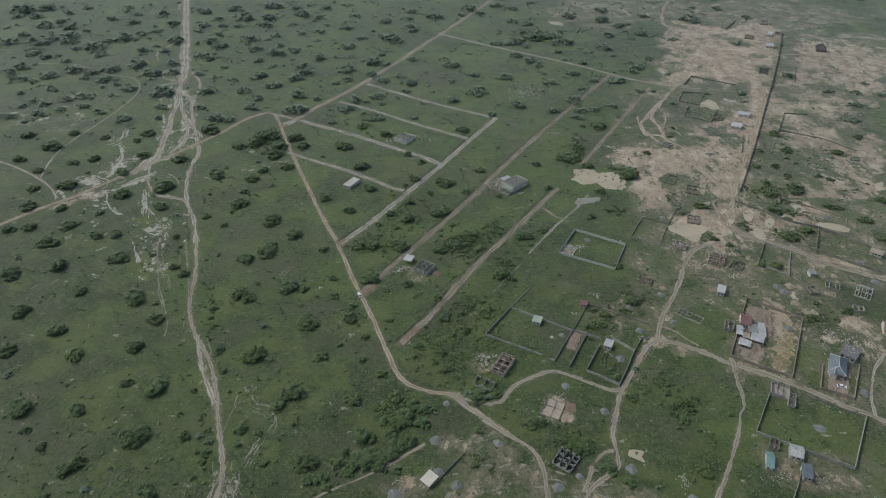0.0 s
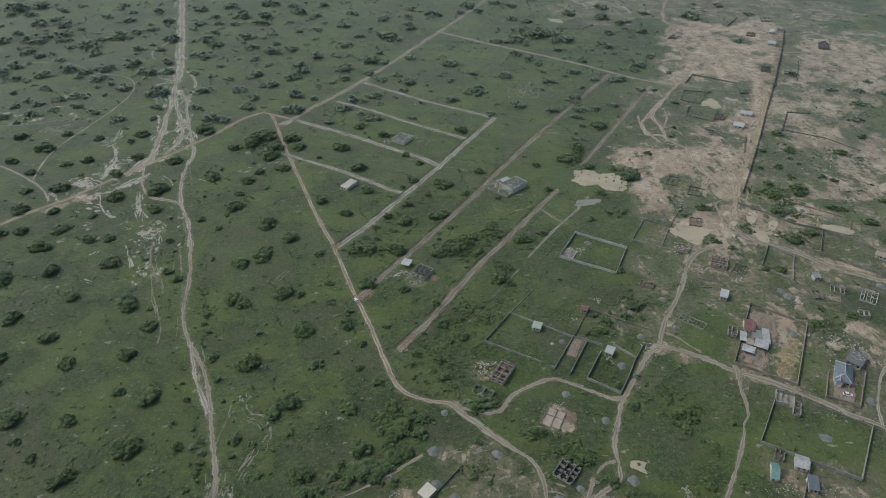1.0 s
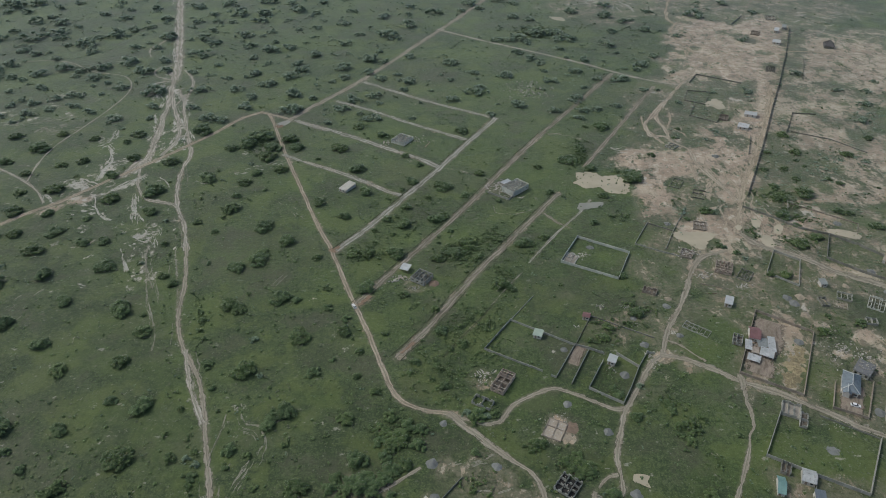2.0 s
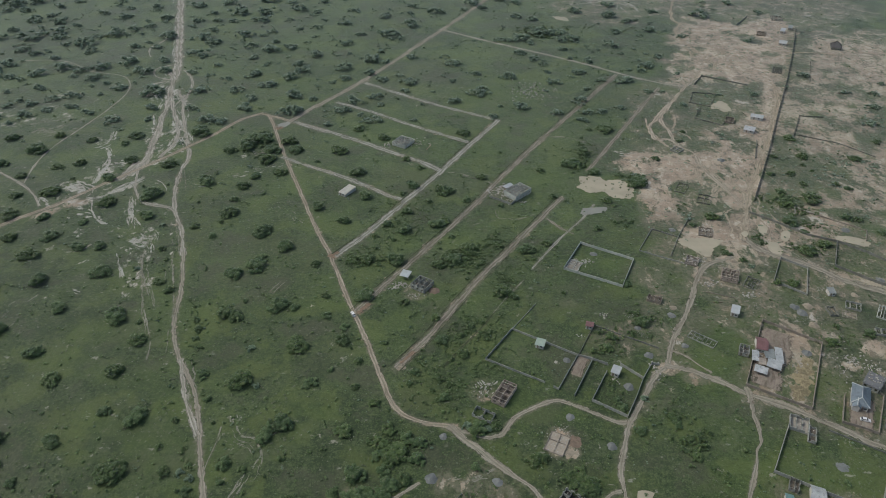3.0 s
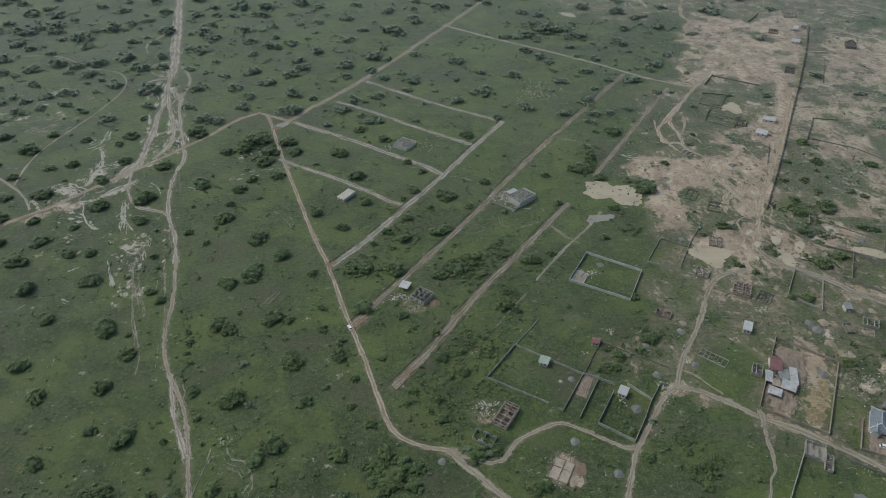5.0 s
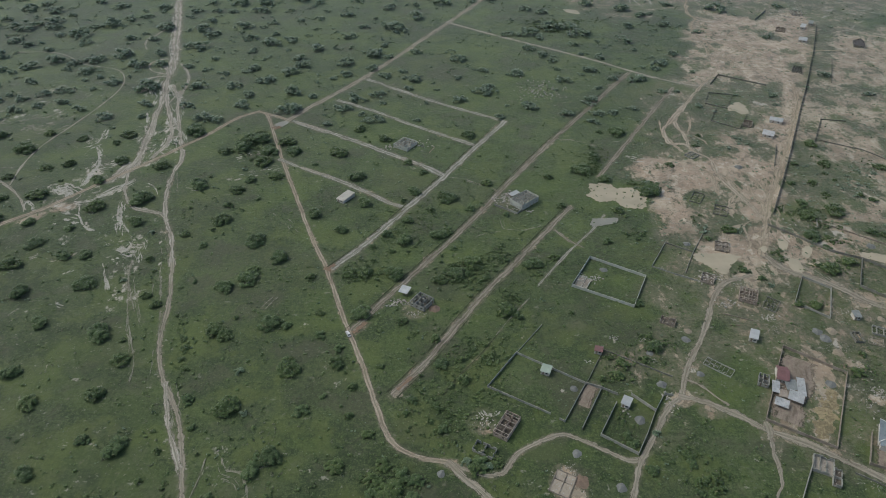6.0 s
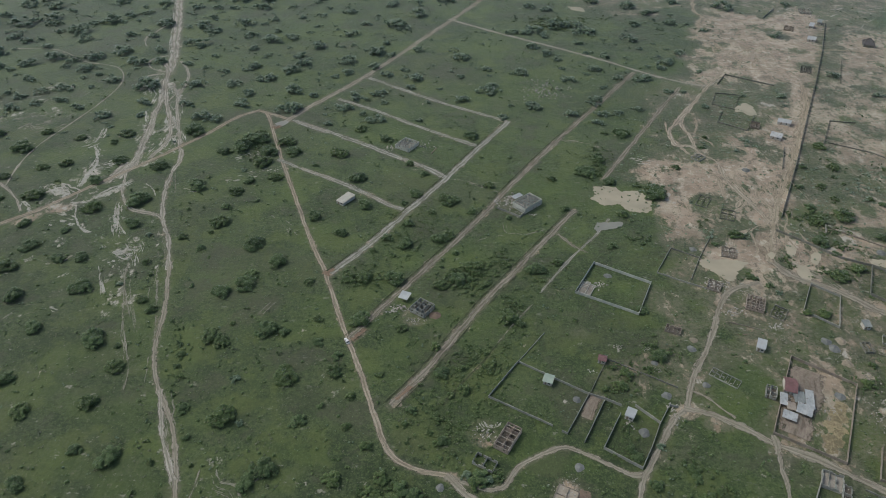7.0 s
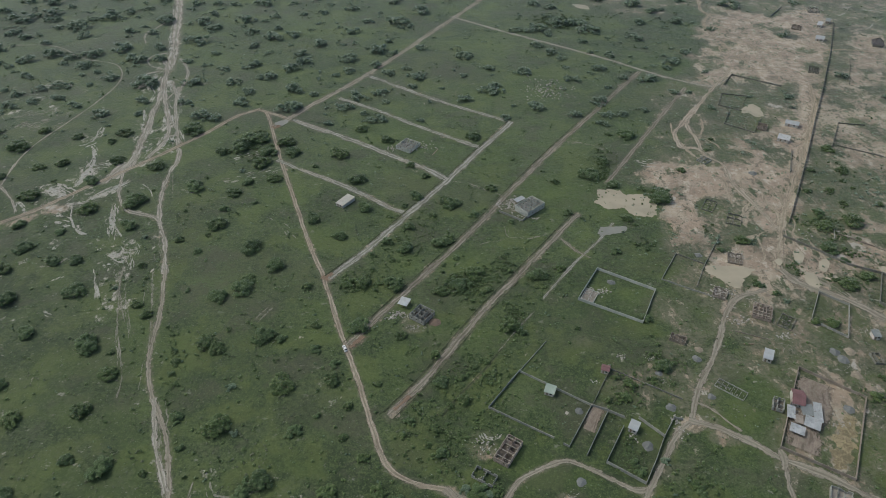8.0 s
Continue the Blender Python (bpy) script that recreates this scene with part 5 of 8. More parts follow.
enclosure([(236, 333.3), (249.4, 359.6), (263.3, 347), (273.7, 334.4)], 1.8, block_dark, "dark block wall round a green plot", seed=26)
enclosure([(236, 333.3), (250.1, 320), (267.8, 306.3)], 1.8, block_dark, "dark block wall along the earth road", seed=27)
enclosure([(403.3, 797.5), (364, 710.6), (322.6, 625.2), (290.3, 561), (254.9, 489.5), (231.6, 444.2), (213.4, 409.4)], 2.2, block_dark, "long dark boundary wall across cleared land", bay=4.5, seed=28)
enclosure([(204.8, 394.7), (219.8, 381.2), (233.9, 366.9), (249.4, 359.6)], 1.6, block_dark, "dark boundary wall beside scrub", seed=29)
enclosure([(234.1, 626.8), (247.6, 649), (285, 624.3)], 1.4, block_dark, "dark low plot wall on cleared sand", seed=30)
enclosure([(226.5, 606.9), (217, 583.9), (233.1, 573.7), (247.1, 603.1)], 1.0, block_dark, "dark low plot wall round dull grass", True, ragged=0.4, seed=31)
enclosure([(223.2, 572.2), (211.9, 549.2), (231.4, 534.4), (245.5, 559.6)], 1.1, block_dark, "dark low plot wall beside a shallow pond", ragged=0.4, seed=77)
enclosure([(306.4, 554.2), (282.5, 510.4)], 1.4, block_dark, "dark low plot wall in dry grass", seed=32)
enclosure([(240.2, 398.5), (258, 385.6), (275.1, 372.5), (268.6, 360.2)], 1.0, block_brown, "low brown plot wall on bare earth", ragged=0.4, seed=33)
enclosure([(148.6, 307.8), (155.6, 305.4), (163.4, 302.5)], 0.5, block_brown, "low footing of a wall in grass", seed=34)
enclosure([(2.5, 171.3), (-3.2, 164.5), (-8.7, 157.7)], 1.1, block_dark, "low dark block wall leading to a shed", seed=35)
enclosure([(23.9, 415.2), (39.1, 404.8), (54.3, 427.3)], 1.6, block_grey, "grey block wall beside a half-built house", seed=36)
enclosure([(339.9, 814.2), (351.2, 829.4), (363.7, 847.3)], 1.8, block_grey, "far mossy grey plot wall", seed=37)
enclosure([(305.9, 553.7), (325.5, 550.4)], 1.0, block_dark, "dark low plot wall in dry grass", ragged=0.4, seed=74)
enclosure([(289, 515.5), (316.4, 499.6), (333.8, 476.1)], 0.9, block_dark, "dark low plot wall in dry grass", ragged=0.4, seed=75)
enclosure([(373.6, 687.7), (348.9, 631.7)], 1.2, block_dark, "dark low plot wall in dry grass", ragged=0.4, seed=76)
enclosure([(239.7, 403), (236, 393.1)], 1.4, block_grey, "grey stub of a wall on bare earth", seed=78)
enclosure([(250.9, 506.2), (237.8, 473.8)], 1.4, block_dark, "dark stub of a plot wall on sand", seed=38)

# ---- half-built and finished houses ----
shell((-27.7, 310.7), (-19.3, 305.3), 10, 3.1, block_grey, "roofless grey block house beside red earth heap", 3, 3, 1.8, seed=41)
shell((34.6, 417.3), (42.6, 409.2), 17, 4.3, block_pale, "large tall roofless pale block house with open roof beams", 4, 5, 1.0, beams=6, floor=rubble_floor, seed=42)
canopy((34.3, 426.7), (36.5, 423.9), 7, 2.6, roof_white, "porch under a bright sheet roof before a half-built house", 0.3)
canopy((37.2, 414.0), (40.9, 411.3), 3, 2.0, roof_white, "small lean-to with a bright sheet roof beside a half-built house", 0.2)
shell((-54.2, 498), (-43, 491.2), 14, 3.0, block_pale, "roofless pale block house with roof timbers in grass", 3, 3, 1.6, beams=4, floor=rubble_floor, seed=43)
shell((17.2, 222.6), (23.5, 219), 14, 2.9, block_rose, "roofless brown block house with bare roof beams", 2, 4, 0.4, beams=4, seed=44)
shell((7.5, 213.9), (16.3, 209.3), 5.5, 1.9, block_grey, "low roofless two-room block building overgrown by scrub", 2, 1, 0.6, floor="open", seed=45)
heap((55.2, 199.7), 3.6, red_earth, "low spread of dug reddish earth beside a foundation", "earth heap", 0.06, 75, "earth_mound")
heap((51.7, 193.1), 2.4, sand_heap, "low spread of pale sand beside a foundation", "sand heap", 0.08, 76, "sand_mound")
shell((40.2, 194.7), (48.2, 190.9), 11.5, 0.6, block_brown, "sandy house foundation with low broken footings", 2, 2, 0.4, floor=screed, seed=46, name="foundation")
shell((42.1, 166.2), (49.5, 160.9), 9.5, 1.9, block_grey, "roofless mossy grey block house", 3, 3, 0.6, floor=inside_shade, seed=47)
shell((111.4, 299.8), (118.6, 296.4), 5, 1.5, block_brown, "low brown block shell of a small house", 4, 1, 0.6, seed=48)
shell((126.6, 269.5), (137.9, 260.6), 6, 0.7, block_grey, "long grey house footing in grass", 6, 2, 0.2, floor="open", seed=49, name="foundation")
shell((160.6, 319.1), (169.5, 315.4), 11, 2.3, block_rose, "roofless pinkish block house with loose roof timbers", 4, 3, 0.8, beams=4, seed=50)
shell((172.1, 313.6), (178, 309.5), 11, 0.9, block_dark, "dark mossy house footing with low walls", 4, 3, 0.4, floor="open", seed=51, name="foundation")
shell((149.7, 255.9), (154.1, 254), 7, 2.3, block_grey, "small roofless grey block building", 2, 2, 0.4, seed=52)
shell((156.8, 207.6), (164.4, 204.3), 8.5, 1.8, block_grey, "roofless grey block house inside a walled compound", 3, 1, 0.9, floor=rubble_floor, seed=53)
shell((162.2, 200.3), (165.2, 198.9), 9, 1.8, block_grey, "roofless grey block wing of a house", 1, 2, 0.8, seed=54)
shell((143.1, 174.9), (146.5, 173.1), 6, 2.0, block_dark, "small dark roofless block outhouse", 2, 1, 0.4, seed=55)
shell((172.3, 408.1), (180.6, 404.6), 12, 1.1, block_dark, "overgrown dark house footing on sand", 2, 2, 0.6, floor="open", seed=57, name="foundation")
shell((160.4, 423.7), (166.8, 420.1), 14, 0.8, block_dark, "overgrown dark house footing on sand", 2, 2, 0.4, floor="open", seed=58, name="foundation")
shell((143.5, 335.6), (150, 332.3), 9, 1.0, block_brown, "ruined brown block footing beside a pond", 2, 2, 0.6, seed=59, name="foundation")
shell((161.5, 366.6), (169.5, 364.3), 10, 1.0, block_brown, "ruined brown block footing beside a pond", 2, 2, 0.6, seed=60, name="foundation")
shell((224, 294), (231, 290.7), 6.5, 1.3, block_grey, "roofless grey block building", 3, 1, 0.6, floor="open", seed=61)
shell((212.1, 286.9), (216.8, 286.9), 7, 1.6, block_dark, "overgrown dark block shell", 2, 1, 0.6, floor="open", seed=62)
shell((237.6, 286.3), (244.5, 281.6), 12, 1.3, block_pale, "roofless pale block house with open rooms", 5, 2, 0.6, floor="open", seed=63)
shell((230.1, 271.8), (235.5, 270.3), 5, 1.6, block_grey, "roofless pale block building", 2, 1, 0.4, floor="open", seed=64)
shell((68.4, 330.1), (75, 326.9), 10, 0.7, block_pale, "ruined pale block rooms in the corner of a walled plot", 2, 2, 0.6, floor=rubble_floor, seed=65)
shell((235.8, 539.9), (242.2, 537.3), 10, 1.8, block_brown, "far roofless brown block house on sand", 2, 2, 0.6, seed=66)
shell((321.7, 657.7), (329.9, 654.2), 14, 2.2, block_dark, "far dark overgrown house shell", 4, 3, 1.2, floor="open", seed=67)
shell((349.1, 775.2), (357.9, 771.2), 13, 1.6, block_brown, "far roofless brown block house on sand", 2, 2, 0.6, seed=79)
shell((388.8, 831.5), (400.8, 829.2), 14, 2.2, block_grey, "far roofless grey block house in grass", 3, 2, 0.8, seed=80)
shell((173.9, 488.7), (178.7, 483.1), 9, 1.0, block_grey, "grey house footing on bare earth", 2, 2, 0.5, floor="open", seed=81, name="foundation")
shell((218.9, 286.6), (225.6, 284), 6, 0.3, block_brown, "low brown house footing in grass", 4, 2, 0.2, floor="open", seed=82, name="foundation")
rubble((103.4, 244.9), (3, 6), 26, 0.45, rubble_mat, "pale concrete blocks stacked by the road", seed=68)

canopy((-34.8, 319.8), (-29.9, 317.9), 5.5, 2.5, roof_white, "open shed with bright sheet-metal roof")
hut((-87.2, 418.6), (-82, 415.1), 12, 2.3, roof_cream, plaster, "long shed with bright cream sheet-metal roof", name="shed", over=0.3, rise=0.7)
hut((42.6, 260.7), (46.6, 259.2), 4.2, 2.5, roof_mint, plaster, "small pale kiosk with flat pale-green sheet roof", over=0.5)
hut((72, 275.6), (75.5, 274.6), 3.6, 2.6, roof_red, plaster, "small white hut with faded red gable roof", "gable")
hut((79.4, 240.9), (82.7, 239.1), 4.5, 2.8, roof_white, plaster, "small white hut with bright sheet-metal roof in a compound")
hut((155.8, 287), (159.3, 285.4), 6, 2.9, roof_white, plaster, "small hut with bright white sheet-metal roof")
hut((159.7, 258.2), (164.6, 256.8), 9, 2.9, roof_red, plaster, "small house with faded red sheet roof", "gable")
for a, b, d, h, sheet in (((154.8, 250.8), (157.6, 249.8), 7, 2.6, roof_patch), ((153.1, 243.1), (158.2, 240.4), 4.5, 2.5, roof_patch), ((157.3, 248), (160.4, 247.1), 4, 2.4, roof_beige),
                          ((160.6, 246.2), (166.2, 243.1), 6, 2.8, roof_patch), ((162.5, 252.1), (167.7, 251.7), 6, 2.6, roof_grey), ((166.4, 248.5), (169.5, 247.6), 11, 3.0, roof_patch)):
    canopy(a, b, d, h - 0.6, sheet, "lean-to shed with dented pale sheet-metal roof", 0.35)
hut((137.5, 163.9), (140.1, 163), 8.5, 2.1, roof_teal, plaster, "long low house with teal sheet roof", "gable", windows=())
hut((150.2, 169.7), (155, 167.8), 6.5, 2.6, roof_patch, plaster, "house with bright white sheet-metal gable roof", "gable")
hut((151.3, 158.1), (154.8, 157.2), 6.5, 2.6, roof_slate, plaster, "house with slate-blue sheet roof", "mono")
hut((-16.9, 156), (-13.3, 152.8), 5.6, 2.2, roof_cream, block_brown, "shed with stained cream sheet roof", "mono", name="shed", windows=())
hut((268.2, 328.7), (273.5, 324.3), 4.2, 2.5, roof_beige, plaster, "long white house with faded brown roof", "mono", windows=(0.5, 0.8))
hut((219.3, 304.7), (222.7, 304.7), 4.2, 2.4, roof_grey, plaster, "small hut with blue-grey sheet roof")
hut((236.2, 251.7), (243, 248.9), 10, 2.9, roof_red, plaster, "house with faded red roof at the settlement's edge", "gable")
hut((260.6, 548.2), (269.4, 543.9), 7, 2.5, roof_white, plaster, "long far shed with bright white roof", "gable", name="shed")
hut((245.4, 522.4), (252.6, 518.4), 6.5, 2.4, roof_patch, plaster, "far shed with dull pale sheet roof", name="shed")
hut((361.5, 742.2), (368.4, 738.6), 9, 2.5, roof_white, plaster, "far shed with bright white roof", "gable", name="shed")
hut((378.7, 782.3), (382.5, 780), 9, 3.0, roof_white, plaster, "far hut with bright white roof")
hut((393.2, 795.2), (397, 793.2), 8, 2.8, roof_grey, plaster, "far hut with grey sheet roof")


def pyramid_house(a, b, depth, height, rise):
    """A square house under a steep dark roof of four slopes."""
    ob, lx, ly = base("house", a, b, depth, "far house under a steep dark hipped roof", "house")
    for p, q in (((0, 0.1), (lx, 0.1)), ((0, ly - 0.1), (lx, ly - 0.1)), ((0.1, 0.2), (0.1, ly - 0.2)), ((lx - 0.1, 0.2), (lx - 0.1, ly - 0.2))):
        part("wall", wall_mesh(p, q, height, 0.2), block_dark, ob)
    e, h, cx, cy = 0.5, height - 0.1, lx / 2, ly / 2
    c = [(-e, -e, h), (lx + e, -e, h), (lx + e, ly + e, h), (-e, ly + e, h)]
    d = [(cx - 0.3, cy - 0.3, h + rise), (cx + 0.3, cy - 0.3, h + rise), (cx + 0.3, cy + 0.3, h + rise), (cx - 0.3, cy + 0.3, h + rise)]
    for k in range(4):
        roof_slope(ob, [c[k], c[(k + 1) % 4], d[(k + 1) % 4], d[k]], roof_dark)
    openings_on(ob, lx, height, [lx * 0.3], [lx * 0.7])


pyramid_house((412.9, 726.6), (422.2, 723.1), 14, 2.8, 5.0)


def villa(a, b, depth, height):
    """A finished house: hip roof of blue sheets with a front gable wing, white walls, porch."""
    ob, lx, ly = base("house", a, b, depth, "white-walled house with blue sheet-metal hip roof", "house")
    bm = bmesh.new()
    add_box(bm, -0.2, -0.2, 0, lx + 0.2, ly + 0.2, 0.3)
    part("plinth", bm, block_grey, ob)
    for p, q in (((0, 0.1), (lx, 0.1)), ((0, ly - 0.1), (lx, ly - 0.1)), ((0.1, 0.2), (0.1, ly - 0.2)), ((lx - 0.1, 0.2), (lx - 0.1, ly - 0.2))):
        part("wall", wall_mesh(p, q, height - 0.3, 0.2, z0=0.3), plaster, ob)
    e, r = 0.6, 2.3
    k = lx / 2
    h = height - 0.05
    roof_slope(ob, [(-e, -e, h), (lx + e, -e, h), (k + 0.05, k * 0.8, h + r), (k - 0.05, k * 0.8, h + r)], roof_blue)
    roof_slope(ob, [(lx + e, -e, h), (lx + e, ly + e, h), (k, ly - k * 0.8, h + r), (k, k * 0.8, h + r)], roof_blue)
    roof_slope(ob, [(lx + e, ly + e, h), (-e, ly + e, h), (k - 0.05, ly - k * 0.8, h + r), (k + 0.05, ly - k * 0.8, h + r)], roof_blue)
    roof_slope(ob, [(-e, ly + e, h), (-e, -e, h), (k, k * 0.8, h + r), (k, ly - k * 0.8, h + r)], roof_blue)
    # front wing under its own gable
    w0, w1, f = lx * 0.08, lx * 0.5, -2.2
    for p, q in (((w0, f), (w1, f)), ((w0 + 0.1, f + 0.12), (w0 + 0.1, -0.02)), ((w1 - 0.1, f + 0.12), (w1 - 0.1, -0.02))):
        part("wall", wall_mesh(p, q, height - 0.31, 0.2, z0=0.3), plaster, ob)
    c, g = (w0 + w1) / 2, 1.4
    roof_slope(ob, [(w0 - 0.4, 2.5, h), (w0 - 0.4, f - 0.5, h), (c, f - 0.5, h + g), (c, 3.2, h + g)], roof_blue)
    roof_slope(ob, [(w1 + 0.4, f - 0.5, h), (w1 + 0.4, 2.5, h), (c, 3.2, h + g), (c, f - 0.5, h + g)], roof_blue)
    bm = bmesh.new()
    vs = [bm.verts.new(v) for v in ((w0, f - 0.09, h - 0.02), (w1, f - 0.09, h - 0.02), (c, f - 0.09, h + g - 0.1), (w0, f + 0.09, h - 0.02), (w1, f + 0.09, h - 0.02), (c, f + 0.09, h + g - 0.1))]
    for q in ((0, 1, 2), (5, 4, 3), (0, 3, 4, 1), (1, 4, 5, 2), (2, 5, 3, 0)):
        bm.faces.new([vs[i] for i in q])
    part("gable", bm, plaster, ob)
    for x in (lx * 0.62, lx * 0.97):
        bm = bmesh.new()
        bmesh.ops.create_cone(bm, cap_ends=True, segments=12, radius1=0.14, radius2=0.12, depth=height - 0.3, matrix=Matrix.Translation((x, -0.45, 0.3 + (height - 0.3) / 2)))
        part("porch_column", bm, plaster, ob)
    openings_on(ob, lx, height, [lx * 0.72], [lx * 0.86])
    for p, q in (((k, k * 0.8, h + r), (k, ly - k * 0.8, h + r)), ((-e, -e, h), (k, k * 0.8, h + r)), ((lx + e, -e, h), (k, k * 0.8, h + r)), ((lx + e, ly + e, h), (k, ly - k * 0.8, h + r)),
                 ((-e, ly + e, h), (k, ly - k * 0.8, h + r)), ((c, f - 0.5, h + g), (c, 3.2, h + g))):
        p, q = Vector(p), Vector(q)
        bm = bmesh.new()
        add_box(bm, -0.16, -0.16, 0, 0.16, 0.16, (q - p).length, Matrix.Translation(p + Vector((0, 0, 0.06))) @ (q - p).to_track_quat("Z", "Y").to_matrix().to_4x4())
        part("ridge_cap", bm, roof_white, ob, "pale ridge cap")
    return ob


villa((191.7, 221.5), (198.0, 218.1), 13.5, 3.2)


def deck_house(a, b, depth, height):
    """A half-built house under a flat dark concrete deck, on which loose blocks lie."""
    ob, lx, ly = base("unfinished_house", a, b, depth, "half-built house under a flat dark concrete deck", "building")
    for p, q, n in (((0, 0.1), (lx, 0.1), 3), ((0, ly - 0.1), (lx, ly - 0.1), 3), ((0.1, 0.2), (0.1, ly - 0.2), 2), ((lx - 0.1, 0.2), (lx - 0.1, ly - 0.2), 2)):
        run = (Vector(q) - Vector(p)).length
        part("wall", wall_mesh(p, q, height, 0.2, [(run * (k + 0.5) / n - 0.6, run * (k + 0.5) / n + 0.6, 0.9, 2.1) for k in range(n)]), block_grey, ob)
    bm = bmesh.new()
    add_box(bm, -0.4, -0.4, height + 0.002, lx + 0.4, ly + 0.4, height + 0.2)
    part("deck", bm, deck_grey, ob, "flat dark concrete deck")
    rng = random.Random(56)
    for k in range(26):
        bm = bmesh.new()
        add_box(bm, -0.35, -0.18, height + 0.2, 0.35, 0.18, height + 0.2 + rng.uniform(0.2, 0.6), pose(rng.uniform(0.3, lx - 0.3), rng.uniform(ly * 0.35, ly - 0.3), 0, 0, 0, rng.uniform(0, 360)))
        part("block", bm, rubble_mat, ob, "loose pale concrete block")
    for x, y in ((0.3, 0.3), (lx - 0.3, 0.3), (lx / 2, 0.3), (lx - 0.3, ly - 0.3), (lx - 0.3, ly / 2)):
        bm = bmesh.new()
        add_box(bm, x - 0.13, y - 0.13, height + 0.2, x + 0.13, y + 0.13, height + 1.3)
        part("column_stub", bm, block_grey, ob, "concrete column stub")


deck_house((203.8, 234.8), (209.2, 229.8), 10, 2.8)

# ---- gravel, sand and earth heaps ----
HEAP = "grey mound of crushed stone tipped on grass"
for i, (at, r) in enumerate((((-6, 201.4), 1.9), ((-11.2, 178.6), 2.9), ((18.2, 177.4), 2.4), ((-9.5, 161.2), 2.6), ((-1.2, 154.6), 2.6), ((-28.2, 149.7), 3.0), ((43.3, 153.9), 2.6),
                             ((53.6, 159.7), 1.8), ((71.7, 196.9), 2.4), ((77.5, 163.6), 2.7), ((100.7, 148.6), 2.3), ((54.9, 213.6), 2.2), ((87, 233.1), 2.8), ((88.1, 345.8), 2.4))):
    tagged(heap(at, r, gravel_grey, HEAP, seed=i, tall=0.27), group="stone mounds")
for i, (at, r) in enumerate((((101.1, 276.6), 2.0), ((122.7, 287.1), 2.4), ((102.4, 255.4), 2.4), ((123.4, 262.6), 2.0), ((58.4, 251.2), 2.0), ((195.2, 295.1), 2.6), ((197.4, 289.6), 3.0),
                             ((186.4, 257.7), 2.6), ((204.8, 209.2), 2.8), ((257.2, 299.5), 3.0), ((257.3, 320), 2.6), ((210.5, 472), 3.0), ((261.6, 373.4), 2.8), ((145.9, 373.3), 2.4))):
    tagged(heap(at, r, gravel_grey, HEAP, seed=i + 20, tall=0.3), group="stone mounds")
for i, (at, r) in enumerate((((203.3, 295.7), 3.0), ((175.1, 338.7), 2.4), ((234.8, 305.8), 2.2), ((199.5, 279.5), 3.0), ((125.4, 293.6), 2.2))):
    heap(at, r, sand_heap, "tan building sand heaped on bare ground", "sand heap", 0.2, i + 60, "sand_mound")
for i, (at, r) in enumerate((((184.1, 251.2), 3.4), ((180.4, 245.1), 4.6), ((176.4, 238.3), 5.2), ((172.2, 231.8), 4.6), ((169.1, 226.9), 3.0), ((173.4, 240.5), 2.6))):
    heap(at, r, straw, "spread of dry straw in a builder's yard", "straw", 0.045, 173 + i, "straw_spread")
heap((172.2, 186.8), 2.9, gravel_grey, "low spread of grey gravel in a grassy compound", "gravel heap", 0.07, 77, "gravel_spread")
heap((-13.3, 308.2), 3.2, red_earth, "heap of dug red earth beside a half-built house", "earth heap", 0.3, 71, "earth_mound")
heap((-29.0, 245.8), 2.6, sand_heap, "low spread of pale sand at a street's end", "sand heap", 0.07, 72, "sand_mound")
RUBBLE_A = [((-34.4, 313.7), (5, 3), 40, 0.5), ((-38.5, 310.1), (2, 2), 14, 0.5), ((39.5, 409.9), (8, 3), 30, 0.4), ((75.8, 337.2), (6, 5), 40, 0.5), ((83.3, 337.2), (4,
    2), 18, 0.5), ((99.3, 157), (3, 5), 34, 0.28), ((207.7, 252.6), (9, 6), 26, 0.4), ((205.9, 269.4), (6, 5), 14, 0.4), ((198.5, 242.6), (4, 8), 20, 0.4), ((160.2,
    252.6), (5, 5), 24, 0.5), ((173.1, 305.4), (7, 3), 30, 0.45), ((179.3, 248), (6, 4), 18, 0.4)]
RUBBLE_B = [((183.7, 201.4), (10, 3), 24, 0.2), ((138.8, 158.3), (6, 2), 20, 0.25), ((145.3, 159.2), (3, 3), 16, 0.25), ((161.3, 157.8), (8, 4), 40, 0.22), ((-26.9,
    155.6), (2, 3), 12, 0.4), ((-31.6, 168.4), (3, 3), 14, 0.5), ((49.2, 204.8), (6, 5), 60, 0.2), ((46.3, 197.5), (8, 9), 40, 0.3), ((80.8, 236.9), (3, 5), 20, 0.4),
    ((153.6, 316.1), (6, 4), 24, 0.5), ((70.5, 609.6), (22, 26), 150, 0.7), ((-33.2, 503.9), (9, 6), 40, 0.5)]
RUBBLE_C = [((-57.7, 498.6), (6, 5), 30, 0.5), ((200.3, 230.6), (4, 3), 14, 0.3), ((84.3, 287.8), (3, 2), 14, 0.4), ((99.1, 286.2), (3, 2), 26, 0.22), ((102.3, 271.1),
    (4, 3), 30, 0.22), ((68.4, 269.7), (3, 2), 12, 0.35), ((180.4, 314.6), (8, 8), 60, 0.2), ((172.4, 297.1), (8, 7), 70, 0.2), ((217.9, 310.1), (10, 8), 70, 0.2),
    ((199.9, 283.6), (8, 5), 60, 0.2), ((165.7, 330.4), (8, 6), 60, 0.2), ((30.8, 424.1), (9, 5), 50, 0.6)]
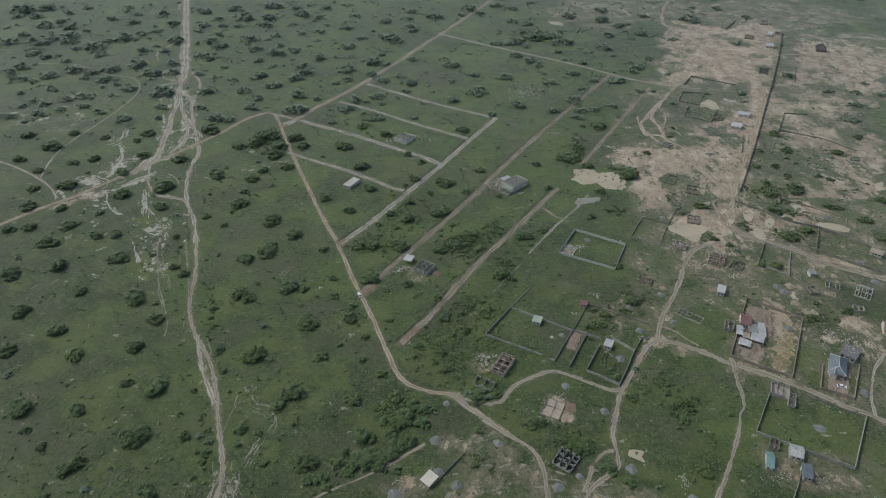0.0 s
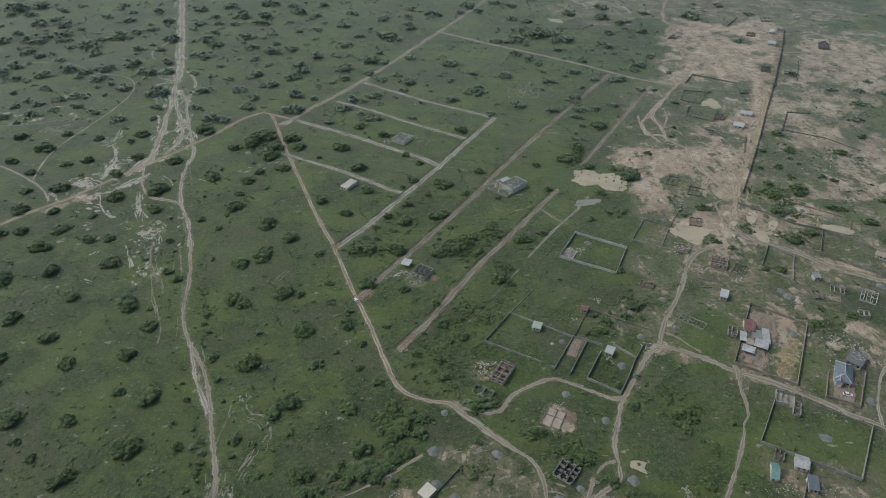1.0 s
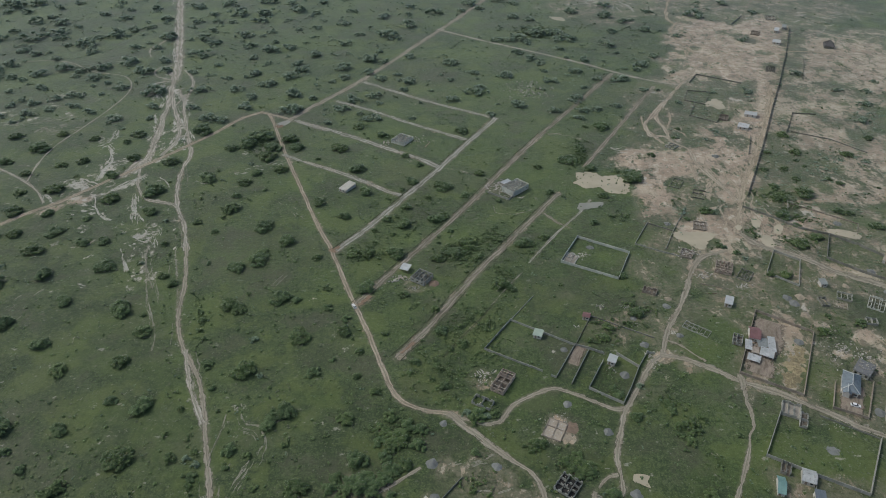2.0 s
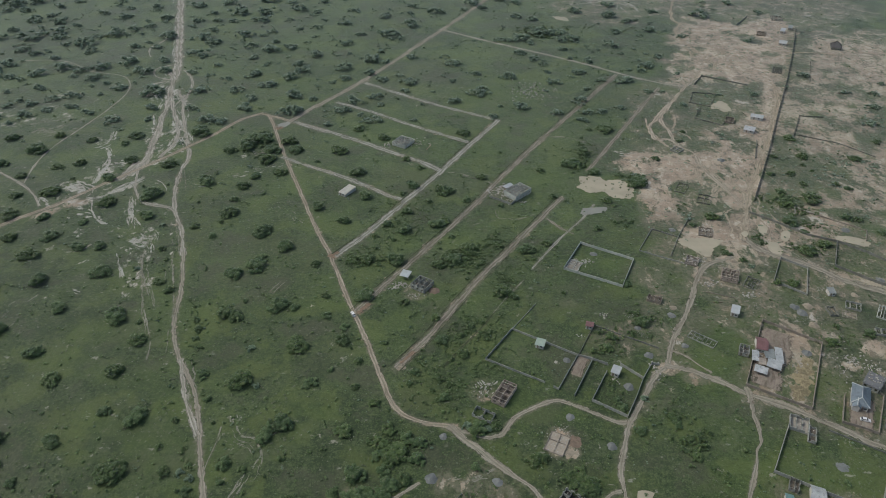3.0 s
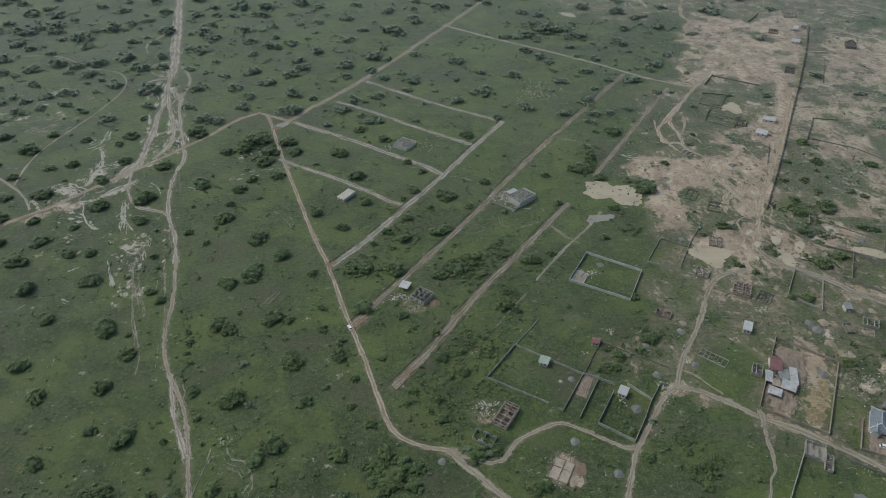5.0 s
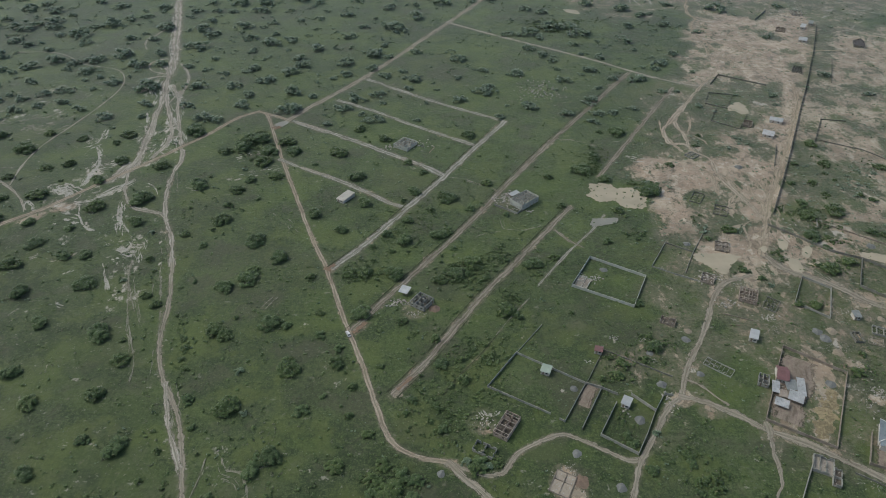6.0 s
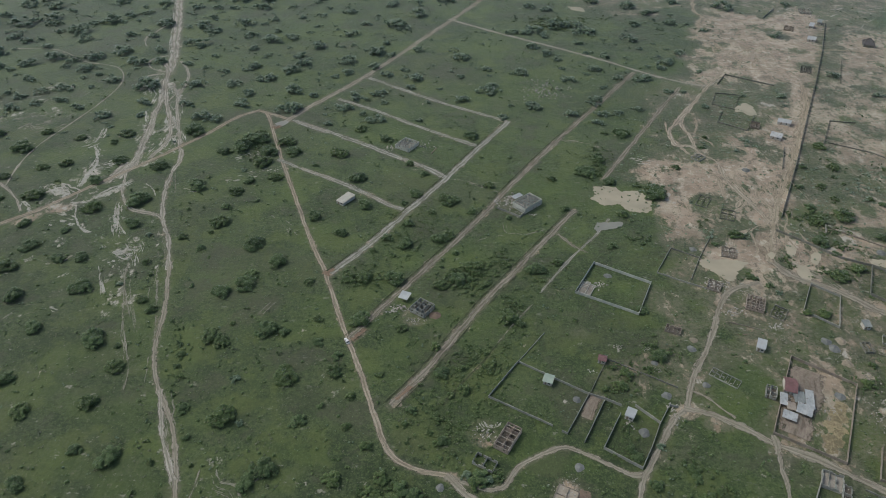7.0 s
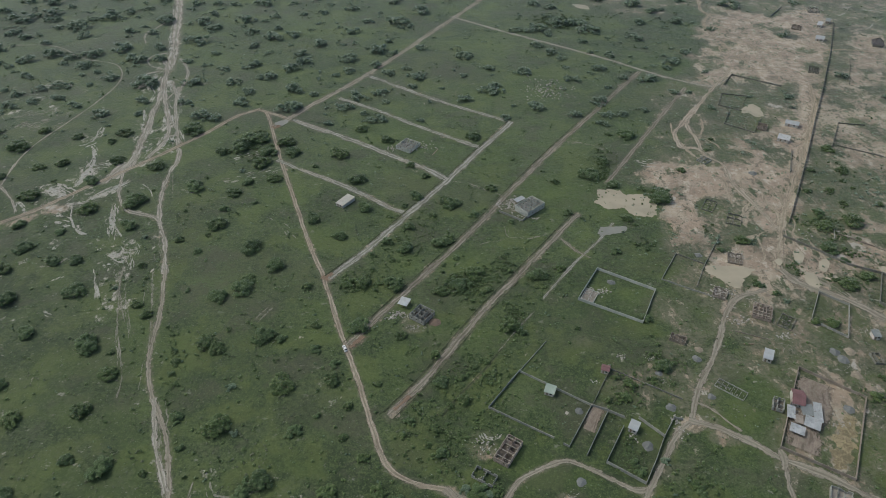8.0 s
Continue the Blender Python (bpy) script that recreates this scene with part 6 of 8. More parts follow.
RUBBLE_D = [((150.8, 339.4), (7, 5), 120, 0.45), ((168.0, 374.4), (6, 4), 60, 0.4), ((99.5, 158.9), (2, 1.5), 8, 0.3), ((146.2, 160.7), (7, 4), 16, 0.35), ((208.1, 252.6), (5, 4), 40, 0.4), ((35.5, 418.7), (6, 4), 30, 0.5), ((34, 429.6), (5, 4), 26, 0.7), ((47.8, 408.2), (2, 2), 8, 0.5), ((13.4, 230.5), (5, 6), 30, 0.45), ((-23.9, 303.6), (6, 3),
    30, 0.35), ((214.8, 248), (8, 5), 40, 0.45), ((392.4, 828.5), (16, 14), 30, 0.9), ((225.1, 400.2), (10, 5), 20, 0.5)]
for i, (at, s, n, size) in enumerate(RUBBLE_A + RUBBLE_B + RUBBLE_C + RUBBLE_D):
    rubble(at, s, n, size, rubble_mat, "pale broken blocks strewn on the ground", seed=i)
for i, (a, b) in enumerate((((-25.3, 489.4), (-21.7, 498.2)), ((149.9, 298.6), (155.1, 298.6)))):
    d = Vector(b) - Vector(a)
    bm = bmesh.new()
    add_box(bm, 0, -0.3, 0, d.length, 0.3, 0.35)
    ob = part("timber_stack", bm, timber)
    ob.matrix_world = Matrix.Translation((*a, 0)) @ Matrix.Rotation(math.atan2(d.y, d.x), 4, "Z")
    tagged(ob, "weathered planks stacked in grass", "timber")

car((-59.5, 286.3), 118, "small white car on the laterite road")
car((194.8, 212.9), -18, "white car parked in a house yard")

# ---- the ground, one sheet to the horizon ----
SAND = [(303, 702.5, 74.5, -1.6, 31.4, 92.2), (367, 789.3, 37.4, -0.9, 17.6, 46.8), (302.1, 790.9, 30.8, -0.8, 14.5, 47), (273.9, 548.2, 11.1, -4.6, 46.5, 108.3), (221.8, 444.3, 13.7, -4.7, 25.6, 61.4), (224.6, 500.9, 26.7, -0.3, 15.6, 47.8), (181.6, 444.6, 33.5, -0.3, 11.6, 40.2), (150.7, 466.5, 27.8, -0.3, 4.3, 18.7),
        (153.4, 413.3, 25.6, -0.2, 6.9, 26.8), (172.7, 365.8, 29.4, -0.2, 10.8, 34.7), (199.4, 369.3, 21.6, -0.1, 11.1, 31), (207.8, 354.9, 19.2, -0.1, 6.9, 18), (203.7, 404.5, 12.5, -0.1, 13.7, 39.8), (196.4, 464, 18.4, -0.2, 9.5, 31.5)]
SAND_MORE = [(110.5, 246.2, 6.8, -0, 1.3, 5), (82.5, 210.5, 3.7, 0, 0.6, 3.1), (146.3, 227.3, 5.9, 0, 1.5, 4.2), (-2.4, 207, 3.7, 0, 0, 1.9), (-56.9, 290.7, 3.3, 3.3,
    -1.1, 2.4), (153.5, 224.4, 4.9, -2.1, 1.1, 2), (148.4, 325.4, 2.9, -0, 2.8, 9.6), (-79.9, 342.5, 2.7, -0, -0.4, 2.7), (206, 248.9, 6.2, -0, 1.7, 3.7), (222.8, 261, 7,
    -0, 3.6, 7.3), (48.4, 198.6, 7.6, 0, 1.2, 9.2), (52.5, 192.2, 4.1, 0, 0.7, 4.6),
             ]
SAND_SOFT = [(290.3, 514.5, 26.7, 0.8, 13.2, 31.3), (308.6, 497.0, 19.4, 0.6, 11.9, 25.8), (297.2, 564.4, 13.4, 0.4, 18.5, 46.0), (293.9, 448.2, 11.2, 0.3, 8.1, 17.1),
    (218.2, 509.6, 17.8, 0.5, 2.7, 8.4), (220.0, 488.4, 14.6, 0.4, 2.6, 7.9), (250.6, 420.5, 9.9, 0.3, 2.7, 6.3), (264.2, 405.0, 18.5, 0.6, 2.7, 5.9), (262.3, 552.9, 18.9, 0.5, 18.2, 50.6),
    (-276.9, 406.3, 8.4, 3.3, -3, 5.5), (-293.5, 391.6, 6.7, 6.9, -2.6, 3.8), (184.5, 267.3, 7.3, -3.1, 5, 8.3), (163.5, 236.7, 3.6, 0.1, 1, 2.6), (419.5, 690.8,
    79, -1.6, 47.8, 100.5), (325, 534.9, 45.4, -0.6, 33.3, 74.3), (325, 472.9, 41.5, -0.4, 24.3, 49.6), (293.2, 416.5, 33.9, -0.3, 10.8, 22.3), (245.9, 376.5, 23.8, -0.1,
    8.5, 19.5), (363.9, 609.2, 69.2, -1.2, 29.3, 64.3), (236.2, 676.6, 18.2, -0.4, 15.3, 56),
             (269.7, 774, 20.2, -0.5, 19.6, 69.7)]
SAND_PATCHY_A = [(32.4, 421.7, 8.2, 0.1, 0.4, 7.9), (197.2, 287.5, 21.9, -0, 6.9, 16.7), (172.7, 304.2, 15.7, -0, 5.2, 14.8), (223.2, 315.9, 28.4, -0.1, 9.7, 22), (158.3,
    157.8, 11.1, 0, 3.3, 7.3), (142.7, 165.1, 6.3, 0, 3.1, 7.7), (59.7, 153.1, 12.3, 0.1, 1.3, 7.2), (281.2, 896.7, 53.1, -1.6, 19.1, 73.4), (197.2, 899.2, 76.3, -2.3,
    13.5, 73.9), (-4.5, 177, 5.3, 0, -0, 9.9), (12.8, 180.3, 10.6, 0, 0.3, 6.7), (29.3, 157.3, 19.9, 0.1, 0.8, 8.9)]
SAND_PATCHY_B = [(-3.2, 157.2, 18.8, 0.1, -0, 8.9), (-23.1, 154.2, 14.9, 0.1, -0.4, 7.3), (9.8, 172.3, 19.5, 0.1, 0.4, 11.3), (72.3, 149, 18.2, 0.1, 1.5, 7), (-39.2,
    165.9, 19.3, 0.1, -0.9, 9.4), (138.6, 348.3, 17.1, -0.1, 4.6, 17.6), (11.9, 230.5, 7.5, 0, 0.3, 8.6), (-24.7, 307.7, 12.5, -0, -0.5, 12.1), (120, 252.6, 9.4, -0, 3.3,
    11.9), (125.5, 239.1, 12.2, 0, 2, 6.6), (191.1, 316, 14.3, -0, 8.3, 22)]
SAND_PATCHY = SAND_PATCHY_A + SAND_PATCHY_B
PALE = [(-255.1, 495.3, 3.7, 6.1, -24.6, 43.1), (-284.2, 458.7, 14.2, -0.1, -15.9, 37), (-292.2, 430.1, 13.6, -0.1, -6.5, 14.1), (-295, 412.4, 13.2, -0.1, -4.2, 8.8),
    (-204.8, 336.4, 13.4, -0.1, -14.8, 39.1), (-209.3, 364.2, 10.1, -0.1, -4.1, 11.2), (-227.3, 379.3, 6.2, -0, -11.1, 28.4), (-262.3, 575.9, 11.1, -0.2, -14.8, 44.1),
    (-284.1, 590.3, 11.4, -0.2, -16.4, 45.8), (-264.9, 403.7, 15.2, -0.1, -5.6, 12.9),
        (-119.9, 159.6, 5.1, 0, -4.5, 13.8), (-102.9, 153.9, 10, 0, -2.5, 8.8), (-95.6, 164.2, 2.6, 0, -1.8, 6.9)]
PALE_SMALL_A = [(180, 313.6, 2.3, 0, 0.8, 2.1), (172.8, 298.1, 3.2, 0, 0.9, 2.4), (173.3, 291, 2.5, 0, 0.9, 2.4), (218.4, 311.1, 2.3, 0, 1.6, 3.6), (200.5, 285, 2.2, 0,
    1.6, 3.7), (163.9, 324.9, 2, 0, 0.7, 2.2), (162, 310.8, 3.3, 0, 0.7, 2), (99.1, 286.2, 1.6, 0, 0.2, 1.2), (102.5, 272, 1.8, 0, 0.3, 1.3), (73, 286.2, 2.5, 0, 0.2,
    1.4), (83.8, 285, 0.9, 0, 0.3, 1.8), (64.4, 269.2, 1.2, 0, 0.2, 1.3)]
PALE_SMALL_B = [(52.4, 249.8, 1.2, 0, 0.1, 1.2), (14.1, 234.1, 2.2, 0, 0.1, 2.9), (17.3, 231.3, 1.7, 0, 0.1, 1.4), (39.4, 205.9, 1.3, 0, 0.2, 1.6), (66, 197.2, 1.3, 0,
    0.3, 1.5), (120.7, 265.1, 2.1, 0, 0.5, 1.7), (142.2, 249.4, 2.9, 0, 0.5, 1.6), (196.6, 256.1, 3.5, 0.1, 1.1, 2.4), (211.7, 260.4, 3.5, 0.1, 1.2, 2.5), (162.7, 235.9,
    1.9, 0, 0.6, 1.5), (186.3, 240.7, 0.7, 0, 3.4, 7.6)]
PALE_SMALL = PALE_SMALL_A + PALE_SMALL_B + [(12.8, 233.4, 3.4, 0.0, 0.1, 3.0)]
PALE_WEST_A = [(-252.4, 346.8, 5.1, 2.2, -0.9, 1.5), (-246.4, 353.6, 2, 1.7, -1, 1.5), (-271.3, 349.6, 2.6, 0, -1.3, 2.5), (-239.6, 335.6, 2, 1.6, -0.8, 1.1), (-232.5,
    306.6, 4.9, -1.1, -0.8, 2), (-246, 299.8, 2, 0, -0.8, 1.5), (-242.4, 281.9, 2.3, 0, -1, 1.9), (-252, 331.4, 1.1, 0, -0.9, 1.7), (-214.2, 329.7, 1.1, 0, -5, 11.5)]
PALE_WEST_B = [(-199.1, 322.6, 1.4, 0, -4.1, 10.1), (-185.5, 294.2, 0.7, 0, -3, 7.4), (-174.1, 275.6, 0.6, 0, -3.6, 9.1), (-189.6, 355, 0.7, 0, -8.3, 22.7), (-214, 345.4,
    2.9, 0, -1.8, 4.2), (-213, 357.2, 4.5, 0.1, -1.8, 4.4), (-207, 361.1, 1.5, 0, -2.5, 6.4), (-145.8, 310, 1.4, 0, -1.1, 3.7), (-131.7, 271.8, 1.6, 0, -0.8, 2.7)]
PALE_WEST = PALE_WEST_A + PALE_WEST_B
PALE_SOLID_A = [(192.7, 603.3, 3, 0.1, 0.9, 3.5), (185.3, 597.3, 3.7, -2.5, 0.8, 2.2), (195.6, 583.1, 3.4, 0.1, 0.6, 2.2), (162.8, 628.7, 2.8, -2.9, 0.8, 2.4), (242.1,
    582.7, 4.9, 0.2, 1.2, 3.9), (266.4, 583.6, 5.3, 0.2, 1, 2.8), (258.8, 611.7, 6.1, 0.2, 1, 3), (143.9, 427.8, 3.4, -2.4, 1.1, 2.6), (144.1, 436.8, 2.7, 0.1, 0.6, 2.9),
    (192.3, 401.9, 3.3, -2.4, 1, 1.8), (181.9, 473.4, 2.9, 0.1, 0.7, 2.4), (210, 474.5, 2.9, 0.1, 0.9, 2.8), (247.5, 385.2, 4.8, -3.7, 2.6, 3.9), (231.6, 376.1, 5.2, 0.2,
    1.2, 2.8)]
PALE_SOLID_B = [(-289.1, 428.3, 8.6, -0.1, -2.3, 5.1), (-252.3, 426.2, 8.3, 7.3, -1.5, 2.6), (-279.4, 458.7, 2.4, -0, -5.6, 13.3), (-233.5, 395.2, 1.9, -0, -5.5, 14.2),
    (-212.2, 359.1, 5.2, -0, -1.8, 4.7), (-251.6, 385.7, 4.3, -4.1, 0, 2.1), (-270.6, 390.6, 5.7, -3, -0.6, 2.3), (-283.3, 408, 3.1, -0, -1, 2.1), (-223.1, 407.6, 7.5,
    -3.3, -0.6, 2.5), (-258.6, 589.9, 2.3, -0, -4.8, 14.7), (-300.9, 612.7, 3, 9.9, -3.1, 5.3), (-388, 603.7, 4.7, -0.1, -2.2, 4.5), (-371.1, 550.7, 3.8, -0.1, -2.6,
    5.3), (-359, 557.1, 3.3, -0, -1.9, 4)]
PALE_SOLID = PALE_SOLID_A + PALE_SOLID_B
PALE_STRONG_A = [(-68.8, 263.3, 3.3, 0.1, -0.5, 3), (-52, 225.9, 2.1, 0, -0.3, 2.1), (-46.8, 226.6, 1.3, 0, -0.2, 1.4), (-65, 200.9, 3.4, 0.1, -0.4, 2.2), (-99.5, 217.4,
    2.5, 0, -0.4, 1.7), (-90.6, 255.5, 1.8, 0, -0.4, 1.6), (-60.3, 251.2, 1.9, 0, -0.2, 1.6), (-110.9, 228.4, 1.7, 0, -0.5, 1.8), (-293.1, 432, 10.5, -0.1, -5.2, 11.3)]
PALE_STRONG_B = [(-283.3, 456.7, 8, -0.1, -13.4, 31.3), (-212, 360.6, 10, -0.1, -3.6, 9.6), (-252.1, 500.8, 3.4, 3.8, -20.4, 39.5), (-273.3, 408, 10.9, -0.1, -3.1, 6.9), (-294.5, 636, 9, -0.2, -14.9, 42.4), (-246.9, 530.2, 6.8, -0.1, -8.6, 25.5), (-107.5, 156.7, 3.8, 0, -2.2, 7.4), (-247.3, 448.5, 9.3, -0.1, -4.5, 11.9)]
PALE_STRONG = PALE_STRONG_A + PALE_STRONG_B
PALE_MORE = [(-399.4, 551.1, 43.5, -0.6, -10.7, 20.1), (-364.5, 557.1, 21.9, -0.3, -8.5, 17.7), (-374.3, 577.6, 16.9, -0.3, -10.4, 21.6), (-302.4, 507.1, 10.2, -0.1,
    -10.2, 23.9), (-250.6, 518.1, 15.4, -0.2, -13, 37.6), (188.1, 913.6, 42.6, -1.3, 5, 29.2), (248.9, 575.1, 16.1, -0.2, 5.5, 16.8), (288.1, 814.4, 10.5, -0.3, 6.2,
    21.6), (-108.3, 202.7, 8.6, 0, -3, 11.4), (-98.9, 199, 7.1, 0, -1.3, 5.5),
             (-276.1, 364.6, 12.2, -0.1, -5.5, 11.3), (-251.8, 364.4, 12.1, -0.1, -4, 9), (-232.8, 305.3, 7.2, -0, -1.9, 4.1), (-248, 299.6, 5.4, -0, -2, 4.1)]
DRY = [(307.6, 604.2, 120.9, 0.6, 196.7, 500), (205.8, 320.2, 50.2, 0.7, 27.3, 66), (170, 248, 15.8, -5.6, 15.1, 28.3), (-272.2, 311.4, 102.5, -0.3, -157, 295.9),
    (-367.7, 563.8, 115.5, -1.6, -109.6, 228.4), (331.2, 505.3, 72.4, -0.9, 120.8, 253.5), (-152.8, 184.8, 49.2, 0.1, -17.9, 45.5), (51.5, 172.4, 64.7, 0.2, 5.1, 34.3),
    (-70, 195.5, 41.8, 0.1, -3.9, 22.6), (185.3, 310, 45.8, -0.1, 14.1, 38), (288.8, 896.4, 262.6, -7.9, 37.3, 139.6), (200.3, 230.6, 35.5, 0, 22.1, 46.3)]
# Lush plots, and brighter northern grass with haze put into its tone.
LUSH_AND_HAZE = [(91.7, 331.9, 20.4, -0.1, 3.6, 20), (258.8, 337.7, 16.6, -0.1, 6.6, 13.4), (-47.1, 419.2, 108.8, -0.9, -12, 167.6), (-143.7, 420, 61.6, -0.5, -32.3, 141.1),
    (38.2, 646.3, 88.9, -1.6, 7.6, 155.7), (-123.2, 855.1, 156.5, -4.3, -14.8, 129.7), (-175, 807.6, 318.9, -8.1, -74.9, 437), (21.1, 497.7, 122, -1.4, 7.6, 220.2),
    (134.1, 583.8, 81.8, -1.3, 23.1, 131.2)]
# Far grass, its tone lightened further in place of haze.
FAR_GRASS_HAZE = [(-442.6, 748.2, 170.9, -3.8, -158.5, 340.4), (-328.8, 944.3, 484, -15.2, -61.8, 216.3)]


SAND_ROAD = [(191.9, 350.8, 6.8, -7.3, 3.5, 5.5), (219.5, 336.7, 8.8, -5.9, 2.4, 3.8), (240.5, 323.3, 10.6, -7.1, 2.5, 3.6), (218.2, 367.7, 9.2, 0.1, 4.7, 11.7), (248.5,
    378.4, 11.2, 0.1, 3.6, 8.1), (203.3, 352.7, 6.4, 0.1, 2.3, 6.1), (246.7, 400.3, 13.6, 0.2, 1.5, 3.6), (259.7, 386.5, 11, -10.1, 3, 4.5), (186.3, 276.8, 7.4, -3.2,
    3.1, 5.2)]
SETTLED = [(221, 248, 13.9, -0, 10.8, 21.3), (192.3, 210.7, 6.7, -2.9, 5.1, 7.5), (152.8, 159.2, 13.6, 0.1, 3.2, 7.4), (175.8, 302, 9.7, 0.1, 4.6, 12.6), (211.4, 310,
    11.5, 0.2, 6.8, 15.7), (164.3, 287.6, 11, 0.2, 3.3, 9.4), (199.9, 283.6, 9.3, 0.1, 4, 9.2), (186.6, 336.2, 8.7, 0.1, 4.2, 11.6), (162.1, 309.3, 9.9, 0.1, 2.6, 7.7),
    (218.9, 305.1, 6.5, 0.1, 5.8, 12.7), (225.4, 288.6, 9.4, 0.1, 3.9, 8), (157.1, 324.8, 5.1, 0.1, 2.6, 8.2), (183.5, 281.1, 9.3, 0.1, 2.7, 6.8), (238.3, 305.4, 9.7,
    0.1, 5, 10.1)]
WEEDY = [(335.3, 763.5, 10.8, -12.3, 5.9, 13.2), (316.2, 783.2, 7.8, -0, 3.3, 10.1), (338.2, 712.6, 12, 0, 2.6, 6.9), (331.2, 671.7, 8.6, 0, 4.9, 12.7), (267.6, 679.5,
    4.1, 0, 2.5, 8), (282.8, 601.5, 11.6, 0.1, 10.9, 30), (238.8, 603.9, 21.2, 0.1, 9.2, 30.3), (263.1, 597.5, 9.4, 0, 4, 11.9), (238.5, 679.4, 9.9, 0, 5, 17.9), (356.1,
    676.5, 12.7, 0, 20.9, 50.1), (328.7, 604.3, 14.7, 0.1, 9.7, 23.1)]
WEEDY_EAST = [(392.4, 763.5, 12.7, -0, 21.1, 50.6), (375.1, 661, 10.2, 0, 4.8, 10.8), (377.1, 617.9, 18.7, 0.1, 11.3, 23.9), (379, 579.1, 15.2, 0.1, 10.8, 21.6), (329,
    552.7, 13.8, 0.1, 4.7, 10.5), (356.9, 611.1, 9.5, 0, 3.1, 6.8), (260.2, 472.7, 15.3, 0.1, 28.3, 70.7), (252.2, 422.5, 24.2, 0.3, 9.4, 22.5), (287.2, 455.3, 23.4, 0.2,
    13.1, 28.8), (345.2, 511.8, 12.9, 0.1, 17.2, 34.3), (289.9, 438.7, 18.6, 0.2, 4.7, 9.9), (331.9, 532.7, 14.3, 0.1, 7.8, 16.7)]
WEEDY_SOUTH_A = [(232.9, 552.1, 19.8, 0.1, 6.8, 21.3), (196.1, 526.4, 12.9, 0.1, 5.2, 18.7), (231.8, 519.2, 10.4, 0.1, 3.5, 10.6), (208.1, 495.8, 10, 0.1, 4, 13), (237.8,
    496, 9.1, 0.1, 6, 17.1), (179.2, 421.7, 15.4, 0.2, 5.2, 17.5), (171.1, 400.8, 14.9, 0.2, 4.4, 14.8), (187.1, 396, 8.5, 0.1, 3, 9.3), (166.1, 425.5, 7, 0.1, 3.1,
    11.2)]
WEEDY_SOUTH_B = [(216.7, 392.9, 18.7, -5, 2.9, 6.3), (213.7, 410.8, 6.8, 0.1, 3.3, 9.1), (199.6, 364.9, 8.1, 0.1, 4.3, 11.6), (168.7, 350.5, 7.1, 0.1, 2.1, 6.7), (207.7,
    350.4, 7.1, 0.1, 1.9, 4.8), (236.9, 386.3, 10, -2.7, 3.1, 6.1), (270.5, 393.5, 10.7, 0.1, 4.4, 9.2), (296.9, 411.7, 8.7, 0.1, 4.6, 9.1), (161.7, 382, 7.6, 0.1, 2.2,
    7.5)]
WEEDY_SOUTH = WEEDY_SOUTH_A + WEEDY_SOUTH_B


def lattice(xy, size, seed):
    """Smooth random heights between -1 and 1 over the plan, with cells of the given size."""
    g = np.random.default_rng(seed).uniform(-1, 1, (256, 256))
    p = xy / size + 1000
    c = np.floor(p).astype(int)
    f = p - c
    f = f * f * (3 - 2 * f)
    at = lambda dx, dy: g[(c[:, 0] + dx) % 256, (c[:, 1] + dy) % 256]
    return (at(0, 0) * (1 - f[:, 0]) + at(1, 0) * f[:, 0]) * (1 - f[:, 1]) + (at(0, 1) * (1 - f[:, 0]) + at(1, 1) * f[:, 0]) * f[:, 1]


def field(xy, blobs, strength):
    """A soft mask from slanted ellipses (centre and two half axes) with wandering rims."""
    out = np.zeros(len(xy), dtype=np.float32)
    wander = 0.26 * lattice(xy, 30, 1) + 0.2 * lattice(xy, 11, 2)
    for cx, cy, ax, ay, bx, by in blobs:
        det = ax * by - ay * bx
        px, py = xy[:, 0] - cx, xy[:, 1] - cy
        u, v = (px * by - py * bx) / det, (py * ax - px * ay) / det
        d = np.sqrt(u * u + v * v) + wander
        out = np.maximum(out, strength * np.clip((1.25 - d) / 0.5, 0, 1))
    return out


def near_tracks(xy, reach):
    """0 off the tracks, 1 on them, falling over the given reach in metres."""
    out = np.zeros(len(xy), dtype=np.float32)
    for line, half in TRACKS:
        lo, hi = line.min(0) - half - reach, line.max(0) + half + reach
        pick = np.where(((xy > lo) & (xy < hi)).all(1))[0]
        if not len(pick):
            continue
        q, best = xy[pick], np.full(len(pick), 1e9)
        for s, e in zip(line, line[1:]):
            d = e - s
            w = np.clip(((q - s) @ d) / (d @ d + 1e-9), 0, 1)
            best = np.minimum(best, np.hypot(*(q - s - w[:, None] * d).T))
        out[pick] = np.maximum(out[pick], np.clip(1 - (best - half) / reach, 0, 1))
    return out


def axis(fine_from, fine_to, fine, mid_from, mid_to, mid, far_from, far_to):
    grow = lambda start, end, step: [] if start >= end else [start + step * (1.35 ** k - 1) / 0.35 for k in range(1, 60) if start + step * (1.35 ** k - 1) / 0.35 < end] + [end]
    up = list(np.arange(fine_to, mid_to, mid)[1:]) + [mid_to] + grow(mid_to, far_to, mid)
    down = list(np.arange(fine_from, mid_from, -mid)[1:]) + [mid_from] + [-v for v in grow(-mid_from, -far_from, mid)]
    return np.array(sorted(down + list(np.arange(fine_from, fine_to + 0.01, fine)) + up))


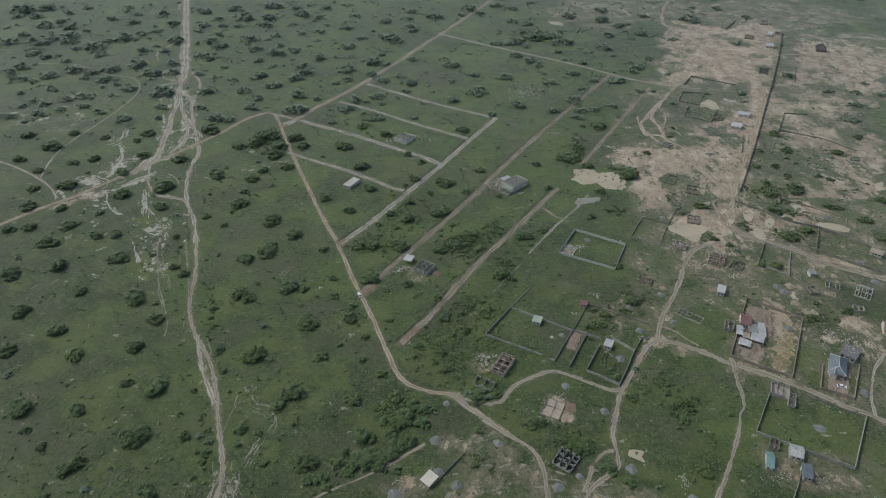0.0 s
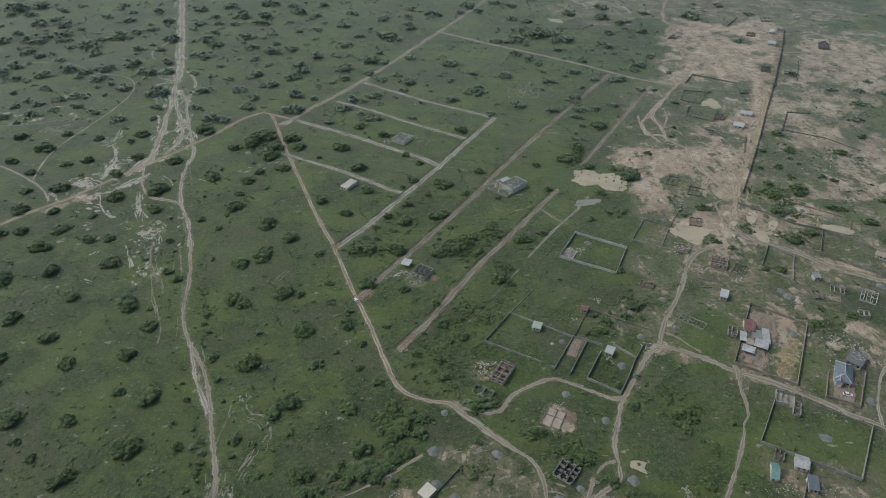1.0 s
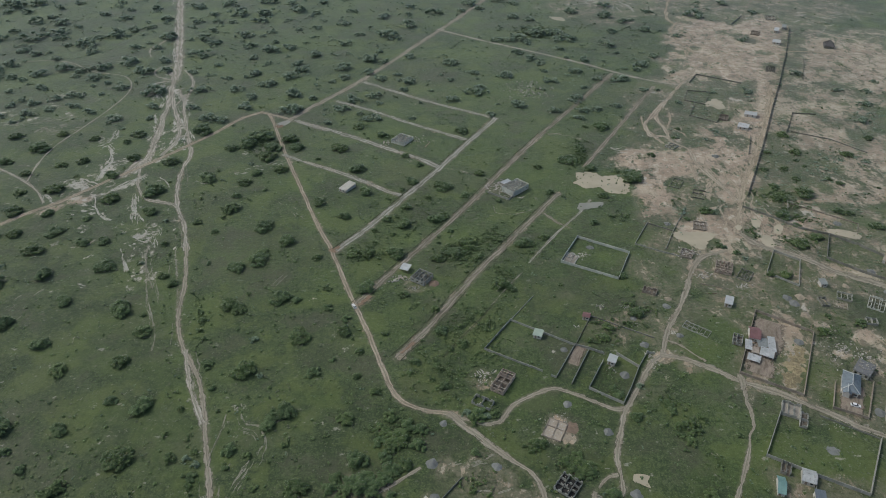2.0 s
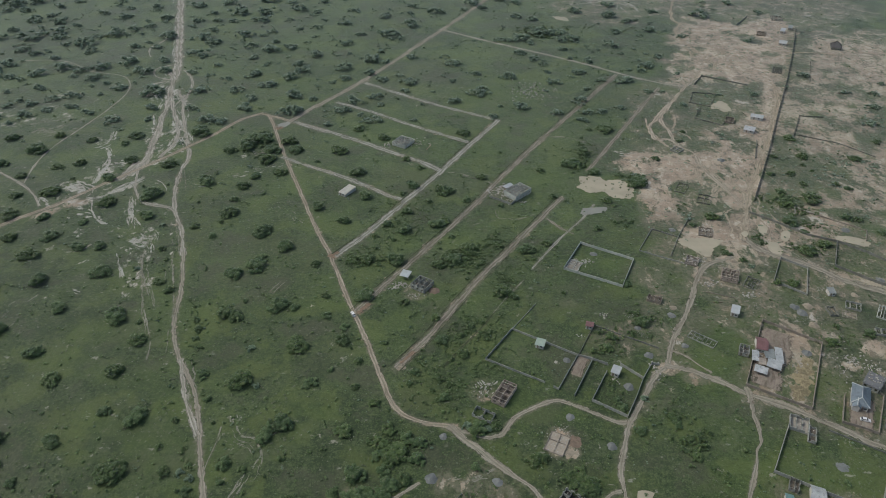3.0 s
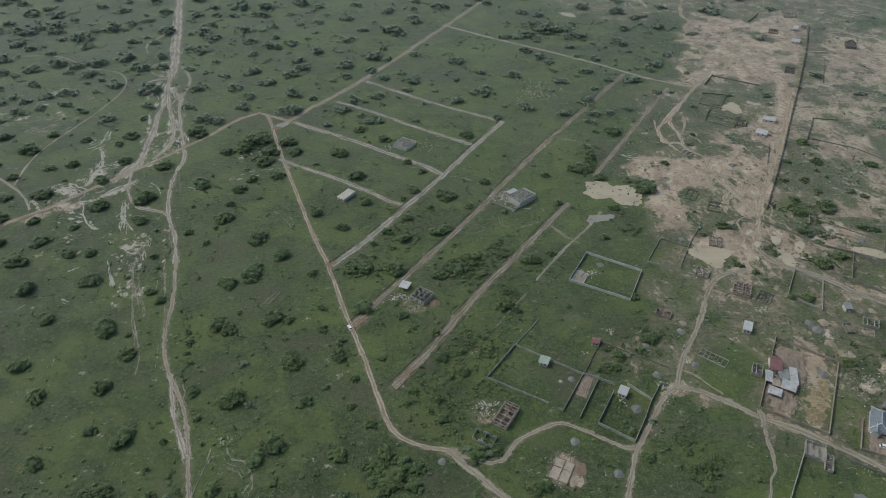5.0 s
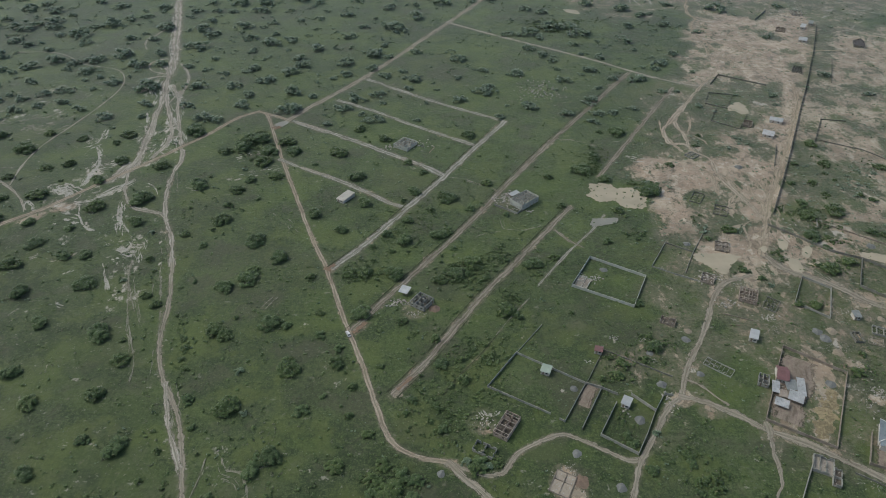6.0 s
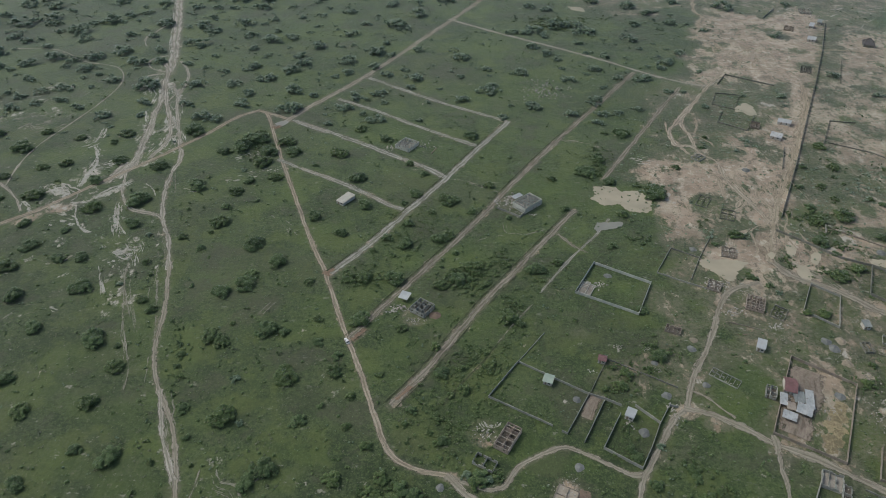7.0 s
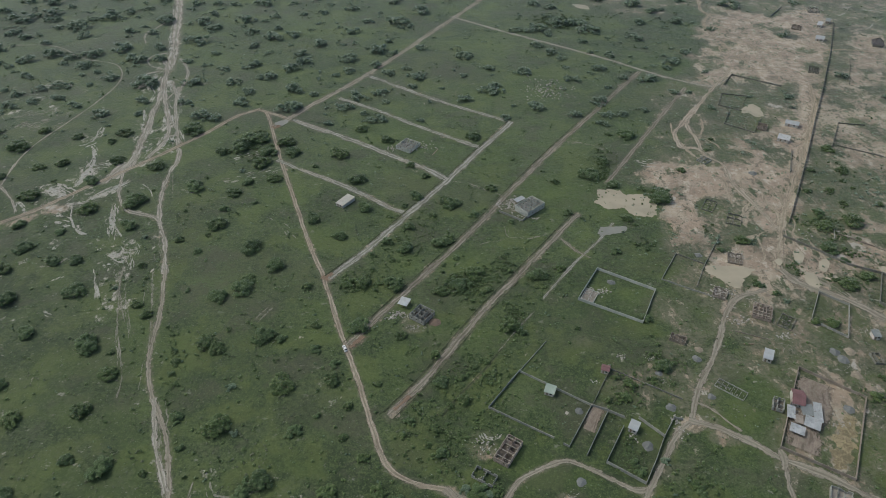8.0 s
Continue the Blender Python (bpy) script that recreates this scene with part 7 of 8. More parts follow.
gx = axis(-330, 330, 2.0, -760, 760, 4.0, -4600, 4600)
gy = axis(130, 560, 2.0, 60, 1120, 4.0, -3000, 4900)
mesh_x, mesh_y = np.meshgrid(gx, gy)
xy = np.stack([mesh_x.ravel(), mesh_y.ravel()], 1)
sand_mask = np.maximum.reduce([field(xy, SAND, 0.73), field(xy, SAND_MORE, 0.72), field(xy, SAND_SOFT, 0.66), field(xy, SAND_PATCHY, 0.33), 0.25 * near_tracks(xy, 2.0) ** 2])
sand_mask = np.maximum.reduce([sand_mask, field(xy, SETTLED, 0.36), field(xy, [(170, 248, 14.5, -5.1, 13.8, 25.8)], 0.52), field(xy, [(307.6, 604.2, 110.4, 0.5, 170.1,
    432.2), (405.3, 870.5, 140.7, -0.6, 29.7, 76.9)], 0.36), field(xy, [(209.2, 320.2, 46.8, 0.7, 24.9, 59.3)], 0.15), field(xy, [(186, 569.7, 35.9, 1.4, 28.8, 118.6)],
    0.2), field(xy, SAND_ROAD, 0.66), field(xy, [(326.0, 502.6, 27.5, 0.0, 57.0, 118.7), (396.5, 673.5, 45.9, -0.3, 36.3, 77.9), (301.6, 434.5, 20.7, 0.1, 17.0, 34.5)], 0.5)])
sand_mask = np.maximum(np.minimum(sand_mask, 0.24), sand_mask - np.maximum.reduce([field(xy, WEEDY, 0.3), field(xy, WEEDY_EAST, 0.22), field(xy, WEEDY_SOUTH, 0.34)]))
pale_mask = np.maximum.reduce([field(xy, PALE, 0.36), field(xy, PALE_MORE, 0.3), field(xy, PALE_STRONG, 0.47), field(xy, PALE_SMALL, 0.52), field(xy, PALE_WEST, 0.56), field(xy, PALE_SOLID, 0.6)])
GREEN_SOUTH = [(139.7, 259.1, 14.9, 0.2, 6.2, 19.5), (122.5, 209.4, 19.8, 0.2, 8.8, 28.0), (107.5, 193.7, 22.8, 0.3, 7.4, 25.6), (168.3, 189.5, 23.6, 0.3, 5.8, 12.7), (145.8, 201.8, 6.7, 0.1, 7.6, 19.7), (154.3, 188.4, 8.4, 0.1, 5.1, 12.0), (181.9, 184.5, 11.0, 0.1, 5.3, 10.5)]
green_south = field(xy, GREEN_SOUTH, 1.0)
sand_mask, pale_mask = sand_mask * (1 - 0.7 * green_south), pale_mask * (1 - 0.7 * green_south)
dry_mask, lush_haze_mask = field(xy, DRY, 0.34), np.maximum.reduce([field(xy, LUSH_AND_HAZE, 1.0), field(xy, FAR_GRASS_HAZE, 0.8), 0.35 * green_south])
nx, ny = len(gx), len(gy)
i, j = np.meshgrid(np.arange(nx - 1), np.arange(ny - 1))
k = (j * nx + i).ravel()
me = from_arrays("ground", np.column_stack([xy, np.zeros(len(xy))]), np.stack([k, k + 1, k + nx + 1, k + nx], 1), ground_mat)
soil = me.color_attributes.new("soil", "FLOAT_COLOR", "POINT")
soil.data.foreach_set("color", np.column_stack([sand_mask, pale_mask, dry_mask, lush_haze_mask]).astype(np.float32).ravel())
tagged(new("ground", me), "green savanna grass with dry patches and bare sand", "ground", kind="structure")

# ---- bushes and trees ----


def leaf_cloud(rng, clumps, leaves, leaf, core):
    """Leaf blades round many clumps, with a rough dense core in each. Returns vertices and triangles."""
    verts, tris = [], []
    t = (1 + 5 ** 0.5) / 2
    ico = np.array([(-1, t, 0), (1, t, 0), (-1, -t, 0), (1, -t, 0), (0, -1, t), (0, 1, t), (0, -1, -t), (0, 1, -t), (t, 0, -1), (t, 0, 1), (-t, 0, -1), (-t, 0, 1)]) / math.hypot(1, t)
    ico_f = np.array([(0, 11, 5), (0, 5, 1), (0, 1, 7), (0, 7, 10), (0, 10, 11), (1, 5, 9), (5, 11, 4), (11, 10, 2), (10, 7, 6), (7, 1, 8),
                      (3, 9, 4), (3, 4, 2), (3, 2, 6), (3, 6, 8), (3, 8, 9), (4, 9, 5), (2, 4, 11), (6, 2, 10), (8, 6, 7), (9, 8, 1)])
    if leaves <= 16:  # small or far plants: an eight-sided core
        ico = np.array([(1, 0, 0), (0, 1, 0), (-1, 0, 0), (0, -1, 0), (0, 0, 1), (0, 0, -1)])
        ico_f = np.array([(0, 1, 4), (1, 2, 4), (2, 3, 4), (3, 0, 4), (1, 0, 5), (2, 1, 5), (3, 2, 5), (0, 3, 5)])
    n = 0
    for c, r in clumps:
        if core:
            verts.append(ico * r * core * rng.uniform(0.75, 1.15, (len(ico), 1)) * (1, 1, 0.8) + c)
            tris.append(ico_f + n)
            n += len(ico)
        d = rng.normal(size=(leaves, 3))
        d /= np.linalg.norm(d, axis=1)[:, None]
        d[:, 2] = np.where(d[:, 2] < -0.35, -d[:, 2], d[:, 2])
        at = c + d * r * rng.uniform(0.72, 1.12, (leaves, 1)) * (1, 1, 0.85)
        face = d * 0.7 + rng.normal(size=(leaves, 3)) * 0.4 + (0, 0, 0.8)
        a = np.cross(face, rng.normal(size=(leaves, 3)))
        a /= np.linalg.norm(a, axis=1)[:, None] + 1e-6
        b = np.cross(a, face)
        b /= np.linalg.norm(b, axis=1)[:, None] + 1e-6
        s = leaf * rng.uniform(0.6, 1.4, (leaves, 1))
        quad = np.stack([at - a * s, at + b * s * 0.6, at + a * s, at - b * s * 0.6], 1).reshape(-1, 3)
        verts.append(quad)
        k = n + 4 * np.arange(leaves)[:, None]
        tris.append(np.concatenate([k + (0, 1, 2), k + (0, 2, 3)]))
        n += 4 * leaves
    return np.vstack(verts), np.vstack(tris)


def crown_clumps(rng, r, count):
    """Clump centres of a low, broken crown of radius r: a few lobes of uneven size, each a mound of small clumps, with gaps between them."""
    out = []
    lobes = []
    turn, long = rng.uniform(0, 6.28), rng.uniform(1.0, 1.35)
    for i in range(rng.integers(3, 6)):
        a = turn + 6.28 * i / 4 + rng.uniform(-0.6, 0.6)
        d = 0.0 if i == 0 else r * rng.uniform(0.28, 0.6)
        lobes.append((d * math.cos(a) * long, d * math.sin(a) / long, r * rng.uniform(0.38, 0.58) * (1.15 if i == 0 else 1.0)))
    weight = np.array([q for _, _, q in lobes])
    for i in range(count):
        x, y, q = lobes[i % len(lobes)] if i < len(lobes) else lobes[rng.choice(len(lobes), p=weight / weight.sum())]
        a, f = rng.uniform(0, 6.28), math.sqrt(rng.uniform(0, 1))
        c = q * rng.uniform(0.36, 0.54) * (1.15 - 0.4 * f)
        z = max(0.75 * c, q * (1.05 - 0.8 * f * f) * rng.uniform(0.7, 1.1))
        out.append((np.array((x + q * f * math.cos(a), y + q * f * math.sin(a), z)), c))
    return out


def bush(seed, r, count, leaves, leaf, material, label):
    """A thicket tree: short forked trunk and a crown of leaf clumps, at the origin."""
    rng = np.random.default_rng(seed)
    ob = new("bush")
    tagged(ob, label, "bush", "scattered savanna bushes")
    clumps = crown_clumps(rng, r, count)
    verts, tris = leaf_cloud(rng, clumps, leaves, leaf, 0.6)
    verts[:, 2] = np.maximum(verts[:, 2], 0.02)
    crown = new("crown", from_arrays("crown", verts, tris, material))
    crown.parent = ob
    bm = bmesh.new()

    def limb(p, q, r0, r1):
        d = q - p
        m = Matrix.Translation((p + q) / 2) @ d.to_track_quat("Z", "Y").to_matrix().to_4x4()
        bmesh.ops.create_cone(bm, cap_ends=True, segments=7, radius1=r0, radius2=r1, depth=d.length, matrix=m)
    fork = Vector((0, 0, 0.2 * r))
    limb(Vector((0, 0, -0.05)), fork, 0.075 * r, 0.055 * r)
    for c, q in clumps[:6]:
        limb(fork - Vector((0, 0, 0.03 * r)), Vector(c), 0.04 * r, 0.012 * r)
    trunk = part("trunk", bm, bark, ob, "short forked trunk")
    return ob


WEST_a = [(-383.1, 507.9, 5.1), (-351.5, 488.5, 6.9), (-366.8, 464.6, 4.8), (-339.7, 446.6, 4.6), (-344, 516.2, 4.6), (-311.4, 506, 4), (-302.6, 464.5, 4.3), (-318.8,
    458.6, 4.2), (-303, 422.3, 6.3), (-327.4, 417.1, 4.4), (-317.1, 388.8, 5.9), (-301.3, 362.1, 4.8), (-275, 364.1, 4.8), (-291.7, 385.4, 4.2), (-277.6, 342.1, 5.8),
    (-316, 357.8, 4), (-275.4, 514.2, 5.6), (-281.1, 499.4, 3.5), (-263.9, 471.2, 4.3), (-270.9, 442.6, 5.1), (-255, 405.1, 5.6), (-260.4, 380.5, 3.3), (-251.7, 351.2,
    4.7), (-235.4, 351.4, 4.3), (-226, 418.2, 7.1), (-217.5, 388.5, 5.5), (-230.7, 462.7, 5.2), (-193.4, 438.2, 6.9), (-223.5, 521.5, 7.7), (-180.4, 376.2, 3.3)]
WEST_b = [(-188, 407, 2.2), (-193.5, 349, 2.7), (-186.8, 338.1, 1.9), (-165, 365.2, 2.8), (-297.2, 441.9, 2.3), (-219.7, 432.3, 1.8), (-203.6, 377.4, 2.1), (-285.3,
    307.5, 5.5), (-257.4, 313.3, 5.5), (-231.5, 289.4, 4.9), (-222, 324.6, 5.2), (-197.1, 284, 6.2), (-258.5, 271.7, 5.1), (-175, 263.8, 4), (-181, 278.8, 2), (-177.6,
    241.6, 4.7), (-229.6, 252.4, 4.5), (-210.3, 234.4, 4.3), (-247.7, 237.4, 4.4), (-290.4, 325.2, 2.2), (-182.3, 315, 2.9), (-173.4, 307.3, 3.6), (-145.2, 273.3, 2.4),
    (-144, 266, 2), (-131.7, 239.5, 3.1), (-152.8, 292.5, 1.7), (-158.2, 298.3, 1.4), (-158.2, 328.2, 1.9), (-163.9, 322.2, 1.5), (-201.5, 328.4, 1.9)]
WEST_c = [(-216.9, 196, 5.7), (-209.2, 183.5, 2.7), (-196.4, 173.6, 2.7), (-190.7, 196.8, 4.2), (-155.1, 179.1, 5.4), (-155, 208.6, 5.2), (-172.8, 214.3, 3.2), (-137.8,
    193.7, 2), (-131.2, 180.3, 2.7), (-174.4, 165.4, 3.9), (-177.4, 160.8, 3.8), (-138.7, 150.6, 4.5), (-118, 170.7, 2.6), (-120.9, 184.1, 1.9), (-125.8, 191, 1.7),
    (-141.2, 220.5, 1.5), (-184.2, 153.1, 1.3), (-164.8, 151.3, 2.2), (-135.8, 209, 2.3), (-119, 157.6, 1.5), (-237.7, 220, 2.1), (-181.8, 146.8, 3)]
WEST = WEST_a + WEST_b + WEST_c
MIDDLE_a = [(-170.1, 506.4, 9.1), (-175.4, 497, 7.5), (-187.7, 486.3, 4.4), (-153.7, 487.5, 5.9), (-152.6, 471.6, 5.8), (-138.7, 450.5, 4.6), (-160.9, 428.7, 4.9),
    (-155.6, 443.5, 4.1), (-164.4, 460.1, 2.3), (-162.3, 393.4, 5.9), (-162.9, 410.7, 3.5), (-163.5, 381, 2.1), (-131.9, 370.3, 5.3), (-133, 365.9, 4.4), (-112, 351.2,
    4.7), (-124.6, 338, 4.2), (-143.4, 419.6, 2.2), (-139.6, 502.7, 7), (-131.9, 487.8, 5.4), (-97.6, 486.3, 6.4), (-78.7, 448.5, 6), (-66, 414.3, 5.2), (-98.4, 399.8,
    4.7), (-77.1, 382.5, 4.1), (-112, 468.7, 2.4), (-34.5, 432.2, 4.9), (-40.4, 419.2, 2.6), (-63.5, 510.5, 4.5), (-41.3, 473.1, 3.3), (-28.9, 457.8, 3.3)]
MIDDLE_b = [(-85.6, 528.5, 4.7), (-12.2, 424.8, 4.9), (-34.7, 394.4, 3.8), (-35.4, 370.2, 4.9), (-15.5, 377.5, 4.9), (-48.1, 378.8, 3.7), (-55, 364.6, 2.8), (-56.3,
    338.8, 4.6), (-37.2, 336.4, 5.7), (-65.7, 338.1, 3.8), (-20.5, 407.9, 2.6), (-53.7, 350.8, 2.3), (-42.8, 361.3, 2.4), (-137.8, 323, 4.5), (-126.9, 331.9, 5.3),
    (-131.9, 287.3, 5.2), (-127.2, 282.4, 4.5), (-104, 294.1, 4.9), (-94.9, 291.4, 3.1), (-74.9, 284.8, 3.1), (-89.6, 333.2, 3.4), (-120.2, 309.9, 1.4), (-124.4, 297.8,
    2.1), (-87.4, 261.2, 5.6), (-111.4, 258.4, 2.3), (-111.3, 233.7, 5.5), (-74.8, 233.9, 3.7), (-62, 264.9, 3.6), (-52.1, 248.8, 2.5), (-51.7, 231.2, 2.4)]
MIDDLE_c = [(-65.6, 243.3, 1.9), (-102.9, 279.1, 1.4), (-85.2, 284.4, 1.4), (-93.9, 276.3, 1.7), (-42.9, 289.7, 1.4), (-39.1, 263.4, 2), (-77.7, 303.1, 2.5), (-102,
    231.5, 1.8), (-104.6, 185.1, 3.5), (-90, 198.8, 4.2), (-83.3, 207.9, 4.6), (-52.8, 204.5, 4), (-70.7, 163.9, 4.6), (-62, 157.1, 3.3), (-45.8, 180, 4), (-89.1, 165,
    1.8), (-96, 182.3, 2.2), (-35.2, 197.5, 3.4), (-26.6, 193.2, 5), (-29.4, 175.2, 4), (-44.1, 166.6, 5.7), (-36.4, 165.5, 4.6), (-40.6, 220.5, 2.6), (-124, 223, 2.1),
    (-116.9, 208.6, 1.7), (-85.8, 178.8, 1.3), (-79.6, 188.3, 1.9), (-61.2, 193.1, 1.4), (-103.7, 175.9, 1.9), (-104.7, 217.4, 1.2)]
MIDDLE_d = [(-86.3, 148.1, 2.2), (-33.6, 161.6, 1.8), (-52.5, 170.7, 3.1), (-54.3, 301.5, 4.6), (-10.8, 332, 4.5), (-31.2, 297.1, 2.8), (-23.8, 287, 1.4), (-11.8, 283.1,
    3.1), (-8.2, 264.8, 3.6), (3.1, 255.4, 3.2), (-17.7, 257.3, 1.6), (-56.5, 259, 1.3), (-63.4, 275.4, 3), (-30.4, 188.4, 4.1), (-22.8, 199.1, 3.9), (-18.2, 188.7, 3.6),
    (-32.6, 182, 3.2), (-23.1, 178.7, 3.5), (-17.1, 197.7, 3.1), (-31.6, 205.1, 2.9), (-36, 190.6, 3), (-17.4, 247, 1.7), (-12.3, 229.5, 1.8), (-3.2, 233.8, 1.7), (2.7,
    225.4, 1.6), (-15.1, 221.4, 1.5), (-22.5, 223.4, 1.5), (-0.3, 217.4, 1.5), (-6.4, 247, 1.7), (-54.5, 166, 3.4)]
MIDDLE_e = [(-48.8, 161.7, 2.8), (-39.5, 170.8, 3.1), (-31.6, 169.2, 3.4), (-57.6, 153, 2.7), (-67, 157.1, 3.3), (-28.5, 161.9, 2.5), (-148.7, 281.4, 2), (-139.8, 258.6,
    2), (-138.9, 247.1, 1.6), (-123.3, 180.6, 2.2), (-118, 177.3, 2.1), (-117.9, 166.3, 2.1), (-114.8, 162, 1.5), (-122.2, 171.2, 1.6)]
MIDDLE = MIDDLE_a + MIDDLE_b + MIDDLE_c + MIDDLE_d + MIDDLE_e
EAST_a = [(-7.8, 423, 4.9), (-7.5, 382.8, 3.3), (19.2, 444.7, 4.1), (7.3, 411.1, 3.5), (65.3, 453.4, 3.7), (31.3, 403.3, 2.6), (6.6, 517.8, 4.6), (8.2, 347.6, 5.8),
    (-1.4, 338.2, 5), (46.7, 350.1, 5.1), (59.1, 356.9, 2.7), (91.8, 463.6, 6.1), (102.1, 485.2, 5.3), (128.4, 524.5, 5.6), (105.9, 450.6, 4.1), (69.9, 415.3, 3), (95.1,
    374.5, 3.2), (135.9, 433.5, 6.7), (107.6, 410, 3.9), (112.8, 403.2, 2.1), (159, 473.1, 3.3), (35, 484.4, 1.9), (-3.3, 364.7, 2.4), (113.6, 526.1, 2.6), (28.6, 306.6,
    5.4), (33.6, 302.3, 3.2), (102.9, 315.7, 3.3), (103.7, 279.6, 4), (84.9, 267.6, 3), (64, 306.2, 1.8)]
EAST_b = [(79.4, 273.1, 2.3), (105, 209.3, 2.6), (112.8, 201.9, 2.5), (104, 194.8, 2.2), (108.4, 191.2, 2.5), (109.9, 162.1, 3.3), (87.1, 205.3, 2.8), (104.6, 213.1,
    2.6), (57.2, 177.1, 4), (49.7, 179.3, 2.7), (36.1, 189, 3.3), (114.6, 184.9, 1.6), (132.7, 195, 1.9), (93.1, 225.3, 2.1), (74.9, 156.3, 3), (67.6, 163.5, 3.3), (80.2,
    259.9, 3.6), (79.3, 222.9, 2.7), (81.5, 218.9, 2.6), (169.9, 178.4, 1.8), (11, 206.6, 3.7), (-21.8, 241.9, 2.8), (-6.2, 224.7, 3), (-9.4, 237.5, 2.8), (-24.5, 233.5,
    2.1), (-3.3, 251.3, 2.2), (8.9, 184.2, 2.4), (7, 165.3, 2.1), (14.5, 162.4, 1.8), (203.3, 264.8, 3.3)]
EAST_c = [(226.2, 272.4, 3), (211, 278, 2.3), (203.1, 316.3, 3.6), (194.6, 316.8, 2.9), (184.3, 333, 2.2), (278.6, 509.8, 4.5), (253.8, 476.2, 2.4), (274.9, 477, 4.3),
    (270.7, 462.8, 2.3), (240.8, 448.4, 3.2), (255.9, 450.2, 3.2), (273.6, 453.4, 1.8), (259.4, 433.8, 2.7), (237.1, 421.9, 3.9), (235.4, 407.4, 5.6), (255.5, 410.6,
    6.5), (314.8, 472.5, 4.3), (347.9, 501.1, 3.4), (283.4, 433.5, 2.7), (288.9, 426.7, 3.1), (292.1, 410.6, 1.7), (268.8, 388.4, 3.7), (275.7, 385.6, 2.5), (227.9,
    383.3, 5.3), (233, 370.4, 2.8), (239.8, 355, 3.9), (287.1, 369, 4), (311.3, 396.1, 3.8), (286, 344.8, 3.4), (173.7, 346, 2.7)]
EAST_d = [(180.9, 339.3, 2.6), (160.3, 378.6, 2.4), (186.2, 504.1, 2.5), (193.4, 521.4, 2.5), (177.3, 388.7, 4.1), (225, 347.5, 4.6), (9.5, 203.1, 3.4), (14.4, 205.5,
    2.3), (5.3, 207.3, 2.3), (52.9, 174.2, 3.2), (59.4, 174.4, 2.9), (55.5, 182.5, 2.7), (40.3, 189.3, 2.5), (34.5, 186.1, 2.2), (110.9, 209.7, 1.7), (116.9, 205.9, 1.8),
    (101.6, 217.5, 1.6), (115.6, 196.9, 1.7), (100, 200.5, 1.5), (105.8, 186.6, 1.5), (96.8, 209.8, 1.4)]
EAST = EAST_a + EAST_b + EAST_c + EAST_d
FAR_WEST_a = [(-608.2, 912.3, 13.9), (-579.5, 924.5, 9), (-571.6, 885.7, 7.1), (-599.4, 886.5, 7.1), (-537.1, 902.7, 6.4), (-525.8, 864.4, 7.7), (-539.6, 840.2, 9.8),
    (-496.5, 835.5, 9), (-519.2, 923.6, 5.7), (-473.3, 819.1, 4.4), (-460.5, 871.9, 7), (-460, 926.4, 4.9), (-436.9, 894.7, 4.7), (-425.5, 855.4, 6.8), (-485.6, 795.8,
    10.9), (-505.1, 774.2, 10.6), (-549, 773.4, 9.2), (-542.1, 801.8, 5.8), (-494.4, 733, 7.4), (-474.1, 719, 6), (-452.5, 749.6, 5.5), (-471.4, 775.2, 7), (-432.6,
    752.5, 9.7), (-427.5, 777.9, 4.9), (-411.1, 782.9, 10.7), (-397.8, 804.8, 7.2), (-379.8, 815.3, 5.1), (-379.1, 788.1, 3.5), (-369.2, 740.5, 6.1), (-414.6, 726.4,
    6.7)]
FAR_WEST_b = [(-358.4, 757.2, 3.4), (-343, 738.1, 4.7), (-344.1, 771.6, 9.8), (-483.3, 688.1, 7.7), (-490, 671.5, 6.9), (-441.5, 656.7, 8.1), (-463.4, 650.8, 5.5), (-478,
    656.9, 4.9), (-443.9, 704.2, 5.2), (-417.9, 671.6, 8.2), (-398.5, 666.4, 5.6), (-379.3, 676.1, 8.2), (-358, 690, 8.4), (-326.6, 664.6, 9.4), (-320.2, 697, 5.8),
    (-306.4, 663.8, 6.2), (-398.5, 652.3, 3.7), (-375, 647.4, 6.7), (-355.9, 634.3, 4.2), (-334.8, 620.3, 7.1), (-416.6, 621.1, 5.3), (-389.7, 593.8, 5.1), (-444.9, 611,
    4.1), (-419.3, 590, 4), (-424.2, 578.7, 5), (-405, 582.6, 5.1), (-399.3, 558.6, 6.6), (-381.9, 566.5, 4.4), (-372.8, 600.7, 6.3), (-363.4, 576.4, 5)]
FAR_WEST_c = [(-349.4, 605.1, 2.9), (-297.1, 606.5, 9.9), (-287.1, 573.2, 5.5), (-278.9, 547.4, 3.7), (-312.5, 545.7, 6.4), (-340.4, 559.9, 4.9), (-424.8, 550.5, 5.9),
    (-402.9, 540.8, 3.2), (-253.2, 612, 7.6), (-247, 573.3, 5), (-222.6, 547.1, 6.4), (-239.6, 565.9, 2.2), (-314.4, 869.3, 6.1), (-327, 836.7, 6), (-302.7, 771.9, 9.1),
    (-297.3, 799, 6.5), (-285, 714.6, 8.6), (-256.9, 683.2, 4.4), (-278.6, 662.6, 4.3), (-349, 908.5, 10.4), (-301.4, 837.4, 5.2), (-284.3, 755, 6.2), (-371.3, 847.4,
    7.6), (-400.7, 897.1, 7.1)]
FAR_WEST = FAR_WEST_a + FAR_WEST_b + FAR_WEST_c
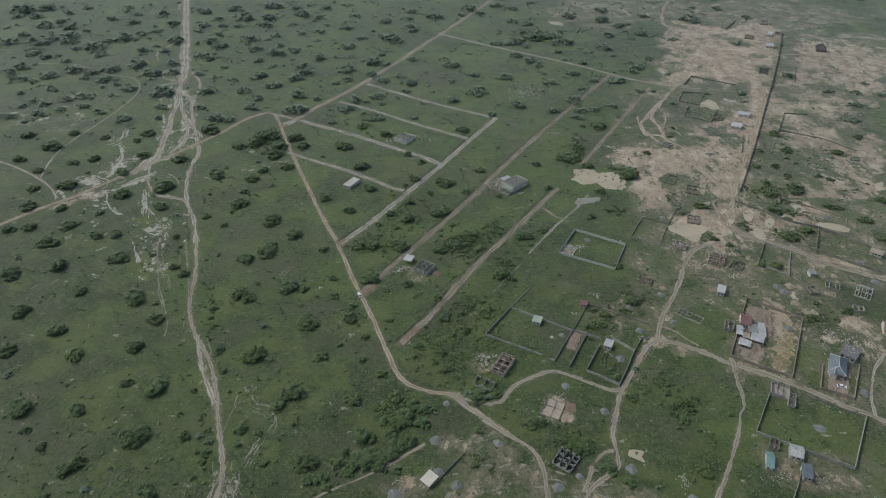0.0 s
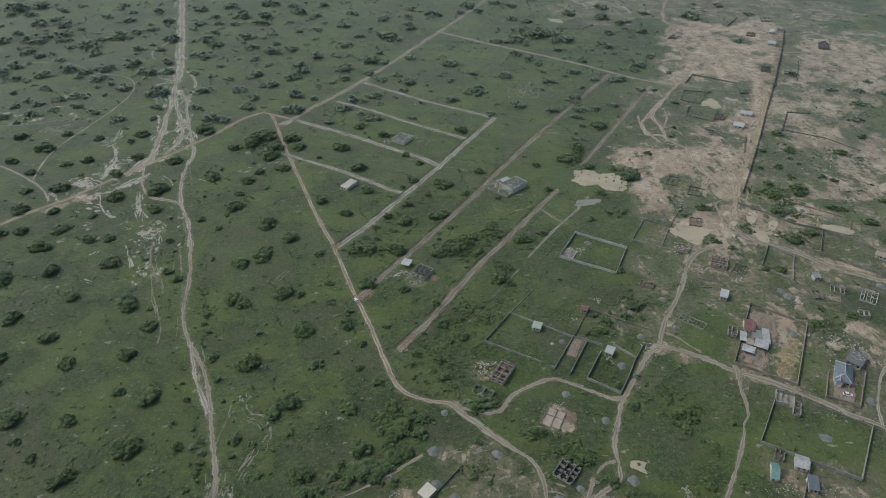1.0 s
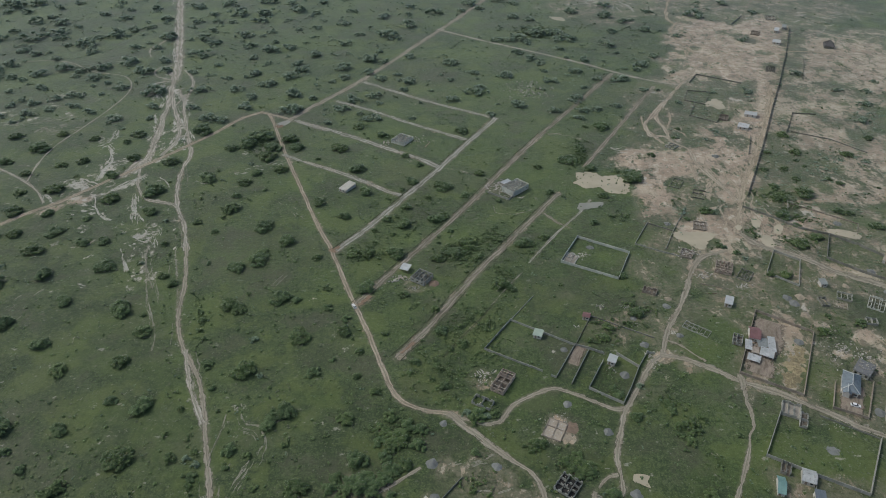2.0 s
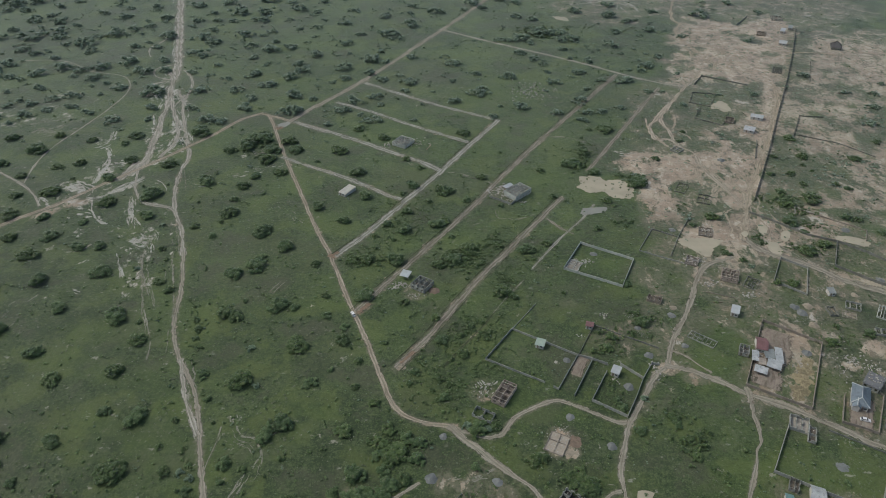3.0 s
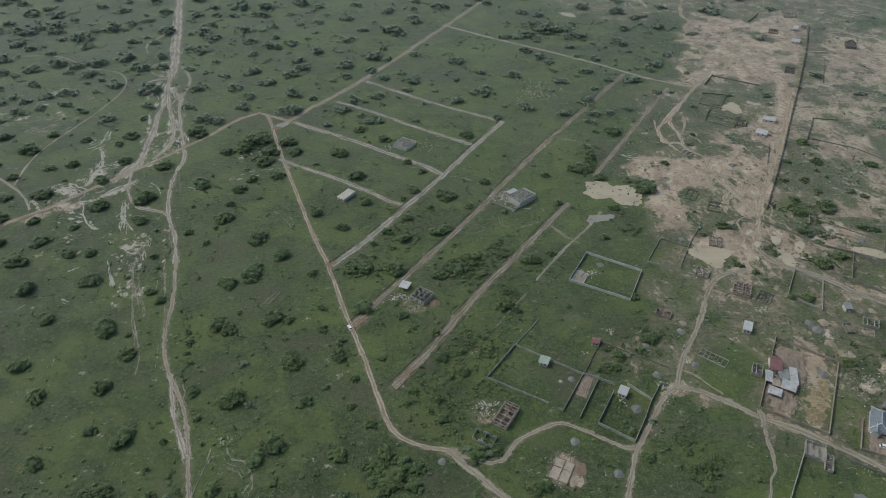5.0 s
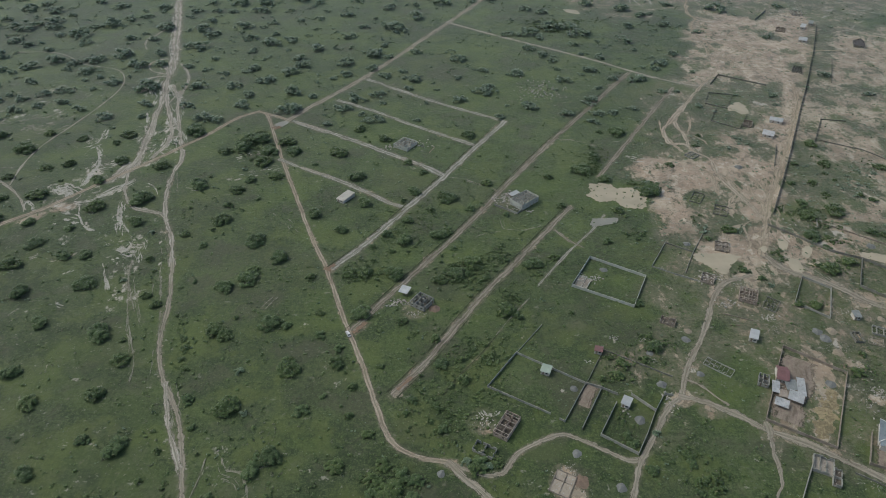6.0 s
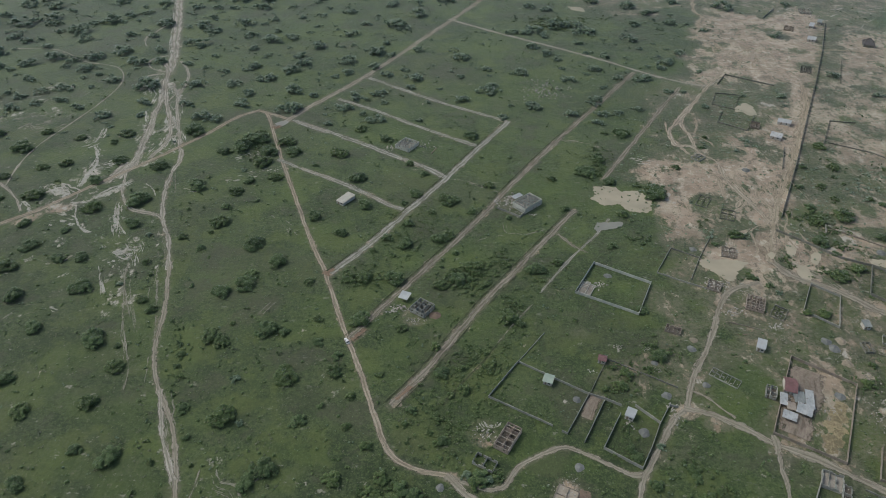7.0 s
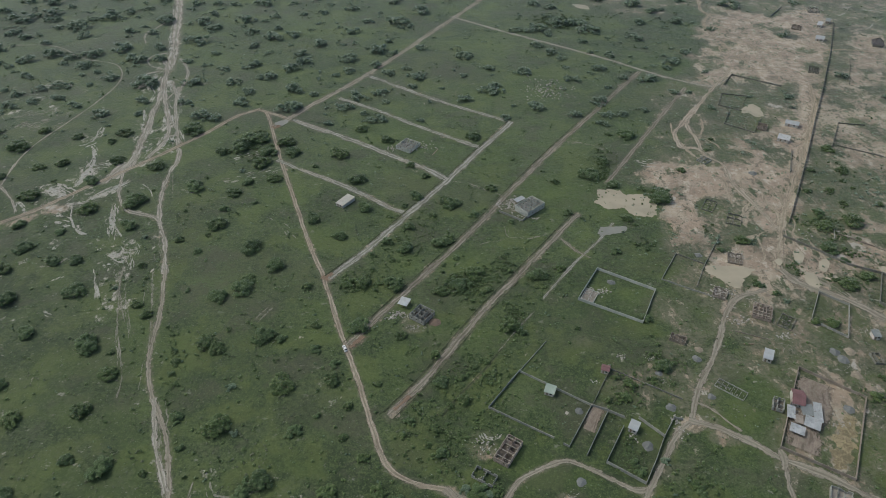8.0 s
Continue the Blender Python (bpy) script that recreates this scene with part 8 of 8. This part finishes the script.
FAR_MIDDLE_a = [(-311.9, 916.4, 8.9), (-283, 868.2, 11.6), (-257, 919.9, 10.5), (-249.5, 870.4, 10.1), (-246.1, 839.7, 9.8), (-281.3, 836.9, 5.2), (-202.9, 885, 10.2),
    (-221.3, 918.7, 6.4), (-181.5, 917.4, 6.4), (-179.6, 872.3, 5.4), (-211.8, 842.8, 3.7), (-165.2, 838, 3), (-133.1, 877.4, 6.2), (-92.9, 853.9, 6.8), (-57.8, 894.1,
    6.3), (-60, 863.7, 5.3), (-30.1, 869.8, 8.4), (-57.3, 815.4, 9.5), (-137.3, 823, 6.6), (-170, 810, 5.1), (-103.8, 812.3, 2.9), (-114.8, 783.6, 4.9), (-79.1, 774.9,
    10.5), (-253.8, 782.9, 8.5), (-230.6, 780, 3.5), (-221.9, 795.2, 5), (-191.7, 803.6, 5), (-171.1, 774.2, 3.5), (-237.2, 743.6, 6.1), (-210.1, 728.5, 8.7)]
FAR_MIDDLE_b = [(-209.8, 755.7, 4.8), (-188.8, 736.2, 7.4), (-128.5, 746.2, 6.8), (-277.8, 756, 5.5), (-155, 712.9, 7.9), (-169, 683.8, 6.3), (-92.1, 697.4, 8.4), (-85,
    722.6, 4.6), (-75.8, 690.4, 4.4), (-48.3, 706.2, 5.8), (-120.4, 672.1, 7.5), (-162.1, 664.3, 7.4), (-171.1, 647.7, 7.3), (-211.8, 654.3, 6.7), (-221.3, 705.3, 5.2),
    (-204.1, 685.1, 2.5), (-235.6, 645.1, 4.2), (-190.2, 626.3, 7.7), (-91.4, 659.7, 6.1), (-113.7, 644.4, 5.4), (-124.3, 634.3, 3.6), (-74.6, 640.5, 5.4), (-60.6, 651.1,
    3.6), (-47.5, 632.6, 7.1), (-216.5, 614.6, 6.4), (-155.9, 600, 7.5), (-137.2, 589.2, 4.5), (-79.3, 596.8, 5.7), (-100.3, 585.6, 6.7), (-52.1, 610.6, 4)]
FAR_MIDDLE_c = [(-23.5, 609.5, 2.3), (-199, 569.1, 6.6), (-197, 593.7, 5.1), (-151.1, 562.1, 9.3), (-106, 565.8, 6), (-88.8, 555.8, 3.2), (-74.1, 543.2, 5.8), (-72.2,
    579.8, 3.3), (-115.2, 536.3, 3.7), (-213, 541.3, 5.8), (-33.8, 580.7, 2.2), (-37.6, 544.7, 3.2)]
FAR_MIDDLE = FAR_MIDDLE_a + FAR_MIDDLE_b + FAR_MIDDLE_c
FAR_EAST_a = [(-6.7, 685, 7), (-6.5, 637, 3.6), (21.9, 604.5, 7.5), (25.1, 614.4, 5.8), (-3.5, 585.6, 5.6), (17.5, 656.2, 4.9), (51.6, 757.7, 6.1), (74, 761.7, 9.7),
    (92.9, 782.9, 9.9), (116.9, 782.3, 9.9), (124.7, 763, 8.3), (94.6, 836.3, 6.7), (73.7, 849.3, 6.7), (78, 907.9, 7.1), (59.4, 922.8, 7.2), (19.6, 906.4, 8.7), (7.6,
    878.7, 6.2), (34.5, 886, 6.2), (83.1, 748.9, 4.7), (116.9, 727.9, 4.6), (135.4, 765.7, 4.1), (150.2, 870, 8.4), (81.2, 694.3, 5.7), (67.2, 716, 6.5), (52.9, 646.9,
    7.2), (92.4, 681.6, 4.4), (93.2, 660.9, 3), (95.8, 632.6, 5.3), (125.6, 656.6, 5.5), (123, 701.2, 3.2)]
FAR_EAST_b = [(140.4, 693.1, 5.7), (143.4, 638.3, 4.2), (59, 574.2, 6.1), (89.7, 559.6, 5.4), (114.9, 585.8, 6.1), (116.5, 561.3, 4.9), (111.4, 545.2, 4.2), (128.1,
    615.9, 3.5), (150.6, 571.6, 3.8), (132.6, 561.7, 4.3), (30.8, 552, 4.8), (40.1, 575.4, 2.2), (168.5, 633.5, 7.1), (190.1, 786.9, 6.3), (209, 828.3, 6.6), (220.7,
    832.2, 4.4), (247.5, 870.2, 6.9), (228.9, 791.4, 7.1), (174.1, 739.3, 6.7), (179, 713.2, 3.2), (198.3, 674.6, 7.5), (189.8, 662.3, 4.3), (217.4, 701.7, 5.1), (182.9,
    606.7, 4), (197.4, 608, 2.8), (87.6, 610.6, 2.3), (196, 895.5, 8.6), (191.5, 850.7, 8.3), (304.5, 849.7, 9.7), (354.5, 901.1, 6.3)]
FAR_EAST_c = [(326.7, 909.7, 3.9), (382.6, 862.6, 6), (261.3, 770, 4.8), (332.5, 752.3, 5.4), (282.2, 602.1, 4), (277.8, 581.5, 2.2), (248.5, 600.6, 2.3), (224, 655, 3),
    (208.7, 577.6, 3.8), (348.8, 649, 5.4), (320.9, 621.9, 2.3), (380.1, 570.8, 4.9), (369.8, 605.7, 4.5), (398.7, 602.3, 4.5), (416.7, 626.3, 3.5), (416.2, 593.9, 5),
    (359.6, 534.9, 4.7)]
FAR_EAST = FAR_EAST_a + FAR_EAST_b + FAR_EAST_c

LABELS = {"large": "large dense dark-green bush standing in grass", "medium": "rounded dark-green bush standing in grass", "small": "small low green bush in grass"}
kinds = {"large": [bush(100 + s, 5.0, 44, 44, 0.34, (leaf_green, leaf_low, leaf_green, leaf_low)[s], LABELS["large"]) for s in range(4)],
         "medium": [bush(120 + s, 3.2, 30, 40, 0.27, (leaf_green, leaf_low, leaf_green, leaf_low)[s], LABELS["medium"]) for s in range(4)],
         "small": [bush(140 + s, 1.8, 14, 28, 0.22, (leaf_low, leaf_green, leaf_grey_hazed, leaf_low)[s], LABELS["small"]) for s in range(4)]}
SIZES = {"large": 5.0, "medium": 3.2, "small": 1.8}
rng = random.Random(5)
used = set()
for x, y, r in WEST + MIDDLE + EAST:
    if r < 1.75:
        continue
    size = "large" if r > 3.9 else "medium" if r > 2.3 else "small"
    model = rng.choice(kinds[size])
    s = r / SIZES[size] * 1.32
    m = pose(x, y, 0, 0, 0, rng.uniform(0, 360)) @ Matrix.Diagonal((s, s * rng.uniform(0.85, 1.15), s * rng.uniform(0.68, 0.92), 1))
    if model.name in used:
        made = copy_thing(model, pose(x, y, 0))
    else:
        used.add(model.name)
        made = model
    made.matrix_basis = m
for size in kinds:
    for model in kinds[size]:
        if model.name not in used:
            for o in (*model.children_recursive, model):
                bpy.data.objects.remove(o)


def scatter(name, spots, seed, clump_count, leaves, leaf, core, material, label, category, flat=1.0):
    """Many bushes in one mesh: spots are x, y, radius."""
    rng = np.random.default_rng(seed)
    verts, tris, n = [], [], 0
    for x, y, r in spots:
        if clump_count:
            clumps = crown_clumps(rng, r, clump_count)
        else:
            clumps = [(np.array((0, 0, 0.4 * r)), 0.75 * r)]
        v, f = leaf_cloud(rng, clumps, leaves, leaf * r, core)
        v[:, 2] = np.maximum(v[:, 2] * flat, 0.01)
        verts.append(v + (x, y, 0))
        tris.append(f + n)
        n += len(v)
    ob = new(name, from_arrays(name, np.vstack(verts), np.vstack(tris), material))
    return tagged(ob, label, category, kind="stuff")


def free_spots(count, x0, x1, y0, y1, low, high, seed, sandy=0.3, patch=0.03):
    """Random spots off tracks, buildings, water and bare sand, in drifts."""
    g = np.random.default_rng(seed)
    at = np.stack([g.uniform(x0, x1, count), g.uniform(y0, y1, count)], 1)
    drift = np.array([noise.noise((x * patch, y * patch, seed)) for x, y in at])
    bare = np.maximum.reduce([field(at, SAND, 1.0), field(at, SAND_MORE, 1.0), field(at, SAND_SOFT, 0.5) + g.uniform(-0.4, 0.2, count)])
    keep = (drift + g.uniform(-0.35, 0.35, count) > 0) & (bare < sandy) & (near_tracks(at, 1.0) <= 0)
    for x, y, r in BUILT:
        keep &= np.hypot(at[:, 0] - x, at[:, 1] - y) > r + 0.3
    at = at[keep]
    size = low + (high - low) * g.uniform(0, 1, len(at)) ** 2.2
    return [(x, y, r) for (x, y), r in zip(at, size)]


scatter("far_bushes", [(x, y, r * 1.5) for x, y, r in FAR_WEST + FAR_MIDDLE + FAR_EAST], 200, 20, 16, 0.095, 0.78, leaf_grey_hazed, "greyish-green bushes dotted over far savanna, paled for haze", "bushes", 0.75)
scatter("small_bushes", [(x, y, r * 1.3) for x, y, r in WEST + MIDDLE + EAST if r < 1.75], 207, 6, 20, 0.14, 0.7, leaf_low, "small green bushes dotted in grass", "bushes")
beyond = free_spots(420, -450, -20, 430, 720, 0.9, 3.6, 231) + free_spots(1700, -1100, 1100, 930, 1900, 3.0, 8.0, 201) + free_spots(260, -1000, -560, 300, 930, 2.5, 7.0, 202) + free_spots(1200, -760, -150, 620, 960, 1.6, 6.5, 205) + free_spots(800, -150, 320, 640, 960, 1.2, 5.0, 206) + free_spots(700, 150, 720, 740, 1050, 1.2, 4.0, 208, 0.6) + free_spots(260, 560, 1000, 200, 930, 2.0, 6.0, 203)
scatter("far_bushes", beyond, 204, 10, 10, 0.12, 0.78, leaf_grey_hazed, "greyish-green bushes towards the horizon, paled for haze", "bushes", 0.72)
THICKETS = [(-26.7, 193.8, 9.7, 0, -0.7, 10.9), (-29.6, 175.3, 7.9, 0, -0.6, 8.2), (-45, 172.1, 14.4, 0, -0.7, 6.4), (-6.3, 234.7, 12.2, 0, -0.2, 20.3), (-20.4, 243.5,
    9.4, 0, -0.6, 13.9), (11.1, 208.5, 10, 0, 0.3, 7.7), (8.2, 345.5, 11.5, -0.1, 0.4, 17.5), (-144.6, 267.2, 3.3, -0, -12.5, 40.8), (-121.1, 181.6, 3.2, 0, -7.2, 22.9),
            (56.6, 180.4, 8, 0, 1.3, 8.4), (28.9, 310.5, 8.9, -0, 1.2, 18.5), (-39.5, 370.6, 22.1, -0.1, -1.5, 23.3), (-56.9, 342.4, 17.2, -0.1, -1.4, 13.8), (-10, 277.3, 16.8, -0, -0.4, 24.6), (101.3, 282.3, 18.5, -0, 3.6, 16.4)]
THICKETS_MORE = [(236.5, 354.7, 17.2, -0.1, 6.2, 14.3), (204.8, 319, 9, -0, 3.8, 9.3), (84, 262.1, 14.5, -0, 2.8, 15), (79.4, 222.3, 8.8, 0, 1.6, 8.2), (113.6, 172.6, 7.7, 0, 6.3, 19.8), (7.1, 169.2, 10.3, 0, 0.2, 7.9), (-58.6, 158.4, 13.9, 0.1, -1.4, 9), (12.8, 257.4, 19.2, -0, 1.1, 30.5),
                 (211.2, 266.9, 9.6, -0, 5.8, 12.6), (49.9, 341.9, 17.1, -0.1, 2, 20.9), (-37.3, 402.1, 25.5, -0.2, -1.5, 26), (100.9, 475.2, 14.1, -0.1, 5.1, 32.7)]


SAND_SCRUB_A = [(189.8, 516.2, 9, -0.1, 4.9, 18), (219.6, 515.9, 14.9, -0.2, 4.5, 14.3), (178.9, 413.1, 10.6, -0.1, 3.9, 13.1), (163.7, 428.2, 7.9, -0.1, 3.7, 13.8), (283.1, 603.1, 8.3, -0.1, 6.5, 18), (181, 392.4, 10.3, -0.1, 2.5, 8.1), (141.3, 445, 13.5, -0.1, 2.8, 12.6), (225.4, 568.7, 16, -0.2, 10.5, 35.2)]
SAND_SCRUB_B = [(158.2, 384.7, 8.1, -0.1, 3.3, 11.9), (174.8, 348.1, 5.7, -0, 2.3, 6.9), (206, 365.6, 7.8, -0, 2.7, 7.3), (339.8, 761.5, 13.3, -0.3, 6.1, 17.2), (284, 443.7, 19.9, -0.2, 10.9, 24.4), (281.2, 391.7, 12.2, -0.1, 5.1, 10.5), (315.8, 473, 18.5, -0.2, 10.1, 21.2), (374.8, 553.2, 20.6, -0.3, 20.5, 40.7)]
SAND_SCRUB = SAND_SCRUB_A + SAND_SCRUB_B


def thicket_spots(blobs, spacing, low, high, seed, inside=False):
    g = np.random.default_rng(seed)
    out = []
    for cx, cy, ax, ay, bx, by in blobs:
        count = int(4 * abs(ax * by - ay * bx) / spacing ** 2)
        u, v = g.normal(0, 0.5, count), g.normal(0, 0.5, count)
        at = np.stack([cx + u * ax + v * bx, cy + u * ay + v * by], 1)
        keep = near_tracks(at, 1.0) <= 0
        for x, y, r in () if inside else BUILT:
            keep &= np.hypot(at[:, 0] - x, at[:, 1] - y) > r + 0.3
        out += [(x, y, low + (high - low) * g.uniform() ** 2) for x, y in at[keep]]
    return out


scatter("thicket", thicket_spots(THICKETS + THICKETS_MORE, 2.9, 0.6, 1.9, 221), 222, 2, 13, 0.28, 0.7, leaf_low, "dense low green thicket in grass", "scrub", 0.8)
TREES = [(97.3, 791.4, 29.7, 0.6, 2.2, 23.7), (200.7, 362.8, 4.2, 0.1, 3.5, 9.3), (222.8, 352.4, 9.5, 0.3, 2.3, 5.5), (164.7, 336.5, 3.0, 0.1, 1.3, 4.2), (173.7, 348.8, 4.8, 0.1, 1.8, 5.5),
    (176.4, 319.7, 3.2, 0.1, 2.1, 5.8), (239.4, 379.0, 14.3, 0.4, 1.6, 3.7), (159.6, 399.9, 3.8, 0.1, 1.5, 5.3), (111.5, 382.6, 8.0, 0.2, 1.2, 6.3),
    (4.0, 337.6, 18.5, 0.1, 0.1, 15.7), (23.2, 354.7, 9.6, 0.1, 0.5, 11.5), (100.8, 473.2, 7.2, 0.0, 4.2, 27.2), (16.1, 208.1, 8.0, 0.1, 0.2, 6.0),
    (34.7, 187.7, 5.5, 0.1, 0.4, 4.1), (51.6, 180.0, 5.9, 0.1, 0.6, 4.5), (-28.0, 199.0, 11.5, 0.1, -0.6, 7.6), (-60.2, 336.0, 12.2, 0.1, -0.9, 7.1),
    (28.8, 317.1, 7.5, 0.1, 0.4, 7.7), (11.5, 275.1, 12.5, 0.1, 0.2, 10.1), (-164.3, 495.1, 16.1, 0.0, -5.1, 20.8), (74.9, 254.3, 4.7, 0.0, 1.0, 5.8),
    (80.0, 234.9, 4.5, 0.1, 1.0, 5.3), (111.4, 198.3, 8.7, 0.1, 2.4, 8.2), (103.2, 215.8, 5.4, 0.1, 1.6, 6.2), (99.3, 271.5, 6.8, 0.1, 1.2, 5.4),
    (202.0, 266.0, 6.6, 0.1, 2.0, 4.3), (234.2, 410.7, 15.2, 0.1, 4.3, 10.8), (243.9, 396.1, 13.2, 0.1, 2.8, 6.5), (133.0, 444.0, 11.9, 0.0, 1.5, 6.9),
    (108.7, 285.2, 9.5, 0.1, 0.9, 3.8)]
scatter("tall_thicket", thicket_spots(TREES, 3.5, 1.3, 3.0, 251), 252, 7, 14, 0.17, 0.65, leaf_low, "dense dark-green thicket of shrubs in grass", "scrub", 0.9)
ROOMS = [(77.2, 227.4, 6.9, 0.1, 2, 10.8), (79, 230, 8, 0, 3, 11), (178.4, 318.2, 3.7, 0.1, 1.7, 4.8), (166.9, 425.5, 3.7, 0, 1.5, 5.5), (180.6, 415.7, 4, 0, 1.9, 6.1), (165.1, 380.7, 4.5, 0.1,
    1.4, 4.7), (331.2, 671.7, 6.3, 0, 3.7, 9.5), (152.7, 344.4, 4.2, 0.1, 1.4, 4.7), (213.9, 290.7, 3.1, 0, 1.3, 2.8), (234.3, 548.7, 12.3, 0.1, 3.7, 11.6), (203.1,
    317.5, 5.7, 0.1, 2.2, 5.3), (255.5, 340, 10.4, 0.1, 3.4, 6.9)]
scatter("weeds", thicket_spots(ROOMS, 1.9, 0.3, 0.8, 227, True), 228, 0, 14, 0.4, 0, leaf_low, "weeds growing inside roofless walls", "weeds", 0.6)
scatter("sand_scrub", thicket_spots(WEEDY + WEEDY_EAST + WEEDY_SOUTH, 7.0, 0.5, 2.2, 229), 230, 3, 9, 0.26, 0.8, leaf_grey_hazed, "sparse green scrub on bare sand", "scrub", 0.5)
scatter("sand_scrub", thicket_spots(SAND_SCRUB, 6.5, 0.8, 3.4, 223), 224, 4, 9, 0.26, 0.8, leaf_grey_hazed, "sparse green scrub on bare sand", "scrub", 0.5)
scatter("sand_scrub", free_spots(5200, 110, 520, 340, 860, 0.45, 2.4, 241, 2.0, 0.045), 242, 2, 8, 0.34, 0.6, leaf_grey_hazed, "small weeds and low scrub on bare sand", "scrub", 0.5)
scatter("dry_tussocks", free_spots(9000, -330, -60, 130, 460, 0.25, 0.9, 225, patch=0.03) + free_spots(3500, -60, 260, 130, 260, 0.25, 0.8, 226, patch=0.03), 226, 0, 8, 0.5, 0, leaf_dry, "greyish dry grass tussocks", "grass", 0.6)
scatter("low_scrub", free_spots(6500, -620, 600, 400, 950, 0.7, 2.6, 211), 212, 2, 8, 0.3, 0.85, leaf_low, "low green scrub scattered in far grass", "scrub")
scatter("low_scrub", free_spots(9000, -330, 330, 130, 420, 0.35, 1.4, 213, patch=0.02), 214, 0, 16, 0.36, 0.75, leaf_low, "low green scrub and tussocks scattered in grass", "scrub", 0.6)
scatter("dark_scrub", free_spots(1700, -190, 240, 380, 760, 0.8, 2.6, 251, patch=0.025), 252, 2, 12, 0.24, 0.75, leaf_low, "dark low shrubs scattered over grassy plots", "scrub", 0.8)
scatter("dark_scrub", free_spots(2000, -330, 330, 130, 520, 0.6, 1.9, 215, patch=0.03), 216, 2, 11, 0.28, 0.7, leaf_grey_hazed, "dark low scrub scattered in grass", "scrub", 0.75)
scatter("dark_scrub", free_spots(3600, -420, 330, 150, 620, 0.7, 1.7, 243, patch=0.05), 244, 3, 8, 0.26, 0.65, leaf_green, "small dark shrubs dotted in grass", "scrub", 0.9)
scatter("grass_tufts", free_spots(20000, -260, 260, 130, 340, 0.15, 0.5, 217, patch=0.05), 218, 0, 5, 0.6, 0, leaf_low, "tall grass tufts", "grass")
